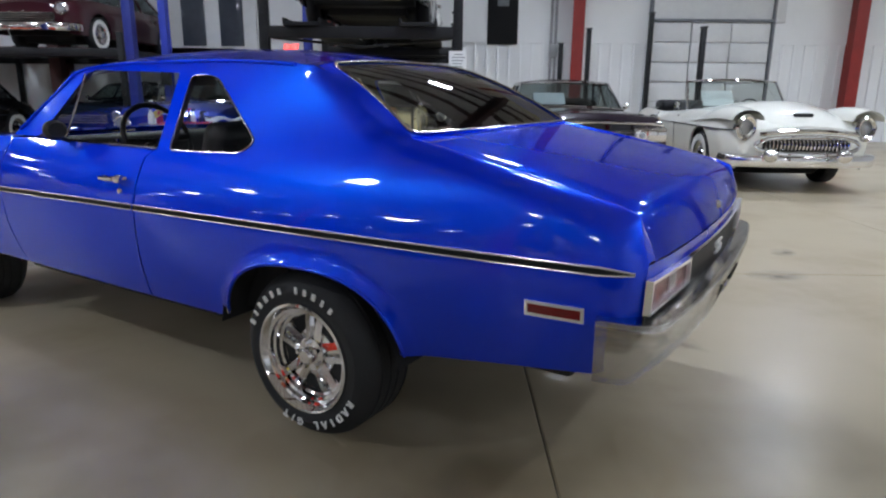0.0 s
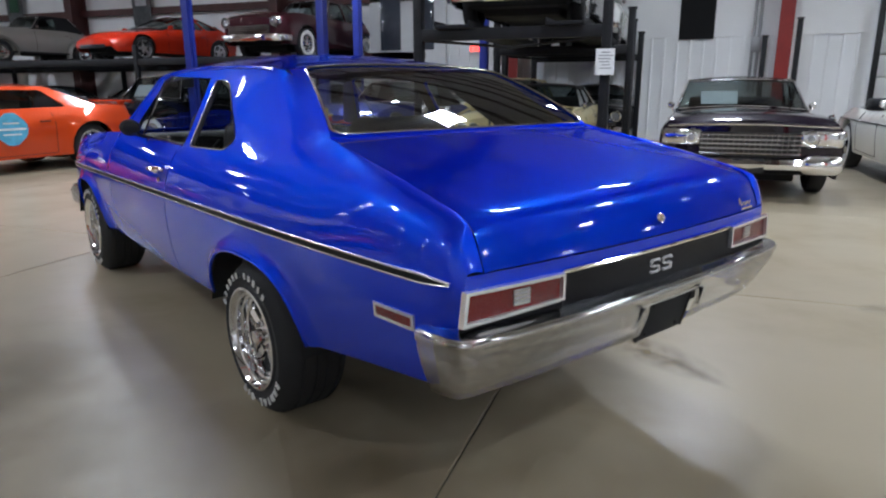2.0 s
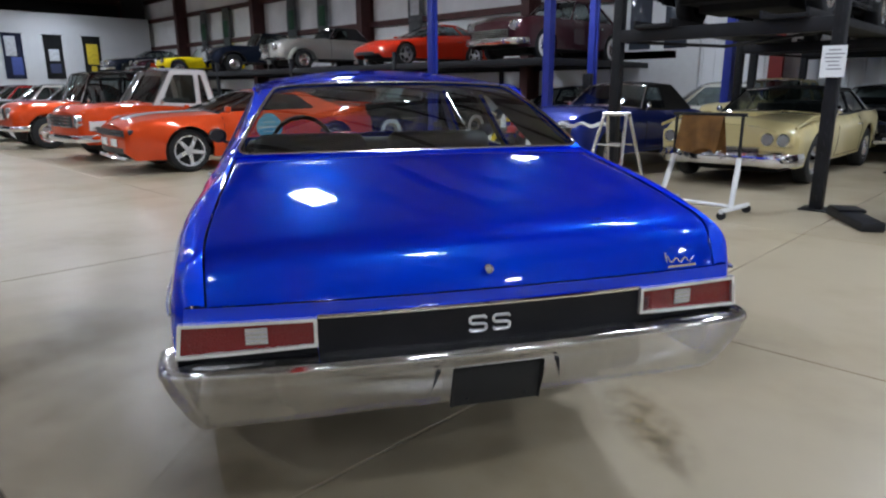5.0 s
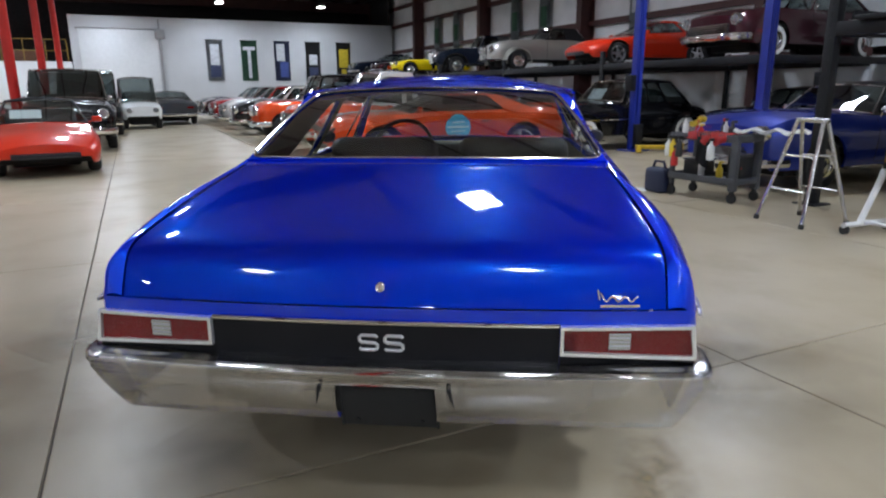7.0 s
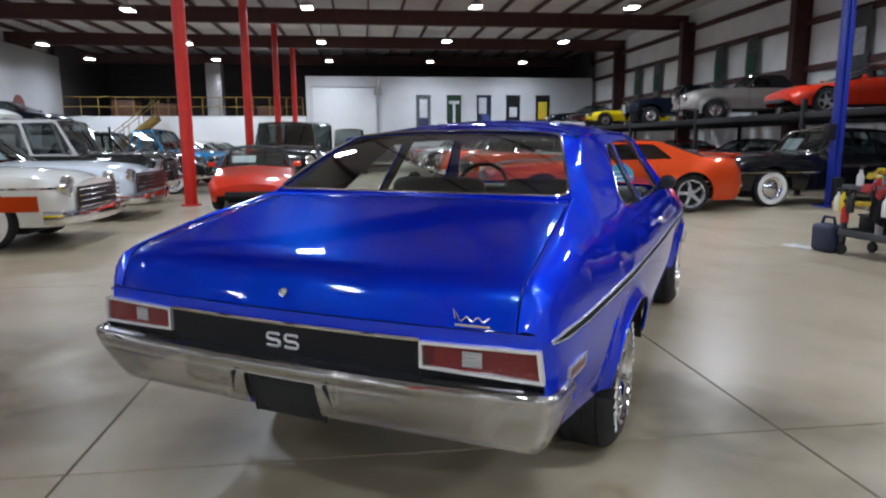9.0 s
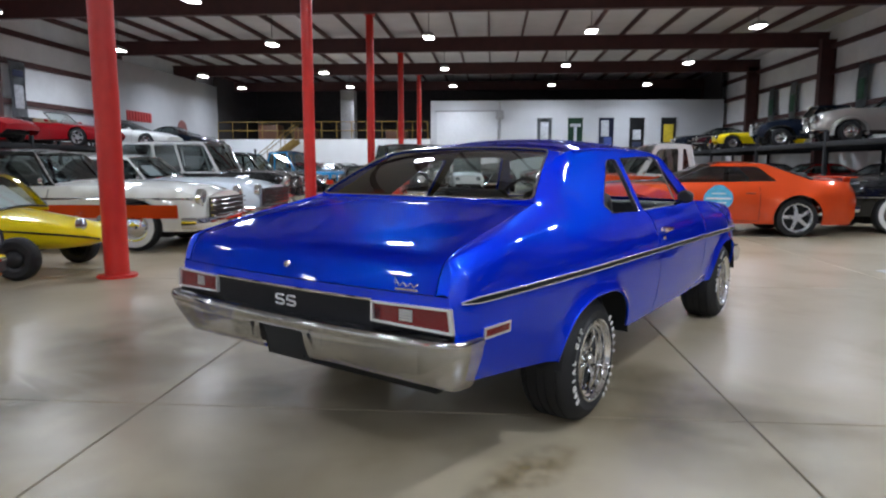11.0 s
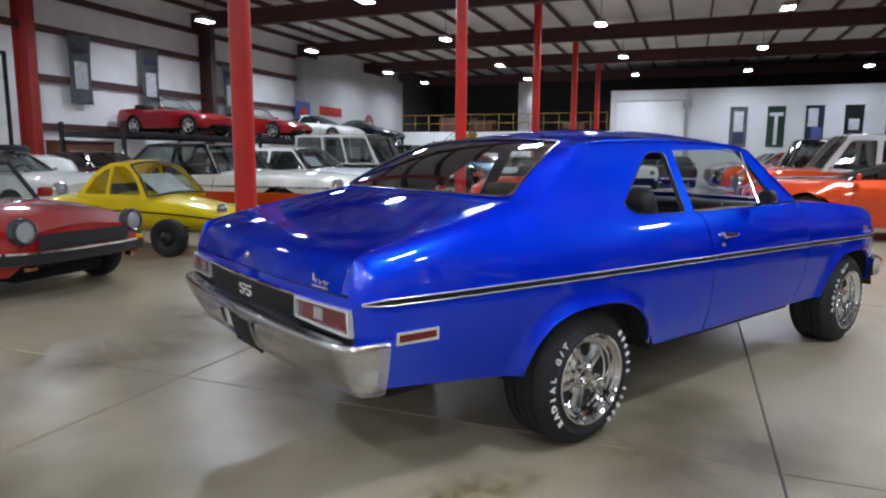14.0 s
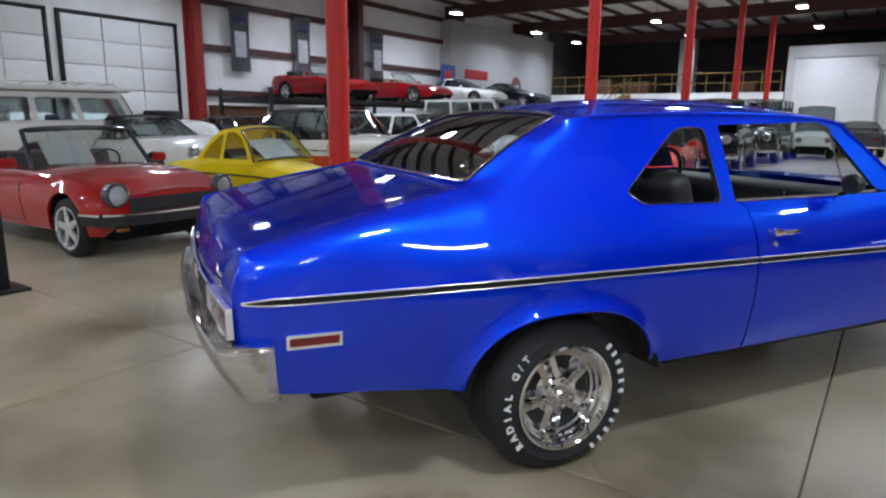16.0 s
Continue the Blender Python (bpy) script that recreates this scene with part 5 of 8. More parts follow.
    if bumper:
        z, hgt = bumper
        for x, sg, on in ((L, 1, True), (0, -1, rear_bumper)):
            if not on:
                continue
            bm = B()
            fp = [(x - sg * 0.3, W * 0.97), (x - sg * 0.08, W * 0.96), (x + sg * 0.05, W * 0.84), (x + sg * 0.1, W * 0.5), (x + sg * 0.13, 0)]
            fp = fp + [(a, -b) for a, b in fp[-2::-1]]
            if sg > 0:
                fp = fp[::-1]
            sweep(bm, [(a, b, z) for a, b in fp], [(-0.02, -hgt / 2), (0.025, -hgt * 0.42), (0.045, 0), (0.025, hgt * 0.42), (-0.02, hgt / 2)])
            part("bumper", bm, bar_m, car)
    if taillights:
        for y, z, a, b in taillights:
            for s in (1, -1):
                bm = B()
                box(bm, (0.0, s * y, z), (0.06, a, b), 0.02)
                part("tail_lamp", bm, RED_LENS, car)
    for s in (1, -1):
        if trim:
            z, mt, hh = trim
            bm = B()
            sheet(bm, [[(x, s * (Y(x, min(z + k * hh, T(x) - 0.03)) + q), min(z + k * hh, T(x) - 0.03)) for k, q in ((-1, 0), (-0.8, 0.012), (0.8, 0.012), (1, 0))] for x in span(0.15, L - 0.15, 0.14)])
            part("side_trim", bm, mt, car)
        if band:
            z0, z1, x0, x1, mt = band
            bm = B()
            sheet(bm, [[(x, s * (Y(x, z) + 0.006), z) for z in (z0, (z0 + z1) / 2, z1)] for x in span(x0, x1, 0.14)])
            part("colour_band", bm, mt, car, "contrasting side flash")
        if hi < 9e8:
            dx0, dx1 = max(lo + 0.25, (lo + hi) / 2 - 0.35), hi - 0.06
            dz0, dz1 = zb + 0.05, T((dx0 + dx1) / 2) - 0.03
            bm = B()
            for a, b in (((dx0, dz0), (dx0, dz1)), ((dx1, dz0), (dx1, dz1)), ((dx0, dz0), (dx1, dz0))):
                tube(bm, [(a[0] + (b[0] - a[0]) * q / 4, s * (Y(a[0] + (b[0] - a[0]) * q / 4, a[1] + (b[1] - a[1]) * q / 4) + 0.001), a[1] + (b[1] - a[1]) * q / 4) for q in range(5)], 0.005, 4)
            part("door_gap", bm, UNDER, car)
            bm = B()
            hz = dz1 - 0.12
            tube(bm, [(dx0 + 0.1, s * Y(dx0 + 0.1, hz), hz), (dx0 + 0.1, s * (Y(dx0 + 0.1, hz) + 0.03), hz), (dx0 + 0.24, s * (Y(dx0 + 0.24, hz) + 0.03), hz), (dx0 + 0.24, s * Y(dx0 + 0.24, hz), hz)], 0.011, 6)
            part("door_handle", bm, bar_m, car)
            bm = B()
            mz = T(hi) + 0.1
            if bar_m is CHROME:
                lathe(bm, [(0, -0.025), (0.04, -0.02), (0.05, 0), (0.03, 0.025), (0, 0.03)], 12, Matrix.Translation((hi - 0.16, s * (W - 0.06), mz - 0.02)) @ Matrix.Rotation(radians(90), 4, "Y"))
                tube(bm, [(hi - 0.15, s * (W - 0.1), mz - 0.12), (hi - 0.15, s * (W - 0.07), mz - 0.03)], 0.01, 5)
            else:
                box(bm, (hi - 0.12, s * (W + 0.04), mz - 0.02), (0.07, 0.17, 0.11), 0.03)
                tube(bm, [(hi - 0.1, s * (W - 0.1), mz - 0.08), (hi - 0.12, s * W, mz - 0.02)], 0.012, 5)
            part("door_mirror", bm, bar_m if bar_m is CHROME else paint_m, car)
    if fenders:
        fm, fw, fr = fenders
        for cx in (xr, xf):
            for s in (1, -1):
                bm = B()
                n = 12
                rows = []
                for k in range(n + 1):
                    a = math.pi * (1.04 - 1.1 * k / n)
                    rows.append([(cx + (fr + 0.1 * math.cos(q)) * 1.12 * math.cos(a), s * (W + fw * (0.5 - 0.5 * math.cos(math.pi * (q + 1.57) / 3.14) * 1.0)), R * 0.9 + (fr + 0.1 * math.cos(q)) * math.sin(a)) for q in (-1.57, -0.9, -0.3, 0.3, 0.9, 1.57)])
                sheet(bm, rows)
                bmesh.ops.solidify(bm, geom=bm.faces[:], thickness=0.02)
                part("fender", bm, fm, car, sharp=60)
        for s in (1, -1):
            bm = B()
            box(bm, ((xr + xf) / 2, s * (W + fw * 0.45), zb + 0.02), (xf - xr - fr * 1.6, fw * 0.9, 0.05), 0.02)
            part("running_board", bm, BLACK_TRIM, car)
    rimm, tyre, bandm, drum = plain_wheel(style, R, ww)
    for cx in (xr, xf):
        for s in (1, -1):
            y = (W - ww / 2 - 0.03) if not fenders else W + fenders[1] * 0.45
            w = part("wheel", rimm, None, car)
            w.matrix_basis = Matrix.Translation((cx, s * y, R)) @ (Matrix.Rotation(math.pi, 4, "Z") if s > 0 else Matrix()) @ Matrix.Rotation(random.uniform(0, 1.2), 4, "Y")
            part("tyre", tyre, None, w)
            if bandm:
                part("white_sidewall", bandm, None, w, "white sidewall band")
            if drum:
                part("brake_drum", drum, None, w)
    return car


def at(x, y, rz, xf, z=0.0):
    """Pose that puts a car's front axle over (x, y) with its nose towards rz degrees."""
    return pose(x, y, z, 0, 0, rz) @ Matrix.Translation((-xf, 0, 0))


ORANGE = paint("orange_paint", (0.62, 0.06, 0.008), flake=0.2)
WHITE = paint("white_paint", (0.7, 0.7, 0.68))
CREAM = paint("cream_paint", (0.66, 0.55, 0.27))
IVORY = paint("ivory_paint", (0.75, 0.74, 0.68))
BLACK = paint("black_paint", (0.004, 0.004, 0.005))
MAROON = paint("dark_maroon_paint", (0.006, 0.0015, 0.009))
RED = paint("red_paint", (0.36, 0.008, 0.007))
CRIMSON = paint("crimson_paint", (0.34, 0.006, 0.012))
RED2 = paint("bright_red_paint", (0.55, 0.028, 0.008))
YELLOW = paint("yellow_paint", (0.92, 0.7, 0.01))
GREY = paint("gunmetal_paint", (0.06, 0.065, 0.07), flake=0.6)
SILVER = paint("silver_beige_paint", (0.5, 0.48, 0.44), flake=0.6)
PLUM = paint("plum_paint", (0.045, 0.008, 0.014), flake=0.4)
NAVY = paint("navy_paint", (0.008, 0.014, 0.03), flake=0.4)
ROYAL = paint("royal_blue_paint", (0.012, 0.03, 0.26), flake=0.4)
SKY = paint("sky_blue_paint", (0.02, 0.2, 0.4), flake=0.2)
PALE = paint("pale_blue_paint", (0.6, 0.65, 0.7))

MUSCLE = [(0, 0.86), (0.1, 0.94), (0.9, 0.98), (1.5, 0.98), (2.4, 0.96), (3.2, 0.97), (4.0, 0.93), (4.6, 0.85), (4.82, 0.72)]
FIN50 = [(0, 0.8), (0.2, 0.98), (1.2, 1.0), (2.0, 0.95), (3.2, 0.98), (4.2, 0.98), (5.0, 0.92), (5.3, 0.82)]
ROUND50 = [(0, 0.65), (0.2, 0.85), (0.9, 1.0), (1.8, 1.0), (3.0, 1.03), (4.0, 1.06), (4.7, 1.0), (5.05, 0.86)]
ROADSTER = [(0, 0.66), (0.15, 0.76), (0.9, 0.82), (1.6, 0.78), (2.3, 0.8), (3.0, 0.79), (3.6, 0.72), (3.9, 0.6)]
WEDGE = [(0, 0.78), (0.1, 0.9), (0.8, 0.93), (1.5, 0.88), (2.5, 0.84), (3.2, 0.76), (3.9, 0.66), (4.25, 0.5)]
TRUCK = [(0, 0.95), (0.2, 1.0), (1.5, 1.0), (2.6, 1.02), (3.4, 1.06), (4.2, 1.06), (4.7, 1.02), (4.85, 0.9)]
BOXY = [(0, 0.95), (0.1, 1.02), (1.5, 1.05), (2.6, 1.05), (3.2, 1.08), (3.8, 1.07), (4.1, 1.0), (4.2, 0.9)]
OLD40 = [(0, 0.55), (0.15, 0.8), (0.7, 1.0), (1.5, 1.08), (2.4, 1.08), (3.2, 1.08), (3.9, 1.02), (4.35, 0.85), (4.5, 0.6)]
COUPE_CAB = dict(rb=0.95, rt=1.55, ft=2.6, fb=3.2, h=1.36, wr=0.58)


def bubble_car(m):
    """A low kit car: boat-shaped tub, arched cabin, bare black wheels beside the nose."""
    car = thing("yellow_buggy", m, "bright yellow bubble-roofed kit car with exposed black wheels", "car", "parked cars")
    secs = [(0.0, 0.5, 0.5, 0.66), (0.25, 0.66, 0.42, 0.78), (0.7, 0.76, 0.36, 0.85), (1.3, 0.78, 0.33, 0.87), (2.0, 0.76, 0.33, 0.86), (2.35, 0.68, 0.34, 0.82), (2.7, 0.56, 0.35, 0.76), (3.1, 0.5, 0.36, 0.69), (3.45, 0.42, 0.4, 0.6), (3.6, 0.34, 0.44, 0.52)]
    bm = B()
    rows = []
    for x, w, a, b in secs:
        c = b + 0.05
        half = [(0.0, a), (w * 0.7, a), (w * 0.93, a + (b - a) * 0.3), (w, a + (b - a) * 0.62), (w * 0.97, b - 0.03), (w * 0.85, b), (w * 0.4, c), (0.0, c + 0.01)]
        rows.append([(x, y, z) for y, z in half] + [(x, -y, z) for y, z in half[-2:0:-1]] + [(x, 0.0, a)])
    sheet(bm, rows)
    for x, w, a, b in (secs[0], secs[-1]):
        bm.faces.new([bm.verts.new((x, y, z)) for y, z in ((-w * 0.9, a), (w * 0.9, a), (w * 0.9, b), (-w * 0.9, b))])
    bmesh.ops.remove_doubles(bm, verts=bm.verts[:], dist=0.002)
    part("tub", bm, YELLOW, car, sharp=60)
    for s in (1, -1):
        bm = B()
        tube(bm, [(x, s * (w + 0.004), a + (b - a) * 0.62) for x, w, a, b in secs], 0.014, 6)
        part("rub_strip", bm, BLACK_TRIM, car)
    sh = lambda x: 0.95 + 0.62 * x
    arc = spl([(sh(x), z - 0.05) for x, z in ((0.12, 0.8), (0.4, 1.1), (0.75, 1.33), (1.1, 1.42), (1.45, 1.43), (1.75, 1.34), (2.05, 1.13), (2.3, 0.9))])
    side = lambda x, z: 0.72 - 0.36 * max(0, z - 0.84)
    outline = [(sh(0.2), 0.8), (sh(1.2), 0.83), (sh(2.28), 0.82)] + [(sh(x), arc(sh(x))) for x in span(2.28, 0.2, 0.07)]
    wins = [rounded([(sh(x), z - 0.03) for x, z in w], 0.03) for w in (((0.42, 0.93), (1.06, 0.93), (1.06, 1.33), (0.9, 1.29), (0.62, 1.14)), ((1.14, 0.93), (2.06, 0.93), (1.93, 1.07), (1.7, 1.26), (1.45, 1.35), (1.14, 1.35)))]
    for s in (1, -1):
        f = lambda u, v, d, s=s: (u, s * (side(u, v) - d), v)
        part("cabin_side", panel(B(), outline, wins, f, 0.06, 0.03, flip=s > 0), YELLOW, car, sharp=50)
        for w in wins:
            part("side_window", panel(B(), w, [], lambda u, v, d: f(u, v, 0.015), 0.2), CAR_GLASS, car)
    ks = [-1, -0.8, -0.4, 0, 0.4, 0.8, 1]
    top = lambda x, k: (x, k * side(x, arc(x)), arc(x) + 0.05 * (1 - k * k))
    bm = B()
    sheet(bm, [[top(x, k) for k in ks] for x in span(sh(0.15), sh(1.6), 0.08)])
    bmesh.ops.solidify(bm, geom=bm.faces[:], thickness=0.02)
    part("roof", bm, YELLOW, car, sharp=60)
    bm = B()
    sheet(bm, [[top(x, k) for k in ks] for x in span(sh(1.61), sh(2.28), 0.08)])
    part("windscreen", bm, CAR_GLASS, car)
    bm = B()
    tube(bm, [top(sh(1.62), k) for k in ks] + [top(sh(1.95), 1)] + [top(sh(2.28), k) for k in ks[::-1]] + [top(sh(1.95), -1)], 0.016, 6, closed=True)
    part("windscreen_frame", bm, BLACK_TRIM, car)
    bm = B()
    box(bm, (0, 0, 0), (0.5, 0.8, 0.004), 0, Matrix.Translation((sh(1.9), 0.0, 1.05)) @ Matrix.Rotation(radians(36), 4, "Y"))
    part("price_sheet", bm, PAPER, car, "white paper sheet behind the windscreen")
    bm = B()
    box(bm, (1.55, 0, 0.85), (0.16, 1.0, 0.4), 0.06, seg=2)
    box(bm, (1.3, 0, 0.5), (1.4, 1.2, 0.1), 0.02)
    part("seat", bm, SEAT_DARK, car)
    for s in (1, -1):
        bm = B()
        tube(bm, [(2.75, 0, 0.36), (2.75, s * 0.66, 0.34)], 0.04, 8)
        tube(bm, [(2.95, 0.0, 0.42), (2.75, s * 0.64, 0.4)], 0.02, 6)
        part("axle", bm, BLACK_TRIM, car)
        bm = B()
        lathe(bm, [(0.09, -0.05), (0.09, 0.02), (0.07, 0.03), (0, 0.05)], 18, Matrix.Translation((3.36, s * 0.3, 0.68)) @ Matrix.Rotation(radians(80), 4, "Y"))
        part("headlamp", bm, CHROME, car)
        for cx in (0.7, 2.75):
            rimm, tyre, band, drum = plain_wheel("steel", 0.28, 0.2)
            rimm = rimm.copy()
            rimm.materials[0] = BLACK_TRIM
            w = part("wheel", rimm, None, car)
            w.matrix_basis = Matrix.Translation((cx, s * 0.78, 0.28)) @ (Matrix.Rotation(math.pi, 4, "Z") if s > 0 else Matrix())
            part("tyre", tyre, None, w)
    return car


# the cars north of the aisle
camaro = make_car("orange_sports_coupe", "orange modern sports coupe with white stripes and blue door sticker", at(-9.08, 6.08, -95, 3.87), 4.84, 0.96, 1.02, 3.87, 0.36, 0.24,
                  [(0, 0.86), (0.1, 1.0), (0.7, 1.03), (1.4, 0.98), (2.4, 0.95), (3.2, 0.95), (4.1, 0.93), (4.65, 0.86), (4.84, 0.74)], ORANGE,
                  dict(rb=0.75, rt=1.5, ft=2.45, fb=3.3, h=1.34, wr=0.62, posts=(1.35,), crown=0.05, blind=True), style="alloy", ww=0.26, lights=(), grille=(0.86, 0.63, 0.74, 2, False), bumper=None,
                  glass_m=TINTED, flare=0.04, bar_m=BLACK_TRIM, arch=1.16, nose_round=0.5)
for y in (0.3, -0.3):
    bm = B()
    sheet(bm, [[(x, y + dy, spl([(3.3, 0.95), (4.1, 0.93), (4.65, 0.86), (4.8, 0.77)])(x) + 0.075 - 0.06 * (abs(y + dy)) ** 2) for dy in (-0.16, 0.16)] for x in span(3.3, 4.72, 0.1)])
    part("bonnet_stripe", bm, WHITE, camaro, "wide white stripe")
bm = B()
slab(bm, [(0.26 * math.cos(a * math.tau / 20), (0.22 if abs(math.sin(a * math.tau / 20)) < 0.9 else 0.25) * math.sin(a * math.tau / 20)) for a in range(20)], 0, 0.004, Matrix.Translation((2.4, 0.962, 0.7)) @ Matrix.Rotation(radians(-90), 4, "X") @ Matrix.Rotation(math.pi, 4, "Y"))
STICKER = part("door_sticker", bm, mat("blue_sticker", (0.1, 0.42, 0.62), rough=0.4, var=0.3, scale=9), camaro, "round blue sticker")
for zz, ww_, hh_ in ((0.7, 0.44, 0.03), (0.79, 0.24, 0.02), (0.62, 0.28, 0.02)):
    bm = B()
    box(bm, (2.4, 0.9665, zz), (ww_, 0.004, hh_))
    part("printed_bar", bm, PAPER, STICKER)
bm = B()
sheet(bm, [[(4.84 + 0.055 * (1 - k * k) + 0.012, k * 0.66, z) for k in (-1, -0.6, -0.2, 0.2, 0.6, 1)] for z in (0.34, 0.44)])
part("lower_intake", bm, BLACK_TRIM, camaro, "black lower air intake")
for y in (0.3, -0.3):
    bm = B()
    box(bm, (4.905 - 0.03 * abs(y), y, 0.52), (0.02, 0.32, 0.12), 0.008)
    part("nose_stripe", bm, WHITE, camaro)
bm = B()
sheet(bm, [[(4.84 + 0.055 * (1 - k * k) + dx, k * 0.82, z) for k in (-1, -0.8, -0.4, 0, 0.4, 0.8, 1)] for dx, z in ((0.0, 0.3), (0.05, 0.27), (0.03, 0.25))])
part("lip_spoiler", bm, WHITE, camaro)
for s in (1, -1):
    bm = B()
    lathe(bm, [(0, 0.02), (0.05, 0.012), (0.06, -0.02)], 16, Matrix.Translation((4.78, s * 0.72, 0.46)) @ Matrix.Rotation(radians(90), 4, "Y"))
    part("fog_lamp", bm, AMBER_LENS, camaro)
    bm = B()
    box(bm, (4.7, s * 0.7, 0.69), (0.16, 0.24, 0.1), 0.03)
    part("headlamp", bm, BLACK_TRIM, camaro)
bm = B()
box(bm, (0.1, 0, 1.09), (0.2, 1.5, 0.03), 0.01)
for s in (1, -1):
    box(bm, (0.12, s * 0.6, 1.04), (0.12, 0.05, 0.08), 0.01)
part("rear_spoiler", bm, ORANGE, camaro)

pickup = make_car("orange_pickup", "orange pickup truck with white cab roof and chrome grille", at(-11.9, 6.05, -88, 3.95), 4.85, 0.98, 0.95, 3.95, 0.36, 0.34, TRUCK, ORANGE,
                  dict(rb=2.0, rt=2.15, ft=2.95, fb=3.4, h=1.78, wr=0.76, posts=(2.4,), g=0.1), roof_m=WHITE, style="steel", lights=((0.72, 0.78, 0.1),), grille=(0.62, 0.66, 0.9, 4, False), bumper=(0.46, 0.16), trim=(0.7, WHITE, 0.09), sign=False)
make_car("orange_jeep", "orange off-road wagon with white grille and black roof", at(-15.9, 5.7, -90, 3.4), 4.1, 0.9, 0.8, 3.4, 0.38, 0.42, [(a * 4.1 / 4.2, b) for a, b in BOXY], ORANGE,
         dict(rb=0.1, rt=0.15, ft=2.3, fb=2.6, h=1.8, wr=0.74, posts=(1.0, 1.7)), roof_m=BLACK, lights=((0.5, 0.85, 0.1),), grille=(0.34, 0.7, 0.98, 7, True), bumper=(0.5, 0.14))
for i, (nm, lab, x, pm, sty) in enumerate((("black_hot_rod", "black hot rod with bright chrome front", -19.2, BLACK, "wire"), ("silver_sedan", "silver nineteen-fifties sedan with chrome grille", -22.4, SILVER, "whitewall"),
                                           ("red_sedan", "red nineteen-fifties hardtop in the parked row", -25.6, RED, "whitewall"), ("maroon_sedan", "maroon rounded hardtop in the parked row", -28.8, PLUM, "whitewall"), ("grey_green_sedan", "grey-green old sedan at the row's end", -32.0, GREY, "steel"))):
    make_car(nm, lab, at(x, 5.9, -90 + (i % 3 - 1) * 3, 4.05), 5.05, 0.95, 1.1, 4.05, 0.36, 0.3, ROUND50, pm, dict(rb=0.8, rt=1.5, ft=2.5, fb=3.0, h=1.52, wr=0.6), style=sty, lights=((0.66, 0.78, 0.1),), grille=(0.5, 0.5, 0.72, 6, False), bumper=(0.45, 0.14), trim=(0.72, CHROME, 0.015))

make_car("black_saloon", "black vintage luxury saloon with whitewall tyres and chrome grille", at(-9.55, 10.95, -88, 4.0), 5.0, 0.92, 0.95, 4.0, 0.38, 0.34, [(0, 0.6), (0.2, 0.85), (0.9, 1.0), (1.8, 1.04), (3.0, 1.05), (4.2, 1.04), (4.8, 0.98), (5.0, 0.86)], BLACK,
         dict(rb=0.7, rt=1.25, ft=2.55, fb=2.95, h=1.56, wr=0.6, posts=(1.5, 2.1)), style="whitewall", lights=((0.6, 0.82, 0.12),), grille=(0.28, 0.5, 1.0, 9, True), bumper=(0.48, 0.14), trim=(0.7, CHROME, 0.012), sign=True)
def rod(car, name, pts, r, mt, seg=8, closed=False):
    bm = B()
    tube(bm, pts, r, seg, closed=closed)
    return part(name, bm, mt, car)


maroon = make_car("dark_maroon_sedan", "very dark maroon finned sedan with quad headlamps and chrome grille", at(2.39, 9.6, -91, 4.35), 5.4, 1.0, 1.15, 4.35, 0.36, 0.28, [(0, 0.85), (0.2, 1.0), (1.2, 0.98), (2.2, 0.95), (3.3, 0.97), (4.4, 0.97), (5.15, 0.95), (5.33, 0.92), (5.4, 0.87)], MAROON,
         dict(rb=1.0, rt=1.5, ft=2.75, fb=3.35, h=1.42, wr=0.72), lights=((0.63, 0.735, 0.07), (0.83, 0.735, 0.07)), grille=(0.53, 0.54, 0.8, 5, False), bumper=(0.45, 0.13), trim=(0.8, CHROME, 0.014), sign=True, nose_round=0.12)
rod(maroon, "bonnet_edge", [(5.41 + 0.06 * (1 - (y / 0.9) ** 2), y, 0.865 + 0.03 * (1 - (y / 0.9) ** 2)) for y in span(-0.9, 0.9, 0.15)], 0.014, CHROME)
for k in range(19):
    y = -0.51 + k * 1.02 / 18
    rod(maroon, "grille_bar", [(5.49, y, 0.55), (5.5, y, 0.79)], 0.004, DULL_CHROME, 5)
for s in (1, -1):
    bm = B()
    box(bm, (5.41, s * 0.76, 0.45), (0.26, 0.44, 0.22), 0.09, seg=4)
    part("bumper_pod", bm, CHROME, maroon, "rounded chrome bumper end")
    bm = B()
    box(bm, (5.39, s * 0.73, 0.735), (0.1, 0.46, 0.19), 0.05, seg=3)
    part("lamp_housing", bm, CHROME, maroon)
    rod(maroon, "fender_ornament", [(5.3, s * 0.86, 0.94), (5.1, s * 0.87, 0.985), (4.9, s * 0.87, 0.97)], 0.014, CHROME)
bm = B()
box(bm, (5.54, 0, 0.43), (0.03, 0.34, 0.16), 0.01)
part("plate_panel", bm, BLACK_TRIM, maroon)

buick = make_car("white_convertible", "ivory nineteen-fifties convertible with toothed chrome grille and whitewalls", at(5.15, 9.7, -91, 4.1), 5.2, 0.98, 1.1, 4.1, 0.37, 0.3, [(0, 0.65), (0.2, 0.85), (0.9, 0.98), (1.9, 0.95), (2.9, 0.99), (3.6, 1.03), (4.5, 1.0), (4.95, 0.92), (5.2, 0.8)], IVORY,
         open_ws=dict(back=1.2, fb=3.0, ft=2.65, h=1.45, fold=True), style="whitewall", lights=((0.76, 0.84, 0.1),), grille=(0.55, 0.54, 0.7, 23, True), bumper=(0.42, 0.17), trim=(0.8, BLACK_TRIM, 0.008), seats=SEAT_DARK, sign=True, nose_round=0.4)
bm = B()
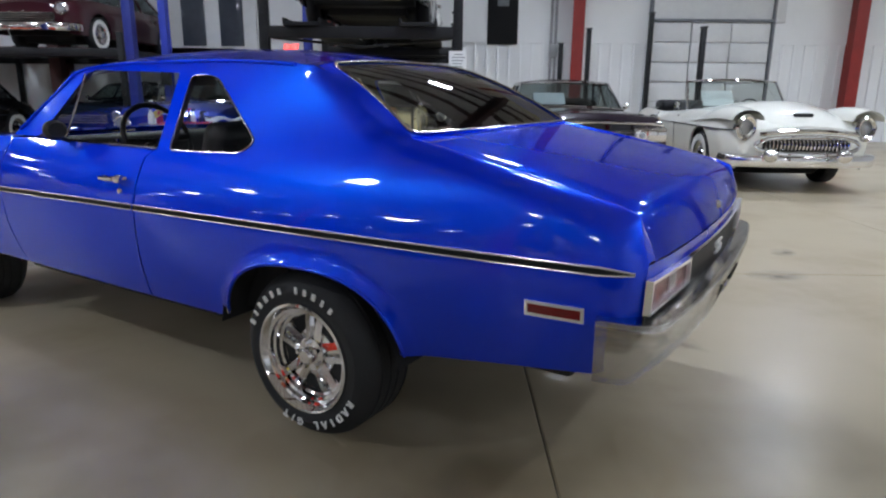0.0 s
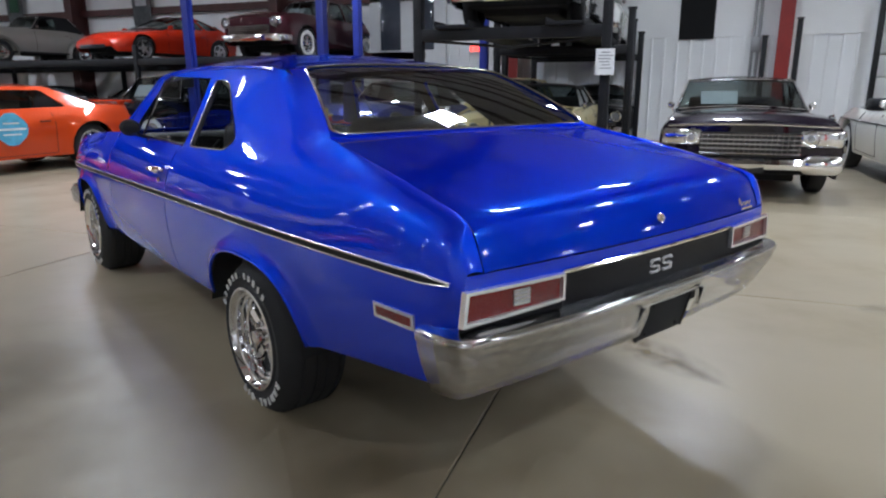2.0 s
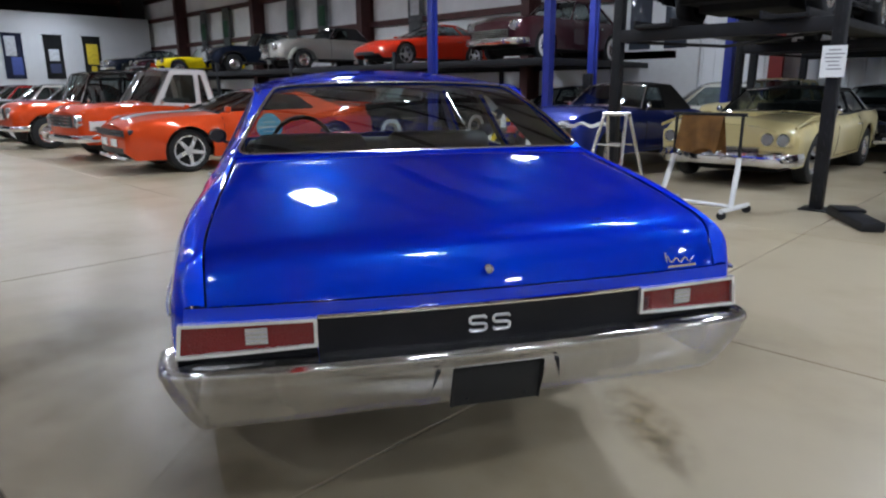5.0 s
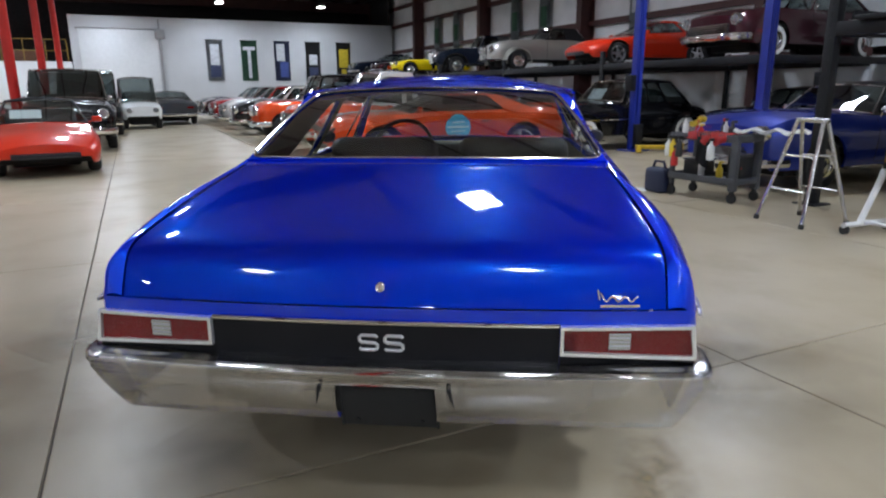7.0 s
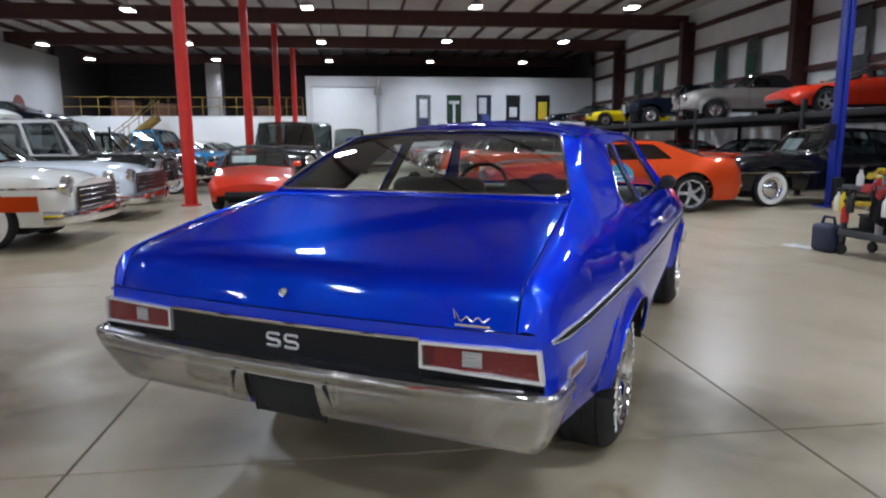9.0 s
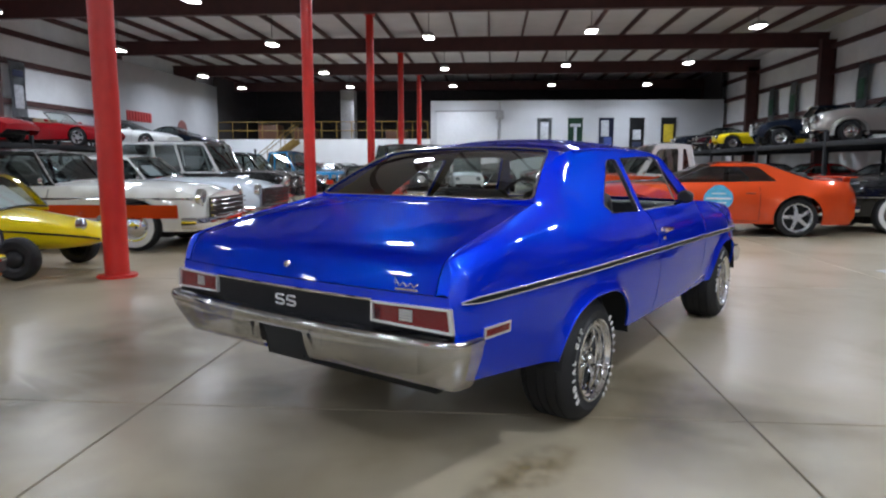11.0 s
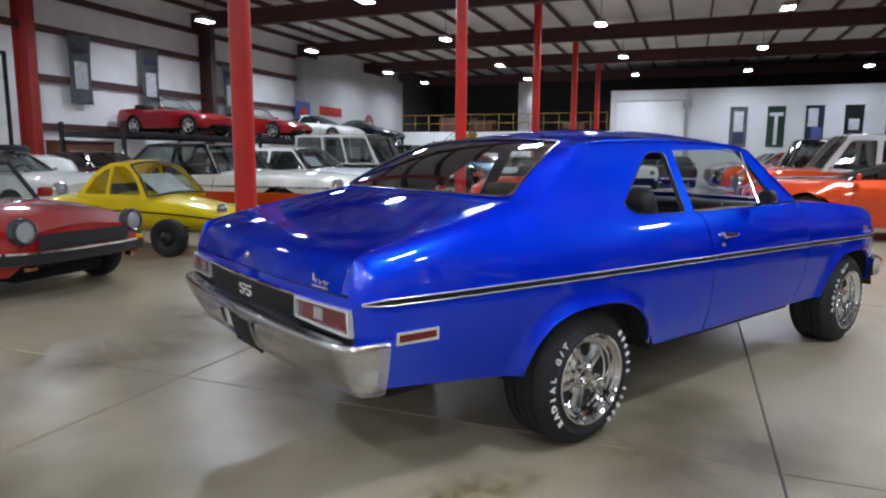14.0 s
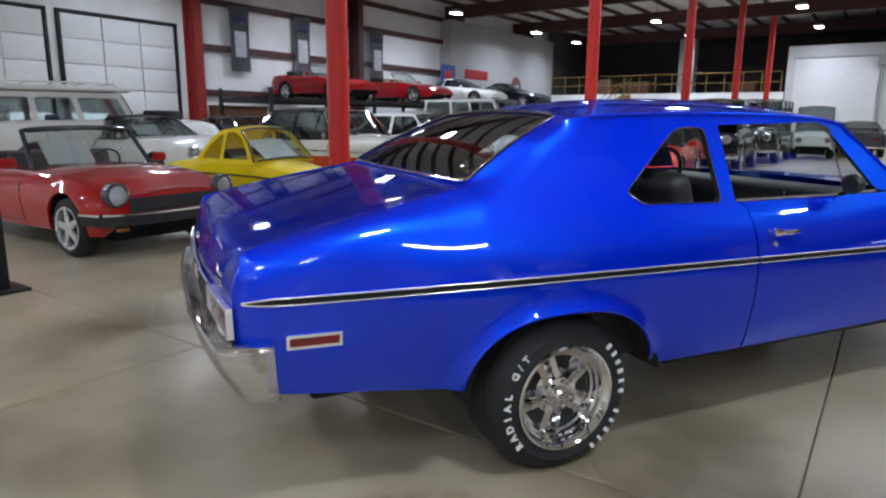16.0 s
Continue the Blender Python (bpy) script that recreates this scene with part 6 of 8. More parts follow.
sheet(bm, [[(x, k * 0.62 * (1 - 0.25 * max(0, (x - 4.4) / 0.75)), spl([(2.98, 1.0), (3.6, 1.1), (4.3, 1.12), (4.8, 1.05), (5.1, 0.93), (5.22, 0.8)])(x) + 0.05 - 0.1 * abs(k) ** 2.5) for k in (-1, -0.85, -0.6, -0.3, 0, 0.3, 0.6, 0.85, 1)] for x in span(2.98, 5.22, 0.12)])
part("bonnet", bm, IVORY, buick, "high rounded bonnet", sharp=60)
for s in (1, -1):
    bm = B()
    sheet(bm, [[(5.24 - 1.7 * u, s * (0.76 + 0.2 * math.cos(a)), 0.84 + 0.1 * math.sin(math.pi * min(1, 0.35 + u * 0.75)) + 0.17 * math.sin(a) * math.sin(math.pi * min(1, 0.3 + 0.7 * u))) for a in [math.pi * j / 10 for j in range(11)]] for u in [i / 10 for i in range(11)]])
    part("fender_crown", bm, IVORY, buick, sharp=60)
    bm = B()
    lathe(bm, [(0.1, -0.06), (0.1, 0.0), (0.085, 0.05), (0.04, 0.09), (0, 0.1)], 20, Matrix.Translation((5.33, s * 0.47, 0.5)) @ Matrix.Rotation(radians(90), 4, "Y"))
    part("bumper_bullet", bm, CHROME, buick, "round chrome bumper guard")
    bm = B()
    lathe(bm, [(0.14, -0.05), (0.15, 0.0), (0.12, 0.03), (0.1, 0.02)], 24, Matrix.Translation((5.2, s * 0.76, 0.84)) @ Matrix.Rotation(radians(90), 4, "Y") @ Matrix.Diagonal((1.15, 0.9, 1, 1)))
    part("lamp_bezel", bm, CHROME, buick)
mouth = [(0.66 * math.copysign(abs(math.cos(a)) ** 0.7, math.cos(a)), 0.62 + 0.115 * math.sin(a)) for a in [k * math.tau / 36 for k in range(36)]]
rod(buick, "grille_surround", [(5.27 + 0.06 * (1 - (y / 0.7) ** 2), y, z) for y, z in mouth], 0.026, CHROME, closed=True)
rod(buick, "grille_brow", [(5.27 + 0.07 * (1 - (y / 0.7) ** 2), y, 0.76 + 0.045 * (1 - (y / 0.62) ** 2)) for y in span(-0.62, 0.62, 0.1)], 0.03, CHROME)
bm = B()
box(bm, (5.08, 0, 1.0), (0.08, 0.24, 0.05), 0.02, seg=3)
part("bonnet_emblem", bm, BLACK_TRIM, buick)

tbird = make_car("cream_hardtop", "cream yellow nineteen-sixties hardtop with dark roof under a lift", at(-0.97, 11.45, -90, 4.2), 5.1, 0.98, 1.2, 4.2, 0.34, 0.28, [(0, 0.8), (0.2, 0.95), (1.2, 0.95), (2.2, 0.92), (3.2, 0.93), (4.4, 0.91), (4.95, 0.87), (5.1, 0.8)], CREAM,
         dict(rb=0.95, rt=1.45, ft=2.6, fb=3.2, h=1.34, wr=0.66), roof_m=BLACK_CLOTH, lights=(), grille=(0.5, 0.42, 0.56, 5, False), bumper=(0.4, 0.2), nose_round=0.14)
for s in (1, -1):
    bm = B()
    box(bm, (5.08, s * 0.69, 0.67), (0.12, 0.46, 0.2), 0.06, seg=3)
    part("lamp_housing", bm, CREAM, tbird)
    for y in (0.59, 0.79):
        bm = B()
        lm = Matrix.Translation((5.13, s * y, 0.67)) @ Matrix.Rotation(radians(90), 4, "Y")
        lathe(bm, [(0.085, -0.03), (0.088, 0.012), (0.078, 0.022), (0.07, 0.012)], 20, lm)
        ring = part("headlamp", bm, CHROME, tbird)
        bm = B()
        lathe(bm, [(0.07, 0.012), (0.04, 0.02), (0, 0.023)], 18, lm)
        part("lens", bm, HEAD_LENS, ring)
    rod(tbird, "fender_blade", [(5.12, s * 0.93, 0.83), (4.4, s * 0.92, 0.945), (3.4, s * 0.92, 0.955)], 0.022, CREAM)
    bm = B()
    box(bm, (5.1, s * 0.66, 0.4), (0.2, 0.4, 0.24), 0.08, seg=3)
    part("bumper_pod", bm, CHROME, tbird)
bm = B()
box(bm, (4.1, 0, 0.985), (1.1, 0.5, 0.06), 0.03, seg=3)
part("bonnet_scoop", bm, CREAM, tbird)
make_car("black_coupe", "black coupe standing in shade behind the cream hardtop", at(-0.35, 16.0, -90, 3.85), 4.82, 0.92, 1.0, 3.85, 0.34, 0.28, MUSCLE, BLACK, COUPE_CAB, lights=((0.66, 0.7, 0.09),), grille=(0.5, 0.54, 0.7, 4, False))
make_car("cream_sedan", "cream small rounded sedan near the back wall", at(-2.2, 14.8, -90, 3.4), 4.2, 0.82, 0.85, 3.4, 0.34, 0.3, [(a * 4.2 / 5.05, b) for a, b in ROUND50], CREAM, dict(rb=0.6, rt=1.1, ft=2.1, fb=2.5, h=1.5, wr=0.56), lights=((0.58, 0.78, 0.1),), grille=(0.3, 0.5, 0.7, 4, False), bumper=(0.42, 0.12), sign=True)
make_car("ivory_sedan", "ivory sedan with a dark windscreen standing behind the hardtop", at(-4.5, 15.1, 205, 3.2), 3.9, 0.82, 0.75, 3.2, 0.32, 0.28, [(0, 0.8), (0.2, 0.92), (1.2, 0.95), (2.4, 0.95), (3.3, 0.9), (3.75, 0.84), (3.9, 0.72)], IVORY,
         dict(rb=0.7, rt=1.15, ft=2.05, fb=2.55, h=1.42, wr=0.58, posts=(1.5,)), lights=((0.6, 0.68, 0.09),), grille=(0.42, 0.5, 0.64, 4, False), sign=True)
make_car("blue_roadster", "royal blue vintage convertible with black soft top under repair", at(-3.55, 10.5, -93, 3.6), 4.6, 0.88, 1.0, 3.6, 0.35, 0.3, [(a * 4.6 / 5.05, b * 0.97) for a, b in ROUND50], ROYAL, dict(rb=0.9, rt=1.35, ft=2.2, fb=2.65, h=1.42, wr=0.58, blind=True), roof_m=BLACK_CLOTH, lights=((0.62, 0.76, 0.1),), grille=(0.42, 0.46, 0.6, 5, False), bumper=(0.4, 0.12))
make_car("dark_blue_sedan", "dark blue sedan behind the tool cart", at(-6.9, 14.2, -90, 3.9), 4.8, 0.92, 1.0, 3.9, 0.34, 0.3, MUSCLE, NAVY, COUPE_CAB, lights=((0.66, 0.7, 0.09),), grille=(0.5, 0.56, 0.74, 4, False))

# in the aisle
make_car("red_sports_car", "red wedge-shaped sports car with dark soft top in the aisle", at(-10.25, 0.45, 6, 3.35), 4.25, 0.86, 1.0, 3.35, 0.31, 0.22, WEDGE, RED2, dict(rb=0.95, rt=1.3, ft=1.95, fb=2.75, h=1.25, wr=0.56, posts=(1.5,)), style="alloy", roof_m=BLACK_CLOTH, lights=(), grille=(0.5, 0.32, 0.42, 2, False), bumper=None, glass_m=CAR_GLASS, bar_m=BLACK_TRIM, sign=True, nose_round=0.5)
make_car("black_van", "black full-size utility wagon parked in the aisle", at(-15.4, 0.5, 3, 4.0), 5.2, 1.0, 1.1, 4.0, 0.4, 0.36, [(0, 1.1), (0.1, 1.15), (1.5, 1.18), (2.8, 1.18), (3.6, 1.18), (4.6, 1.12), (5.1, 1.05), (5.2, 0.9)], BLACK, dict(rb=0.05, rt=0.2, ft=2.9, fb=3.6, h=1.95, wr=0.78, posts=(1.2, 2.2)), style="alloy", lights=((0.72, 0.9, 0.09),), grille=(0.5, 0.72, 0.98, 4, False), bumper=(0.5, 0.16), glass_m=TINTED)
make_car("black_wagon", "black tall van standing behind the wagon", at(-21.0, 0.6, 0, 4.0), 5.0, 1.0, 1.1, 4.0, 0.4, 0.36, TRUCK, BLACK, dict(rb=0.05, rt=0.15, ft=2.9, fb=3.4, h=2.1, wr=0.8, posts=(1.2, 2.2)), lights=((0.72, 0.85, 0.1),), grille=(0.5, 0.7, 0.95, 4, False), glass_m=TINTED)
make_car("grey_coupe", "dark grey muscle coupe parked crosswise in the aisle", at(-30.5, 3.4, 182, 3.85), 4.82, 0.94, 1.0, 3.85, 0.34, 0.28, MUSCLE, GREY, COUPE_CAB, lights=((0.68, 0.68, 0.09),), grille=(0.5, 0.56, 0.72, 4, False), taillights=((0.6, 0.72, 0.3, 0.1),))
make_car("pale_grey_coupe", "pale grey coupe beside the end wall", at(-33.5, 2.0, 185, 3.85), 4.82, 0.94, 1.0, 3.85, 0.34, 0.28, MUSCLE, SILVER, COUPE_CAB, lights=((0.68, 0.68, 0.09),), grille=(0.5, 0.56, 0.72, 4, False))
make_car("white_utility_vehicle", "white open utility buggy with roll frame", at(-24.8, 2.2, 5, 2.2), 2.9, 0.72, 0.6, 2.2, 0.34, 0.36, [(0, 0.85), (0.8, 0.9), (1.5, 0.8), (2.2, 0.95), (2.9, 0.8)], WHITE, dict(rb=0.6, rt=0.8, ft=1.6, fb=2.0, h=1.9, wr=0.6, posts=(1.2,)), roof_m=BLACK, lights=((0.45, 0.7, 0.08),), bumper=None)

# the cars south of the posts, noses to the aisle
DARK_BRIGHT = mat("dark_bright_trim", (0.09, 0.09, 0.1), rough=0.2, metal=0.6)
roadster = make_car("red_roadster", "red classic roadster with round headlamps and black bumper", at(-0.64, -1.75, 92, 3.37), 3.97, 0.81, 1.0, 3.37, 0.29, 0.24, ROADSTER, RED, open_ws=dict(back=1.4, fb=2.6, ft=2.28, h=1.2, edge=0.028, fold=True), style="alloy", lights=((0.6, 0.635, 0.09),), grille=(0.5, 0.47, 0.6, 0, False), bumper=None, sign=True, bar_m=DARK_BRIGHT, ww=0.18)
for nm, mt, hh, dd in (("bumper", BLACK_TRIM, 0.12, 0.05), ("bumper_blade", CHROME, 0.025, 0.062)):
    bm = B()
    fp = [(3.7, 0.78), (3.9, 0.74), (4.02, 0.6), (4.07, 0.3), (4.08, 0), (4.07, -0.3), (4.02, -0.6), (3.9, -0.74), (3.7, -0.78)]
    sweep(bm, [(x, y, 0.4 + (0.055 if nm == "bumper_blade" else 0)) for x, y in fp[::-1]], [(-0.02, -hh / 2), (dd, -hh * 0.4), (dd, hh * 0.4), (-0.02, hh / 2)])
    part(nm, bm, mt, roadster)
for s in (1, -1):
    bm = B()
    box(bm, (3.99, s * 0.58, 0.31), (0.04, 0.12, 0.04), 0.012)
    part("turn_lamp", bm, AMBER_LENS, roadster)
bubble_car(pose(-3.3, -2.1, 0, 0, 0, 97) @ Matrix.Diagonal((0.87, 0.87, 0.87, 1)) @ Matrix.Translation((-2.75, 0, 0)))
make_car("white_orange_hardtop", "white and orange nineteen-fifties hardtop with black roof and chrome front", at(-6.05, -2.1, 92, 4.35), 5.4, 0.98, 1.2, 4.35, 0.37, 0.3, FIN50, IVORY, dict(rb=0.95, rt=1.4, ft=2.7, fb=3.1, h=1.5, wr=0.64), roof_m=BLACK, style="whitewall", lights=((0.76, 0.8, 0.11),), grille=(0.74, 0.5, 0.8, 4, False), bumper=(0.42, 0.2), band=(0.5, 0.7, 0.7, 5.05, ORANGE), trim=(0.79, CHROME, 0.015))
make_car("pale_blue_sedan", "white and pale blue finned sedan with wide chrome grille", at(-9.1, -2.3, 90, 4.35), 5.4, 0.98, 1.2, 4.35, 0.36, 0.3, FIN50, PALE, dict(rb=0.95, rt=1.4, ft=2.6, fb=3.1, h=1.46, wr=0.64), roof_m=WHITE, style="whitewall", lights=((0.78, 0.8, 0.09),), grille=(0.84, 0.5, 0.84, 5, False), bumper=(0.4, 0.18), sign=True)
make_car("black_wagon", "black off-road wagon with white hard top", at(-12.3, -2.7, 90, 3.5), 4.4, 0.92, 0.9, 3.5, 0.38, 0.42, [(a * 4.4 / 4.2, b + 0.04) for a, b in BOXY], BLACK, dict(rb=0.08, rt=0.15, ft=2.35, fb=2.75, h=1.86, wr=0.76, posts=(1.1, 1.8)), roof_m=WHITE, lights=((0.66, 0.88, 0.1),), grille=(0.5, 0.72, 0.95, 5, False), bumper=(0.52, 0.14), trim=(0.75, WHITE, 0.05))
make_car("black_sedan", "black vintage sedan with chrome lamps", at(-15.2, -2.4, 92, 3.7), 4.5, 0.8, 0.95, 3.7, 0.38, 0.36, OLD40, BLACK, dict(rb=0.6, rt=1.0, ft=2.2, fb=2.6, h=1.62, wr=0.58), style="whitewall", lights=((0.55, 0.85, 0.12),), grille=(0.3, 0.5, 0.9, 8, True), bumper=(0.46, 0.1))
make_car("sky_blue_pickup", "sky blue vintage pickup beside the red post", at(-18.4, -2.6, 80, 3.95), 4.85, 0.94, 0.95, 3.95, 0.38, 0.4, TRUCK, SKY, dict(rb=2.0, rt=2.15, ft=2.85, fb=3.25, h=1.75, wr=0.68, posts=(2.4,)), lights=((0.7, 0.85, 0.1),), grille=(0.5, 0.6, 0.86, 5, False), bumper=(0.46, 0.12))
make_car("red_coupe", "small red coupe beyond the pickup", at(-21.6, -2.4, 92, 3.8), 4.7, 0.9, 1.0, 3.8, 0.34, 0.28, [(a * 4.7 / 4.82, b) for a, b in MUSCLE], RED, COUPE_CAB, lights=((0.66, 0.7, 0.09),), grille=(0.5, 0.54, 0.7, 4, False))
make_car("white_sedan", "white sedan far along the row", at(-24.8, -2.4, 90, 3.85), 4.82, 0.92, 1.0, 3.85, 0.34, 0.28, MUSCLE, WHITE, COUPE_CAB, lights=((0.66, 0.7, 0.09),), grille=(0.5, 0.54, 0.7, 4, False))
make_car("red_hardtop", "red hardtop with white roof far along the row", at(-28.0, -2.4, 90, 3.85), 4.82, 0.92, 1.0, 3.85, 0.34, 0.28, MUSCLE, RED, COUPE_CAB, roof_m=WHITE, lights=((0.66, 0.7, 0.09),), grille=(0.5, 0.54, 0.7, 4, False))
# second row to the south
off_roader = make_car("white_off_roader", "white boxy off-road wagon with roof rack", at(-5.4, -8.6, 162, 3.5), 4.4, 0.88, 0.9, 3.5, 0.4, 0.45, [(a * 4.4 / 4.2, b + 0.16) for a, b in BOXY], WHITE, dict(rb=0.08, rt=0.12, ft=2.4, fb=2.7, h=1.8, wr=0.76, posts=(0.9, 1.7), g=0.1), lights=((0.5, 0.88, 0.1),), grille=(0.35, 0.7, 0.95, 5, False), bumper=(0.52, 0.14))
bm = B()
box(bm, (1.28, 0, 1.87), (2.6, 1.62, 0.09), 0.04, seg=3)
part("roof_cap", bm, WHITE, off_roader, "white overhanging roof cap")
for s in (1, -1):
    rod(off_roader, "rack_rail", [(0.1, s * 0.72, 1.9), (0.14, s * 0.72, 1.99), (2.3, s * 0.72, 1.99), (2.36, s * 0.72, 1.9)], 0.018, WHITE)
for x in (0.3, 0.8, 1.3, 1.8, 2.25):
    rod(off_roader, "rack_bar", [(x, -0.72, 1.985), (x, 0.72, 1.985)], 0.014, WHITE, 6)
bm = B()
lathe(bm, [(0.2, -0.09), (0.34, -0.1), (0.38, -0.06), (0.38, 0.06), (0.34, 0.1), (0.2, 0.09)], 28, Matrix.Translation((3.35, 0, 1.38)), close=True)
part("spare_tyre", bm, RUBBER, off_roader, "black spare tyre lying on the bonnet")
make_car("white_roadster", "white two-seat roadster with red cove and dark top", at(-4.3, -6.0, 88, 3.6), 4.4, 0.9, 1.0, 3.6, 0.34, 0.28, [(a * 4.4 / 5.05, b * 0.9) for a, b in ROUND50], WHITE, dict(rb=0.9, rt=1.3, ft=2.0, fb=2.5, h=1.34, wr=0.54), roof_m=BLACK_CLOTH, lights=((0.6, 0.74, 0.09),), grille=(0.4, 0.44, 0.58, 9, True), bumper=(0.38, 0.12), sign=True)
make_car("red_sedan", "dark red sedan in the second row", at(-8.6, -8.6, 90, 3.85), 4.82, 0.92, 1.0, 3.85, 0.34, 0.28, MUSCLE, PLUM, COUPE_CAB, lights=((0.66, 0.7, 0.09),), grille=(0.5, 0.54, 0.7, 4, False))
make_car("white_sedan", "white sedan with pale roof in the second row", at(-14.0, -8.8, 90, 3.85), 4.82, 0.92, 1.0, 3.85, 0.34, 0.28, MUSCLE, WHITE, dict(COUPE_CAB, h=1.45), lights=((0.66, 0.7, 0.09),), grille=(0.5, 0.54, 0.7, 4, False))
make_car("navy_sedan", "navy sedan in the second row", at(-18.5, -8.8, 90, 3.85), 4.82, 0.92, 1.0, 3.85, 0.34, 0.28, MUSCLE, NAVY, COUPE_CAB, lights=((0.66, 0.7, 0.09),), grille=(0.5, 0.54, 0.7, 4, False))

# on the lifts and racks
RACK_N, RACK_S, LIFT_Z = 2.03, 1.98, 2.16
make_car("plum_sedan", "dark plum nineteen-fifties coupe on the storage rack", at(-8.1, 14.9, -93, 4.05, RACK_N), 5.05, 0.95, 1.1, 4.05, 0.36, 0.3, ROUND50, PLUM, dict(rb=0.9, rt=1.5, ft=2.5, fb=3.0, h=1.55, wr=0.6), style="whitewall", lights=((0.72, 0.8, 0.1),), grille=(0.6, 0.5, 0.72, 5, False), bumper=(0.44, 0.16), sign=True)
make_car("red_coupe", "red sports coupe with pop-up lamps on the storage rack", at(-12.9, 14.7, -97, 3.7, RACK_N), 4.55, 0.9, 1.0, 3.7, 0.32, 0.22, [(a * 4.55 / 4.25, b + 0.02) for a, b in WEDGE], RED2, dict(rb=0.7, rt=1.5, ft=2.1, fb=2.95, h=1.27, wr=0.54, posts=(1.4,)), style="alloy", lights=(), grille=(0.5, 0.3, 0.4, 2, False), bumper=None, bar_m=BLACK_TRIM, nose_round=0.5)
make_car("silver_cabriolet", "silver beige vintage cabriolet with dark soft top on the rack", at(-18.3, 14.7, -97, 3.6, RACK_N), 4.5, 0.78, 0.95, 3.6, 0.35, 0.34, OLD40, SILVER, dict(rb=0.7, rt=1.15, ft=2.1, fb=2.45, h=1.5, wr=0.56, blind=True), roof_m=BLACK_CLOTH, style="steel", lights=((0.5, 0.75, 0.1),), grille=(0.22, 0.4, 0.85, 7, True), bumper=(0.4, 0.08), fenders=(SILVER, 0.2, 0.42))
make_car("navy_hot_rod", "dark navy hot rod with chrome front on the rack", at(-23.2, 14.7, -97, 3.4, RACK_N), 4.2, 0.66, 0.85, 3.4, 0.36, 0.38, [(a * 4.2 / 4.5, b) for a, b in OLD40], NAVY, dict(rb=0.5, rt=0.9, ft=2.0, fb=2.3, h=1.6, wr=0.54), style="steel", lights=((0.42, 0.85, 0.1),), grille=(0.22, 0.45, 0.95, 7, True), bumper=None, fenders=(BLACK, 0.22, 0.44))
make_car("yellow_roadster", "yellow hot rod roadster on the rack", at(-28.2, 14.7, -97, 3.2, RACK_N), 3.9, 0.72, 0.9, 3.2, 0.34, 0.3, ROADSTER, YELLOW, open_ws=dict(back=1.1, fb=2.25, ft=1.95, h=1.2), style="steel", lights=((0.5, 0.62, 0.09),), bumper=None)
make_car("plum_roadster", "purple and orange roadster on the rack", at(-31.2, 14.7, -97, 3.2, RACK_N), 3.9, 0.78, 0.9, 3.2, 0.34, 0.3, ROADSTER, PLUM, open_ws=dict(back=1.1, fb=2.25, ft=1.95, h=1.3), style="steel", lights=((0.5, 0.62, 0.09),), bumper=(0.4, 0.1), band=(0.4, 0.6, 0.5, 3.3, ORANGE))
make_car("dark_coupe", "dark coupe at the far end of the rack", at(-34.4, 14.7, -97, 3.85, RACK_N), 4.82, 0.92, 1.0, 3.85, 0.34, 0.28, MUSCLE, NAVY, COUPE_CAB, lights=((0.66, 0.7, 0.09),))
make_car("black_sedan", "black sedan raised on the four-post lift", at(-0.7, 10.35, -90, 3.9, LIFT_Z), 4.9, 0.94, 1.0, 3.9, 0.34, 0.26, [(a * 4.9 / 4.82, b) for a, b in MUSCLE], BLACK, COUPE_CAB, lights=((0.7, 0.64, 0.09),), grille=(0.55, 0.46, 0.62, 3, False), bumper=(0.36, 0.14))
make_car("white_coupe", "white coupe raised on the rear lift", at(-0.62, 15.4, -90, 3.85, LIFT_Z), 4.5, 0.9, 1.0, 3.7, 0.34, 0.28, [(a * 4.5 / 4.82, b) for a, b in MUSCLE], WHITE, dict(rb=0.9, rt=1.4, ft=2.4, fb=3.0, h=1.36, wr=0.58), lights=((0.66, 0.7, 0.1),), grille=(0.5, 0.5, 0.66, 3, False))
for nm, lab, x, pm, ws in (("red_convertible", "red open convertible on the storage rack", -14.65, CRIMSON, True), ("red_convertible", "red open convertible with gold seats on the rack", -19.4, CRIMSON, True), ("white_coupe", "white wedge coupe on the storage rack", -24.1, WHITE, False), ("navy_coupe", "dark blue car at the rack's end", -28.9, NAVY, False)):
    make_car(nm, lab, at(x, -11.8, 88, 3.5, RACK_S), 4.4, 0.88, 1.0, 3.5, 0.32, 0.24, [(a * 4.4 / 4.25, b) for a, b in WEDGE], pm, None if ws else dict(rb=0.9, rt=1.5, ft=2.0, fb=2.9, h=1.27, wr=0.54, posts=(1.5,)),
             open_ws=dict(back=1.1, fb=2.5, ft=2.1, h=1.22, fold=True) if ws else None, style="alloy", lights=(), bumper=None, bar_m=BLACK_TRIM, seats=SEAT_TAN if "gold" in lab else SEAT_DARK, nose_round=0.5)


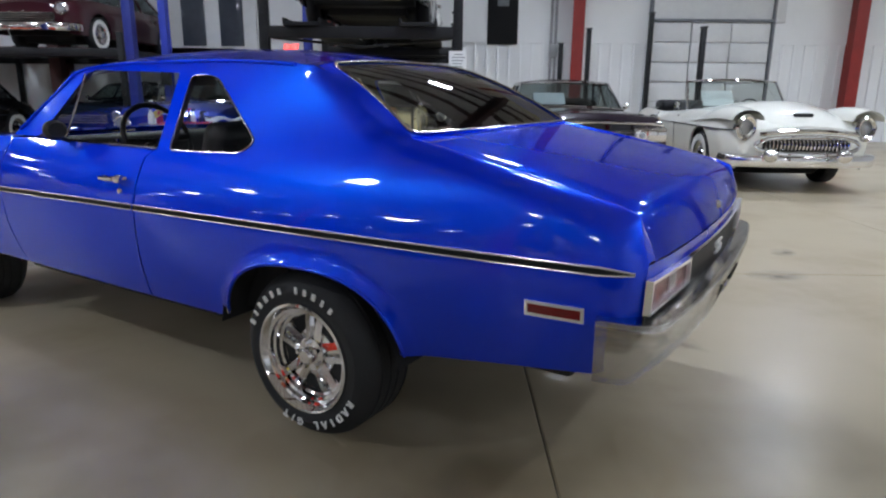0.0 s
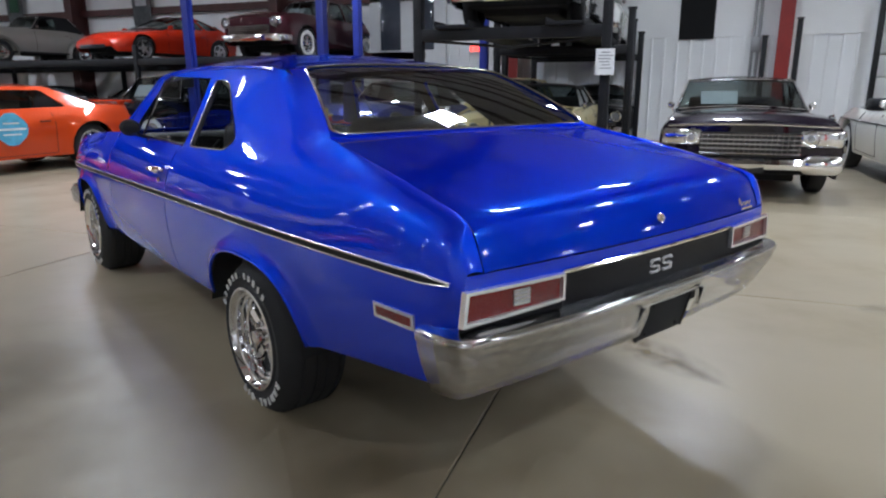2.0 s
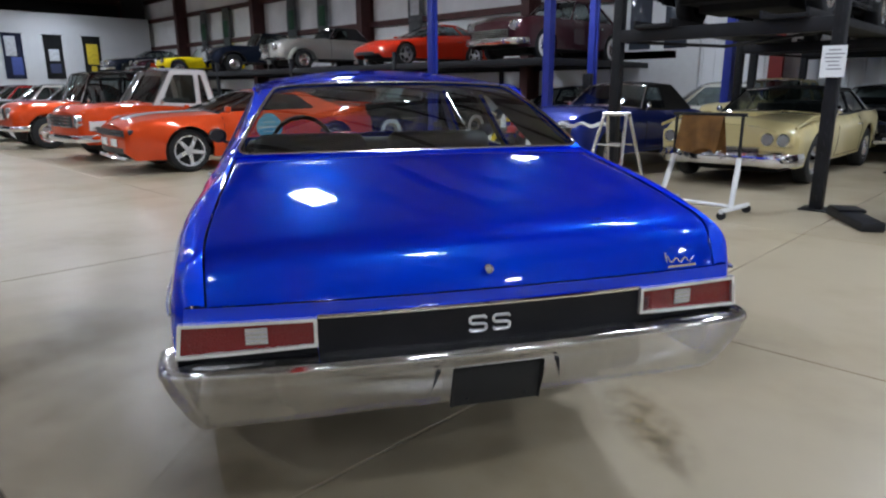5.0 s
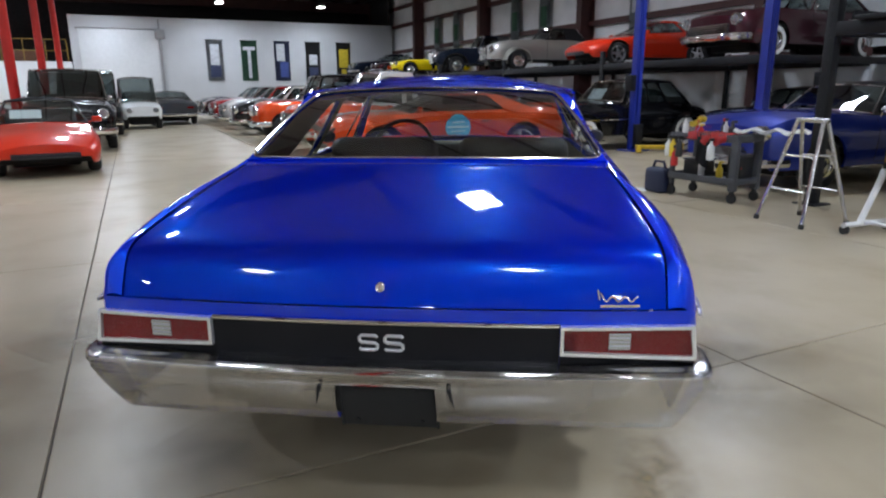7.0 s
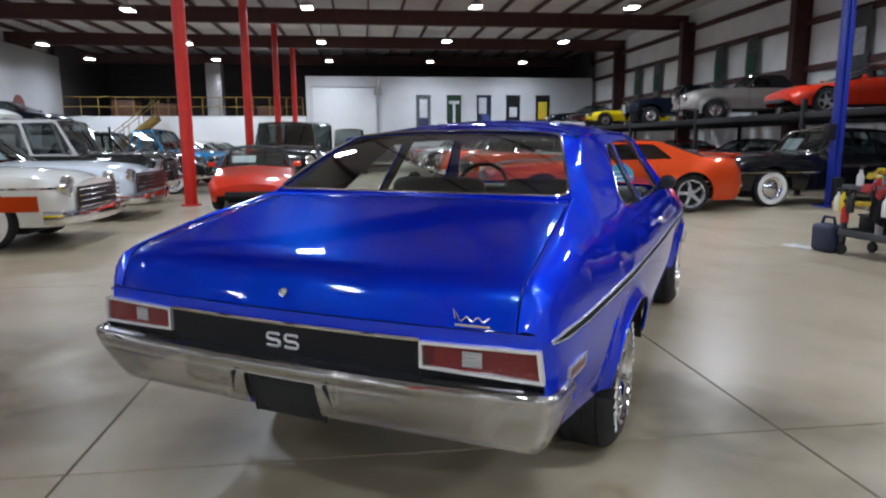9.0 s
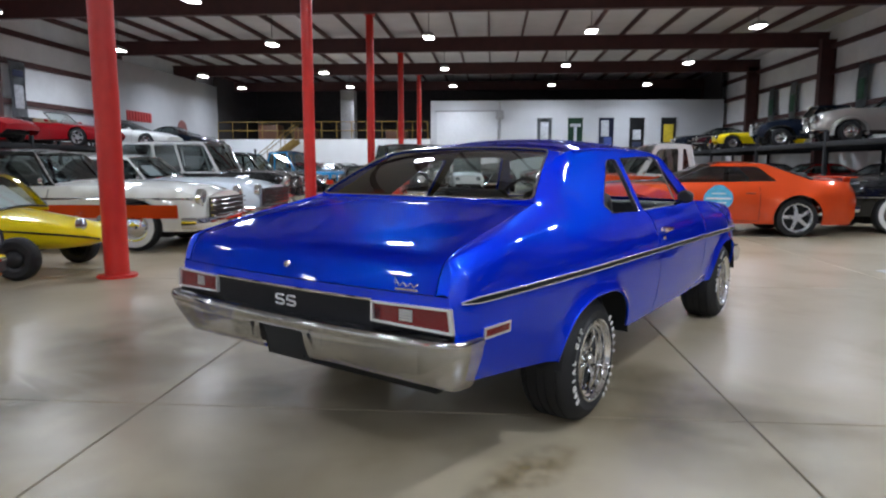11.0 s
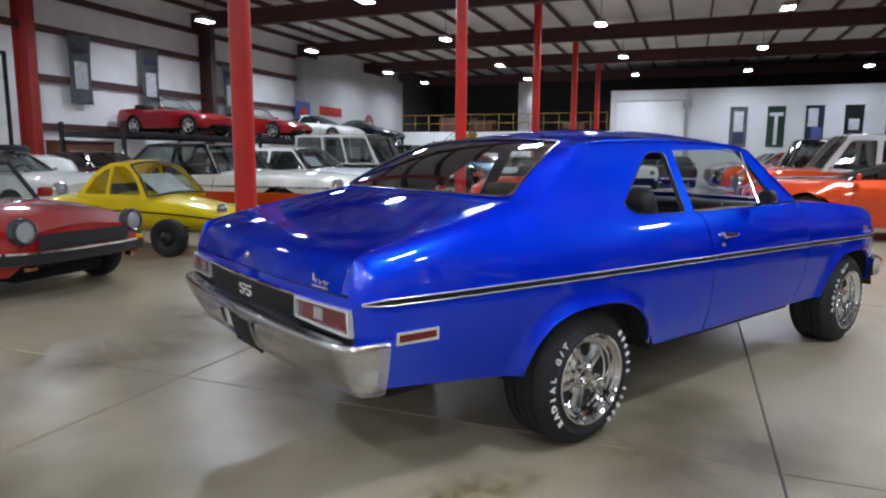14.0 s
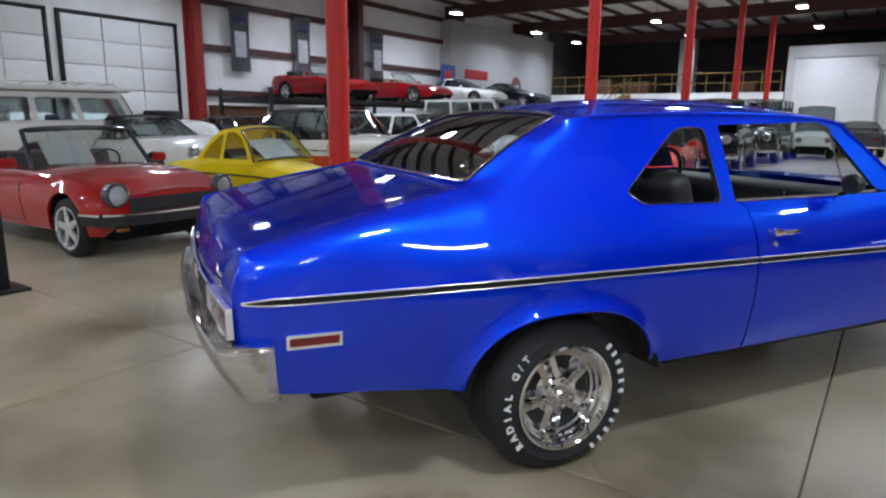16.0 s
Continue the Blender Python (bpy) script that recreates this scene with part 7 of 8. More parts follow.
# ---- lifts and racks ----
def four_post_lift(m, L, W, deck, tall, label):
    """A car-storage lift: four slotted posts, two cross beams and two runways."""
    lift = thing("four_post_lift", m, label, "car lift", "four-post lifts")
    for x in (0, W):
        for y in (0, L):
            bm = B()
            box(bm, (x, y, tall / 2), (0.13, 0.13, tall), 0.012)
            box(bm, (x, y, 0.01), (0.3, 0.3, 0.02), 0.005)
            for k in range(int(tall / 0.12)):
                box(bm, (x, y - 0.068, 0.15 + k * 0.12), (0.03, 0.004, 0.05))
            part("post", bm, DARK_STEEL, lift)
            bm = B()
            box(bm, (x, y + 0.0, tall + 0.02), (0.17, 0.17, 0.04), 0.01)
            part("post_cap", bm, DARK_STEEL, lift)
    for y in (0, L):
        bm = B()
        box(bm, (W / 2, y, deck - 0.13), (W, 0.12, 0.16), 0.012)
        part("cross_beam", bm, DARK_STEEL, lift)
    for x in (W / 2 - 0.78, W / 2 + 0.78):
        bm = B()
        box(bm, (x, L / 2, deck - 0.03), (0.5, L + 0.3, 0.05), 0.01)
        for s in (-1, 1):
            box(bm, (x + s * 0.24, L / 2, deck), (0.03, L + 0.3, 0.09), 0.005)
        for k in range(12):
            box(bm, (x, 0.2 + k * (L - 0.4) / 11, deck - 0.002), (0.44, 0.03, 0.01))
        part("runway", bm, DARK_STEEL, lift)
    bm = B()
    tube(bm, [(0.1, 0.02, deck - 0.2), (W / 2, 0.3, deck - 0.3), (W - 0.1, 0.02, deck - 0.2)], 0.02, 6)
    part("hose", bm, RUBBER, lift)
    return lift


four_post_lift(pose(-2.02, 9.3, 0), 4.35, 2.64, 2.16, 2.75, "black four-post storage lift holding a black car")
four_post_lift(pose(-2.04, 14.4, 0), 3.1, 2.64, 2.16, 2.6, "black four-post lift near the ribbed wall")


def storage_rack(m, n, bay, depth, deck, label):
    """A long steel rack of bays with posts, beams and deck plates for parked cars."""
    rack = thing("storage_rack", m, label, "storage rack")
    for i in range(n + 1):
        for y in (0, depth):
            bm = B()
            box(bm, (i * bay, y, deck / 2 + 0.15), (0.11, 0.11, deck + 0.3), 0.01)
            box(bm, (i * bay, y, 0.01), (0.25, 0.25, 0.02))
            part("post", bm, DARK_STEEL, rack)
        bm = B()
        box(bm, (i * bay, depth / 2, deck - 0.1), (0.08, depth, 0.14), 0.01)
        part("cross_beam", bm, DARK_STEEL, rack)
    for i in range(n):
        for y in (0, depth):
            bm = B()
            box(bm, ((i + 0.5) * bay, y, deck - 0.09), (bay - 0.12, 0.07, 0.15), 0.01)
            part("beam", bm, DARK_STEEL, rack)
        for k in range(6):
            bm = B()
            box(bm, ((i + (k + 0.5) / 6) * bay, depth / 2, deck - 0.015), (0.52, depth - 0.05, 0.03), 0.004)
            part("deck_plate", bm, DARK_STEEL, rack)
    return rack


storage_rack(pose(-36.6, 13.3, 0), 6, 5.1, 4.6, RACK_N, "long black steel rack carrying cars above parked cars")
storage_rack(pose(-35.2, -13.9, 0), 5, 4.9, 2.5, RACK_S, "black steel rack carrying red cars by the wall")
for nm, lab, x, pm in (("dark_sedan", "dark sedan stored beneath the rack", -13.4, NAVY), ("grey_sedan", "grey sedan stored beneath the rack", -17.6, GREY), ("red_sedan", "red sedan stored beneath the rack", -22.6, RED), ("black_coupe", "black coupe stored beneath the rack", -27.4, BLACK)):
    make_car(nm, lab, at(x, 14.6, -90, 3.75), 4.6, 0.9, 1.0, 3.75, 0.33, 0.28, [(a * 4.6 / 4.82, b) for a, b in MUSCLE], pm, COUPE_CAB, lights=((0.66, 0.7, 0.09),), grille=(0.5, 0.54, 0.7, 4, False), sign=True)


def two_post_lift(m, W, label):
    """A blue service lift: two columns with carriages and low yellow arms."""
    lift = thing("two_post_lift", m, label, "car lift", "two-post lifts")
    for x, s in ((0, 1), (W, -1)):
        bm = B()
        box(bm, (x, 0, 2.15), (0.19, 0.05, 4.3), 0.01)
        for y in (-0.075, 0.075):
            box(bm, (x - s * 0.015, y, 2.15), (0.16, 0.05, 4.3), 0.01)
        box(bm, (x, 0, 0.015), (0.5, 0.5, 0.03), 0.006)
        box(bm, (x, 0, 4.32), (0.22, 0.24, 0.05), 0.01)
        part("column", bm, BLUE_STEEL, lift)
        bm = B()
        box(bm, (x + s * 0.12, 0, 0.35), (0.12, 0.2, 0.5), 0.015)
        part("carriage", bm, DARK_STEEL, lift)
        for a in (38, -42):
            bm = B()
            box(bm, (0.5, 0, 0.1), (1.0, 0.1, 0.09), 0.012, Matrix.Translation((x + s * 0.12, 0, 0)) @ Matrix.Rotation(radians(a if s > 0 else 180 - a), 4, "Z"))
            lathe(bm, [(0, 0.2), (0.06, 0.2), (0.06, 0.14), (0.03, 0.13)], 14, Matrix.Translation((x + s * 0.12, 0, 0)) @ Matrix.Rotation(radians(a if s > 0 else 180 - a), 4, "Z") @ Matrix.Translation((0.95, 0, 0)))
            part("arm", bm, YELLOW_STEEL, lift, "yellow swing arm")
    bm = B()
    box(bm, (0.0, -0.2, 1.5), (0.2, 0.16, 0.35), 0.02)
    part("power_unit", bm, DARK_STEEL, lift)
    return lift


two_post_lift(pose(-8.5, 12.2, 0, 0, 0, 3), 3.15, "blue two-post service lift with yellow arms")
two_post_lift(pose(-5.55, 14.4, 0, 0, 0, 2), 3.0, "blue two-post lift behind the first lift")
bm = B()
box(bm, (1.09, -0.89, 0.56), (0.15, 0.15, 1.12), 0.015)
box(bm, (1.09, -0.89, 0.012), (0.36, 0.36, 0.024), 0.006)
solid("steel_bollard", bm, DARK_STEEL, "black square steel bollard standing on the floor", "bollard")


for x, y, h in ((3.36, 17.55, 2.45), (4.02, 17.3, 2.8), (5.62, 17.45, 3.2), (5.95, 14.7, 2.62)):
    bm = B()
    box(bm, (x, y, h / 2), (0.11, 0.11, h), 0.012)
    box(bm, (x, y, 0.01), (0.28, 0.28, 0.02), 0.005)
    box(bm, (x, y, h + 0.015), (0.14, 0.14, 0.03), 0.008)
    solid("steel_post", bm, DARK_STEEL, "slim black steel lift post standing before the ribbed wall", "post", group="black lift posts")


# ---- notices, banners and signs ----
def notice(m, w, h, label, lines=6):
    ob = thing("paper_notice", m, label, "notice")
    bm = B()
    box(bm, (0, 0, 0), (w, 0.006, h), 0)
    part("sheet", bm, PAPER, ob)
    for i in range(lines):
        bm = B()
        box(bm, (random.uniform(-0.02, 0.02), -0.004, h * 0.36 - i * h * 0.12), (w * random.uniform(0.45, 0.75), 0.002, h * 0.035), 0)
        part("text_bar", bm, INK, ob)
    return ob


notice(pose(0.62, 9.2, 1.63, 0, 0, 0), 0.24, 0.33, "white printed sheet taped to the lift post")


def banner(m, w, h, base, marks, label):
    """A hanging cloth banner with plain shapes on it."""
    ob = thing("wall_banner", m, label, "banner", "wall banners")
    bm = B()
    sheet(bm, [[(x, 0.02 * math.sin(z * 3 + x * 4), z) for x in span(-w / 2, w / 2, 0.1)] for z in span(-h / 2, h / 2, 0.15)])
    bmesh.ops.solidify(bm, geom=bm.faces[:], thickness=0.01)
    part("cloth", bm, base, ob)
    bm = B()
    tube(bm, [(-w / 2 - 0.05, 0, h / 2), (w / 2 + 0.05, 0, h / 2)], 0.018, 8)
    part("rod", bm, DARK_STEEL, ob)
    for x, z, a, b, mt in marks:
        bm = B()
        box(bm, (x, -0.035, z), (a, 0.008, b), min(a, b) * 0.3)
        part("printed_shape", bm, mt, ob)
    return ob


GREYC = mat("grey_banner_cloth", (0.16, 0.17, 0.18), rough=0.85, var=0.4, scale=5)
GREENC = mat("dark_green_banner_cloth", (0.03, 0.09, 0.05), rough=0.85, var=0.3, scale=6)
PALEC = mat("pale_print", (0.5, 0.52, 0.55), rough=0.8, var=0.3, scale=8)
YELC = mat("yellow_print", (0.6, 0.45, 0.03), rough=0.8, var=0.3, scale=8)
NAVYC = mat("navy_print", (0.03, 0.04, 0.09), rough=0.8, var=0.3, scale=8)
REDC = mat("red_print", (0.5, 0.03, 0.03), rough=0.7, var=0.2, scale=8)
BLUEC = mat("blue_print", (0.05, 0.08, 0.28), rough=0.7, var=0.2, scale=8)
MX = X0 + 0.06
for y, base, marks, lab in ((6.6, GREYC, ((0, 0.3, 0.5, 1.2, PALEC), (0, -0.6, 0.6, 0.7, NAVYC)), "grey banner with a pale figure shape"), (8.55, GREENC, ((0, 0.7, 0.7, 0.2, PALEC), (0, -0.2, 0.18, 1.6, PALEC)), "green banner with pale bars"),
                            (10.5, NAVYC, ((-0.1, 0.5, 0.5, 1.0, PALEC), (0.1, -0.5, 0.5, 0.9, BLUEC)), "navy and pale blue banner"), (12.4, BANNER_BLACK, ((0, 0.1, 0.5, 0.6, PALEC), (0, -0.6, 0.55, 0.5, NAVYC)), "black banner with a pale emblem shape"),
                            (14.35, BANNER_BLACK, ((0, 0.2, 0.6, 1.1, YELC), (0, -0.7, 0.3, 0.5, YELC)), "black banner with a yellow shape")):
    banner(pose(MX, y, 3.12, 0, 0, 90), 0.92, 2.3, base, marks, lab + " on the white wall")
banner(pose(1.86, YN - 0.14, 3.55, 0, 0, 0), 0.8, 2.2, BANNER_BLACK, ((0, 0.1, 0.3, 0.5, GREYC), (0, 0.35, 0.16, 0.2, PALEC)), "black cloth banner with a pale emblem on the wall")
for x in (-12.75, -15.8, -20.4):
    banner(pose(x, YS + 0.24, 4.15, 0, 0, 180), 0.85, 2.3, GREYC, ((0, -0.2, 0.5, 0.9, PALEC), (0, 0.7, 0.6, 0.25, NAVYC)), "grey printed banner hung between wall girts")
for x in (-15.0, -20.6, -22.9, -28.8, -31.2):
    banner(pose(x, YN - 0.22, 4.3, 0, 0, 0), 0.75, 2.0, GREYC, ((0, 0.0, 0.45, 0.8, GREENC if x < -20 else PALEC),), "grey printed banner hung on the insulated wall")
bm = B()
box(bm, (-31.9, YS + 0.35, 3.2), (12.2, 0.7, 6.4), 0.02)
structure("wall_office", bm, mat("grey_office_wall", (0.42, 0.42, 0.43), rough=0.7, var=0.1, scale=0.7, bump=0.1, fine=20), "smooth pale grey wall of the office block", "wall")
for x, z, a, b, mt, lab in ((-25.5, 3.55, 1.3, 1.1, BLUEC, "blue square sign with a red and white shape"), (-28.3, 3.75, 2.4, 0.5, REDC, "long red lettered sign on the office wall"), (-32.9, 3.3, 1.0, 1.2, mat("rust_print", (0.2, 0.06, 0.05), rough=0.7, var=0.4), "rust-red round sign on the office wall")):
    sg = thing("wall_sign", pose(x, YS + 0.72, z, 0, 0, 180), lab, "sign")
    bm = B()
    if "round" in lab:
        lathe(bm, [(0, -0.03), (0.55, -0.03), (0.58, 0), (0.55, 0.03), (0, 0.03)], 28, TURN_Y)
    elif "long" in lab:
        for k in range(9):
            bar = B()
            box(bar, (-a / 2 + (k + 0.5) * a / 9, 0, 0), (a / 9 - 0.06, 0.05, b), 0.02)
            part("sign_bar", bar, mt, sg)
        continue
    else:
        box(bm, (0, 0, 0), (a, 0.05, b), 0.02)
    part("face", bm, mt, sg)
    bm = B()
    box(bm, (0, -0.035, 0.02), (a * 0.5, 0.02, b * (0.4 if "blue" in lab else 0.12)), 0.01)
    part("printed_shape", bm, REDC if "blue" in lab else PALEC, sg)
ex = thing("exit_sign", pose(-3.7, YN - 0.16, 2.35), "lit red exit sign on the wall", "sign")
bm = B()
box(bm, (0, 0.03, 0), (0.42, 0.06, 0.24), 0.012)
part("case", bm, PAPER, ex)
w = part("lettering", word_mesh("EXIT", 0.2, 0.004, glow("exit_red", (1.0, 0.05, 0.03), 4.0), "lettering"), None, ex)
w.matrix_basis = pose(0, -0.008, -0.07, 90, 0, 0)
# glazed office door high behind the lifts
dr = tagged(new("door_5"), "white door unit with two dark glazed panes", "door", kind="structure")
bm = B()
box(bm, (-5.75, YN - 0.12, 2.2), (2.3, 0.12, 4.4), 0.015)
part("door_leaf", bm, DOOR_WHITE, dr)
for x in (-6.25, -5.25):
    bm = B()
    box(bm, (x, YN - 0.19, 3.1), (0.62, 0.02, 1.5), 0.008)
    part("pane", bm, mat("dark_pane", (0.05, 0.06, 0.08), rough=0.1), dr)

# ---- storage loft: railing, stair, duct ----
rl = thing("loft_railing", pose(X0 + 0.05, 0, 2.98), "yellow steel guard railing along the storage loft", "railing")
for i in range(15):
    bm = B()
    tube(bm, [(0, -0.9 - i * 1.0, 0), (0, -0.9 - i * 1.0, 1.12)], 0.03, 8)
    part("post", bm, LOFT_YELLOW, rl)
for z in (0.55, 1.12):
    bm = B()
    tube(bm, [(0, -0.9, z), (0, -14.9, z)], 0.028, 8)
    part("rail", bm, LOFT_YELLOW, rl)
st = thing("loft_stair", pose(X0 + 0.75, -13.2, 0), "yellow steel stair up to the storage loft", "stair")
for s in (-0.45, 0.45):
    bm = B()
    box(bm, (0, 0, 0), (0.05, 4.6, 0.34), 0.01, Matrix.Translation((s, 2.0, 1.47)) @ Matrix.Rotation(radians(37), 4, "X"))
    part("stringer", bm, LOFT_YELLOW, st)
    bm = B()
    tube(bm, [(s, 0.1, 1.0), (s, 3.9, 3.9)], 0.028, 8)
    for k in range(5):
        tube(bm, [(s, 0.2 + k * 0.9, 0.1 + k * 0.69), (s, 0.2 + k * 0.9, 1.08 + k * 0.69)], 0.022, 6)
    part("handrail", bm, LOFT_YELLOW, st)
for k in range(16):
    bm = B()
    box(bm, (0, 0.25 + k * 0.235, 0.18 + k * 0.18), (0.88, 0.25, 0.035), 0.006)
    part("tread", bm, LOFT_YELLOW, st)
bm = B()
box(bm, (X0 - 1.0, -6.3, 4.6), (0.9, 0.9, 3.2), 0.03)
for z in (3.6, 4.6, 5.6):
    box(bm, (X0 - 1.0, -6.3, z), (0.96, 0.96, 0.05), 0.01)
solid("air_duct", bm, GREY_METAL, "upright grey sheet-metal air duct above the loft", "duct")
for i, y in enumerate((-3.2, -9.5, -12.0)):
    bm = B()
    box(bm, (X0 - 2.0, y, 3.3 + 0.1 * i), (1.2, 1.4, 0.6 + 0.2 * i), 0.03)
    solid("storage_crate", bm, WOOD, "brown crate stored on the loft floor", "crate")

cab = thing("wood_cabinet", pose(-12.15, YS + 0.75, 0, 0, 0, 0), "brown wooden cabinet standing against the insulated wall", "cabinet")
bm = B()
box(bm, (0, 0, 0.85), (2.1, 0.6, 1.7), 0.015)
part("body", bm, WOOD, cab)
for x in (-0.69, 0.0, 0.69):
    bm = B()
    box(bm, (x, 0.31, 0.86), (0.64, 0.025, 1.5), 0.01)
    leaf = part("door", bm, WOOD, cab)
    bm = B()
    box(bm, (x + 0.26, 0.335, 0.95), (0.02, 0.03, 0.14), 0.006)
    part("handle", bm, DULL_CHROME, leaf)
bm = B()
box(bm, (0, 0.02, 1.72), (2.16, 0.66, 0.04), 0.01)
part("top", bm, WOOD, cab)

# ---- workshop things by the aisle ----
CART_GREY = mat("grey_plastic", (0.06, 0.062, 0.07), rough=0.6, var=0.25, scale=8)
cart = thing("utility_cart", pose(-2.95, 8.62, 0, 0, 0, 5), "dark grey two-shelf utility cart loaded with bottles and rags", "cart")
for z in (0.24, 0.76):
    bm = B()
    box(bm, (0, 0, z), (1.0, 0.52, 0.04), 0.015)
    for s in (-1, 1):
        box(bm, (0, s * 0.25, z + 0.03), (1.0, 0.03, 0.08), 0.01)
        box(bm, (s * 0.49, 0, z + 0.03), (0.03, 0.5, 0.08), 0.01)
    part("shelf", bm, CART_GREY, cart)
for x in (-0.46, 0.46):
    for y in (-0.22, 0.22):
        bm = B()
        box(bm, (x, y, 0.46), (0.1 if x > 0 else 0.05, 0.07, 0.62), 0.015)
        part("leg", bm, CART_GREY, cart)
        bm = B()
        lathe(bm, [(0, -0.02), (0.06, -0.02), (0.065, 0), (0.06, 0.02), (0, 0.02)], 16, Matrix.Translation((x, y, 0.065)) @ TURN_Y)
        box(bm, (x, y, 0.14), (0.05, 0.05, 0.06), 0.008)
        part("caster", bm, RUBBER, cart)
BOTTLE_COLS = [mat("bottle_white", (0.7, 0.7, 0.68), 0.35), mat("bottle_black", (0.02, 0.02, 0.02), 0.35), mat("bottle_yellow", (0.7, 0.5, 0.03), 0.35), mat("bottle_red", (0.5, 0.02, 0.02), 0.35), mat("bottle_blue", (0.04, 0.14, 0.5), 0.35)]
random.seed(7)
for i in range(13):
    top = i < 8
    x, y = random.uniform(-0.42, 0.42), random.uniform(-0.18, 0.18)
    r, h = random.uniform(0.03, 0.05), random.uniform(0.14, 0.26)
    c = random.randrange(5)
    bt = thing("spray_bottle", pose(-2.95, 8.62, 0, 0, 0, 5) @ Matrix.Translation((x, y, 0.78 if top else 0.26)), ("white", "black", "yellow", "red", "blue")[c] + " plastic bottle standing on the utility cart", "bottle", "bottles on the cart")
    bm = B()
    lathe(bm, [(0, 0), (r, 0), (r, h * 0.65), (r * 0.45, h * 0.82), (r * 0.4, h)], 14)
    part("bottle", bm, BOTTLE_COLS[c], bt)
    bm = B()
    lathe(bm, [(r * 0.5, h * 0.95), (r * 0.5, h * 1.12), (0, h * 1.14)], 12)
    box(bm, (r * 0.6, 0, h * 1.1), (r * 1.4, r * 0.5, r * 0.5), 0.004)
    part("cap", bm, BOTTLE_COLS[random.choice((0, 1, 3, 2))], bt)


def rag(name, m, w, h, mt, label, amp=0.03, cat="cloth"):
    bm = B()
    sheet(bm, [[(x, y, amp * (math.sin(x * 23 + y * 7) + math.sin(y * 31 - x * 9)) + amp * 2) for x in span(-w / 2, w / 2, 0.03)] for y in span(-h / 2, h / 2, 0.03)])
    bmesh.ops.solidify(bm, geom=bm.faces[:], thickness=0.006)
    return solid(name, bm, mt, label, cat, m)


CART = pose(-2.95, 8.62, 0, 0, 0, 5)


def draped(name, x0, x1, hang, mt, label):
    """A cloth lying on the cart's top shelf and hanging over its front edge."""
    bm = B()
    rows = []
    for i, (y, z) in enumerate(((0.1, 0.83), (0.0, 0.85), (-0.12, 0.835), (-0.24, 0.845), (-0.285, 0.82), (-0.295, 0.82 - hang * 0.5), (-0.29, 0.82 - hang))):
        rows.append([(x + 0.02 * math.sin(i * 1.7), y - 0.02 * math.sin(x * 30 + i), z + 0.014 * math.sin(x * 19 + i * 1.3) - (0.05 * math.sin(x * 9) if i == 6 else 0)) for x in span(x0, x1, 0.03)])
    sheet(bm, rows)
    bmesh.ops.solidify(bm, geom=bm.faces[:], thickness=0.008)
    return solid(name, bm, mt, label, "cloth", CART, sharp=70)


draped("shop_towel", -0.22, 0.36, 0.09, REDC, "red shop towel draped over the cart's front edge")
draped("shop_towel", -0.06, 0.14, 0.36, mat("black_cloth", (0.012, 0.012, 0.014), rough=0.9, var=0.3, scale=10), "black cloth hanging from the cart's top shelf")
rag("shop_towel", pose(-2.3, 8.8, 0.84, 0, 0, 12), 0.8, 0.3, PAPER, "crumpled white towel over the cart's corner", 0.02)
for x, c, lab in ((-0.47, 0, "white"), (-0.4, 2, "yellow"), (-0.3, 1, "black"), (0.18, 0, "white"), (-0.36, 3, "red")):
    z = 0.52 if x != -0.36 else 0.4
    bt = thing("spray_bottle", CART @ pose(x, -0.315, z, 0, 0, 90), lab + " spray bottle hung by its trigger on the cart's edge", "bottle", "bottles on the cart")
    bm = B()
    lathe(bm, [(0, 0), (0.042, 0), (0.045, 0.02), (0.045, 0.16), (0.018, 0.2), (0.016, 0.23)], 14)
    part("bottle", bm, BOTTLE_COLS[c], bt)
    bm = B()
    box(bm, (0.02, 0, 0.25), (0.1, 0.03, 0.04), 0.008)
    box(bm, (0.055, 0, 0.215), (0.012, 0.014, 0.06), 0.003)
    part("trigger", bm, BOTTLE_COLS[1], bt)
for x, w, h in ((-0.28, 0.3, 0.2), (0.33, 0.2, 0.3)):
    box_thing = thing("parts_box", CART @ pose(x, 0.08, 0.262), "black plastic parts box on the cart's lower shelf", "box")
    bm = B()
    box(bm, (0, 0, h / 2), (w, 0.26, h), 0.02, seg=2)
    part("body", bm, BOTTLE_COLS[1], box_thing)
    bm = B()
    box(bm, (0, 0, h + 0.012), (w + 0.02, 0.28, 0.024), 0.008)
    tube(bm, [(-0.06, 0, h + 0.02), (-0.05, 0, h + 0.06), (0.05, 0, h + 0.06), (0.06, 0, h + 0.02)], 0.01, 6)
    part("lid", bm, CART_GREY, box_thing)
rag("shop_towel", pose(-3.3, 8.66, 0.9, 8, 0, 30), 0.2, 0.2, YELC, "small yellow cloth on the bottles")
bm = B()
box(bm, (-3.62, 8.35, 0.17), (0.34, 0.24, 0.34), 0.06, seg=3)
tube(bm, [(-3.74, 8.35, 0.32), (-3.7, 8.35, 0.42), (-3.54, 8.35, 0.42), (-3.5, 8.35, 0.32)], 0.018, 8)
solid("carry_bag", bm, mat("navy_bag", (0.012, 0.018, 0.05), rough=0.6), "dark blue carry bag standing on the floor", "bag")
rag("paper_sheet", pose(-3.95, 8.25, 0.0, 0, 0, 20), 0.42, 0.3, PAPER, "white paper sheet lying on the floor", 0.004, "paper")

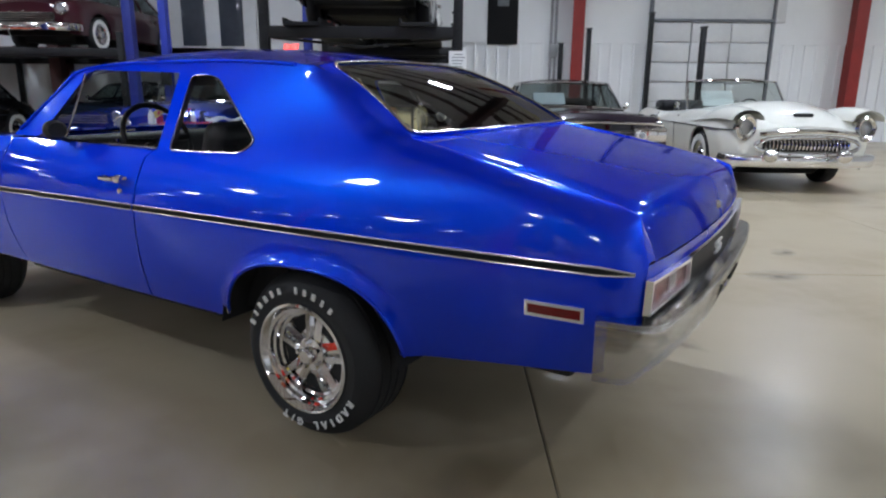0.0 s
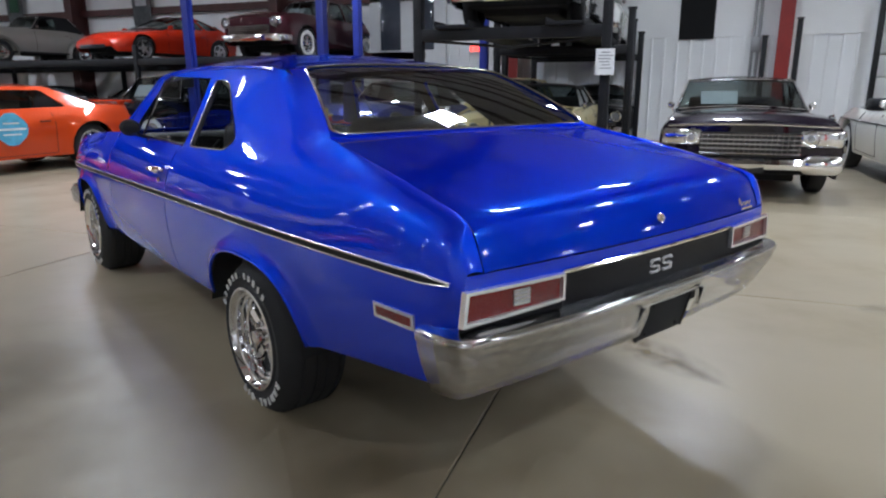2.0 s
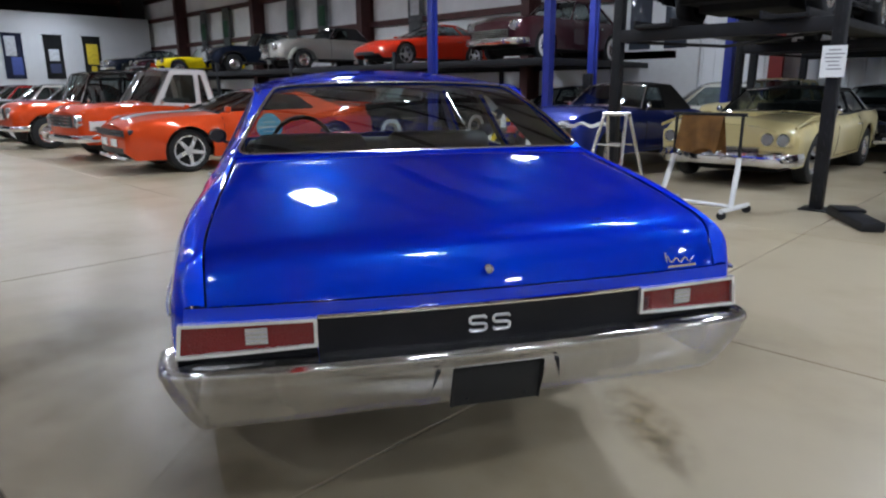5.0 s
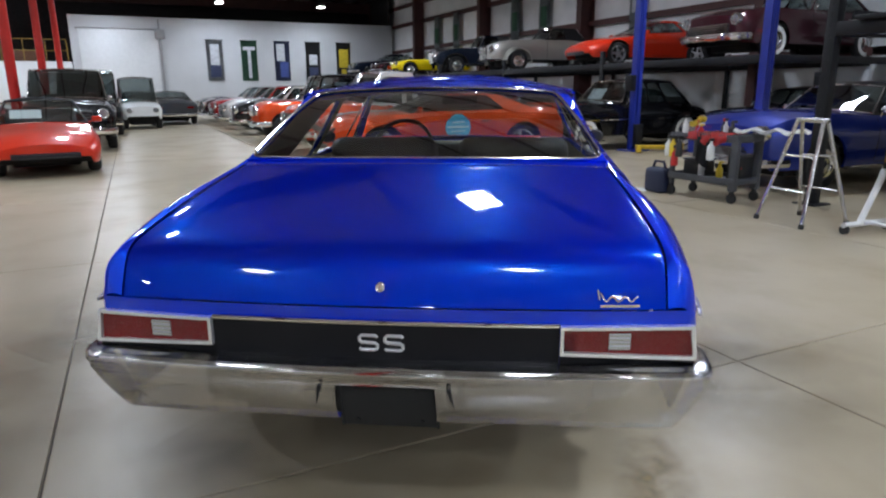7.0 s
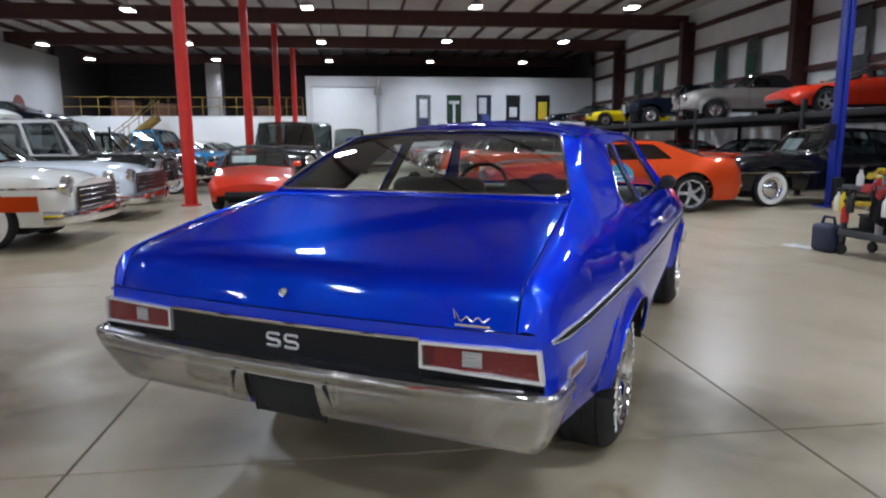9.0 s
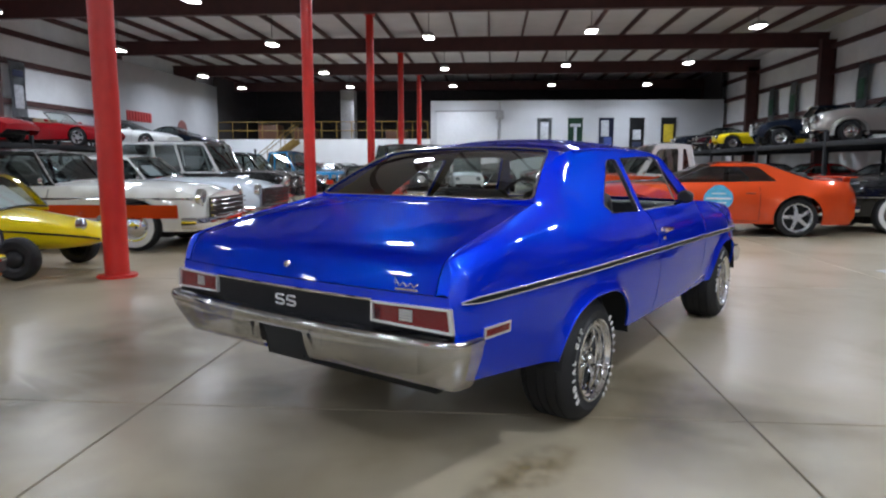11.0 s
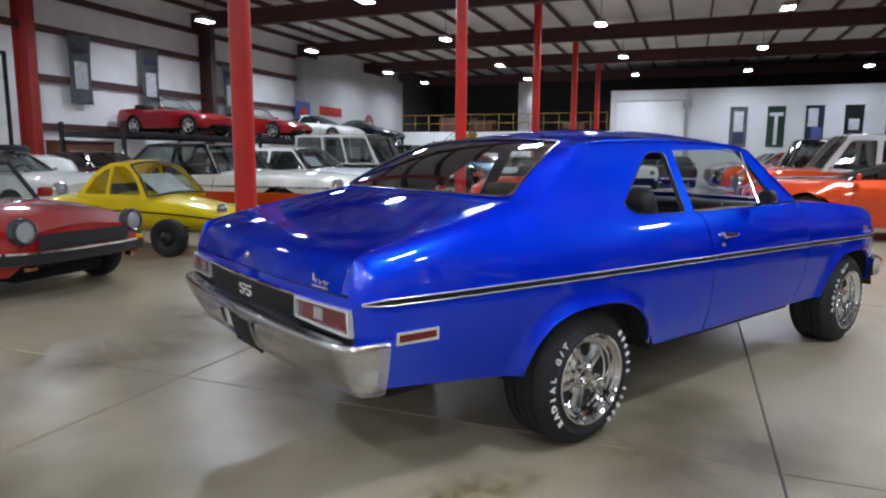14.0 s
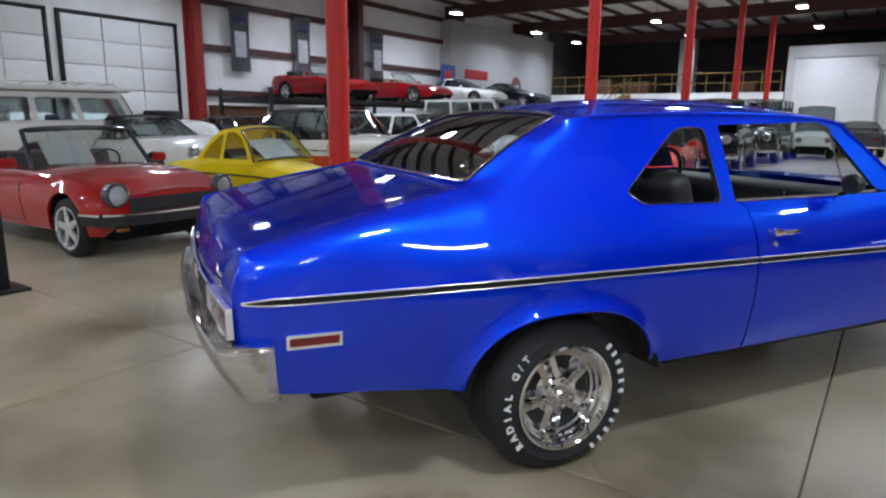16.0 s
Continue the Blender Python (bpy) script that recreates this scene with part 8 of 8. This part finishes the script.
lad = thing("folding_stand", pose(-1.36, 8.2, 0, 0, 0, -8), "bare aluminium folding stand with splayed legs", "stand")
for s in (-1, 1):
    for e in (-1, 1):
        bm = B()
        tube(bm, [(s * 0.3, e * 0.3, 0), (s * 0.16, e * 0.03, 1.05)], 0.02, 8)
        part("leg", bm, DULL_CHROME, lad)
        bm = B()
        tube(bm, [(s * 0.3, e * 0.3, 0.0), (s * 0.297, e * 0.292, 0.05)], 0.027, 8)
        part("foot", bm, RUBBER, lad)
for z, k in ((0.35, 0.21), (0.7, 0.12)):
    for e in (-1, 1):
        bm = B()
        tube(bm, [(-0.26 + 0.13 * z, e * k, z), (0.26 - 0.13 * z, e * k, z)], 0.012, 6)
        part("rung", bm, DULL_CHROME, lad)
bm = B()
tube(bm, [(-0.2, 0, 1.06), (0.2, 0, 1.06)], 0.022, 8)
part("top_bar", bm, DULL_CHROME, lad)

WHITE_TUBE = mat("white_enamel_tube", (0.7, 0.7, 0.7), rough=0.35, var=0.12)
std = thing("rolling_stand", pose(-0.33, 8.3, 0, 0, 0, -4), "white tubular rolling stand with black upper bars", "stand")
for s in (-0.42, 0.42):
    bm = B()
    tube(bm, [(s, -0.32, 0.09), (s, 0.32, 0.09)], 0.028, 8)
    part("base_bar", bm, WHITE_TUBE, std)
    bm = B()
    tube(bm, [(s, -0.1, 0.1), (s * 0.92, 0.05, 0.5), (s * 0.9, 0.08, 0.62)], 0.03, 8)
    part("upright", bm, WHITE_TUBE, std)
    bm = B()
    tube(bm, [(s * 0.9, 0.08, 0.6), (s * 0.9, 0.08, 1.08)], 0.018, 8)
    part("extension", bm, DARK_STEEL, std)
    for y in (-0.3, 0.3):
        bm = B()
        lathe(bm, [(0, -0.018), (0.045, -0.018), (0.045, 0.018), (0, 0.018)], 14, Matrix.Translation((s, y, 0.045)) @ TURN_Y)
        part("caster", bm, RUBBER, std)
bm = B()
tube(bm, [(-0.42, -0.05, 0.11), (0.42, -0.05, 0.11)], 0.022, 8)
part("cross_bar", bm, WHITE_TUBE, std)
bm = B()
tube(bm, [(-0.42, 0.08, 1.08), (0.42, 0.08, 1.08)], 0.018, 8)
part("top_bar", bm, DARK_STEEL, std)
TAN = mat("tan_leather", (0.24, 0.11, 0.025), rough=0.7, var=0.3, scale=8, bump=0.3, fine=60)
bm = B()
rows = []
for i in range(15):
    u = i / 14 * 2 - 1
    dz = -0.42 * abs(u) ** 1.1 - (0.0 if u < 0 else 0.03)
    rows.append([(x - 0.06, u * 0.11 + (0.03 * math.sin(x * 28 + u * 2) * abs(u)), 1.105 + dz + 0.03 * math.sin(x * 17) * abs(u)) for x in span(-0.24, 0.24, 0.024)])
sheet(bm, rows)
bmesh.ops.solidify(bm, geom=bm.faces[:], thickness=0.012)
solid("tan_jacket", bm, TAN, "tan leather hide draped over the stand's bar", "jacket", pose(-0.33, 8.38, 0, 0, 0, -4), sharp=70)

# dried stains on the concrete round the coupe's tail, and its shadow deepened in brown
def stain_mat(name, col, strength, scale):
    m = bpy.data.materials.new(name)
    m.use_nodes = True
    t = m.node_tree
    b = t.nodes["Principled BSDF"]
    b.inputs["Base Color"].default_value, b.inputs["Roughness"].default_value = (*col, 1), 0.36
    co, ns, gr, mu, rm = t.nodes.new("ShaderNodeTexCoord"), t.nodes.new("ShaderNodeTexNoise"), t.nodes.new("ShaderNodeTexGradient"), t.nodes.new("ShaderNodeMath"), t.nodes.new("ShaderNodeMapRange")
    mp = t.nodes.new("ShaderNodeMapping")
    mp.inputs["Location"].default_value, mp.inputs["Scale"].default_value = (-1, -1, 0), (2, 2, 0)
    t.links.new(co.outputs["Generated"], mp.inputs["Vector"])
    gr.gradient_type = "SPHERICAL"
    t.links.new(mp.outputs[0], gr.inputs["Vector"])
    ns.inputs["Scale"].default_value, ns.inputs["Detail"].default_value = scale, 4
    t.links.new(co.outputs["Object"], ns.inputs["Vector"])
    rm.interpolation_type = "SMOOTHSTEP"
    rm.inputs["From Min"].default_value, rm.inputs["From Max"].default_value = 0.25, 0.8
    t.links.new(ns.outputs["Fac"], rm.inputs["Value"])
    mu.operation = "MULTIPLY"
    t.links.new(rm.outputs["Result"], mu.inputs[0])
    t.links.new(gr.outputs["Fac"], mu.inputs[1])
    m2 = t.nodes.new("ShaderNodeMath")
    m2.operation, m2.use_clamp = "MULTIPLY", True
    m2.inputs[1].default_value = strength
    t.links.new(mu.outputs[0], m2.inputs[0])
    t.links.new(m2.outputs[0], b.inputs["Alpha"])
    return m


# the wide brown patches are part stain, part painted shadow of the coupe
TAN_STAIN, BROWN_STAIN_SHADE, GREY_STAIN = stain_mat("tan_stain", (0.28, 0.2, 0.09), 0.95, 9), stain_mat("brown_stain", (0.15, 0.11, 0.055), 0.9, 1.2), stain_mat("grey_stain", (0.2, 0.17, 0.13), 0.9, 6)
for mt, x, y, a, w, h, lab in ((TAN_STAIN, 1.52, 3.5, -40, 0.9, 0.34, "tan dried stain on the concrete behind the coupe"), (BROWN_STAIN_SHADE, 1.72, 3.32, -44, 0.5, 0.1, "dark brown smear on the concrete behind the coupe"),
                               (BROWN_STAIN_SHADE, 0.6, 2.2, 20, 1.8, 1.3, "brown stain and painted shade under the coupe's tail"), (BROWN_STAIN_SHADE, 2.4, 1.9, -20, 2.6, 1.5, "faint brown stain on the open concrete"), (BROWN_STAIN_SHADE, -0.4, 0.6, 35, 3.0, 1.6, "faint brown stain beside the coupe"),
                               (GREY_STAIN, 2.9, 4.6, 10, 0.5, 0.3, "small grey stain on the open concrete"), (GREY_STAIN, 3.3, 5.3, 60, 0.35, 0.22, "small grey stain on the open concrete"), (BROWN_STAIN_SHADE, 0.6, 4.6, 60, 2.2, 1.2, "faint brown stain on the aisle's concrete"), (BROWN_STAIN_SHADE, -0.9, 1.7, -30, 3.4, 2.2, "wide brown stain and painted shade along the coupe's flank"), (BROWN_STAIN_SHADE, 0.9, 0.9, 15, 2.6, 1.8, "brown grime and painted shade on the concrete behind the coupe"), (BROWN_STAIN_SHADE, 0.9, 4.3, 40, 2.4, 1.6, "brown grime and painted shade beside the coupe's rear wheel")):
    bm = B()
    n = 24
    bm.faces.new([bm.verts.new((w / 2 * math.cos(k * math.tau / n), h / 2 * math.sin(k * math.tau / n), 0)) for k in range(n)])
    solid("floor_stain", bm, mt, lab, "stain", pose(x, y, 0.0015, 0, 0, a), group="floor stains", kind="structure")

# low steel runway foot by the lift post
bm = B()
box(bm, (0, 0, 0.05), (0.95, 0.22, 0.1), 0.02)
box(bm, (-0.2, 0, 0.11), (0.3, 0.26, 0.03), 0.008)
solid("floor_beam", bm, DARK_STEEL, "low dark steel beam lying on the concrete by the lift", "beam", pose(1.12, 8.75, 0, 0, 0, -58))

slabs()
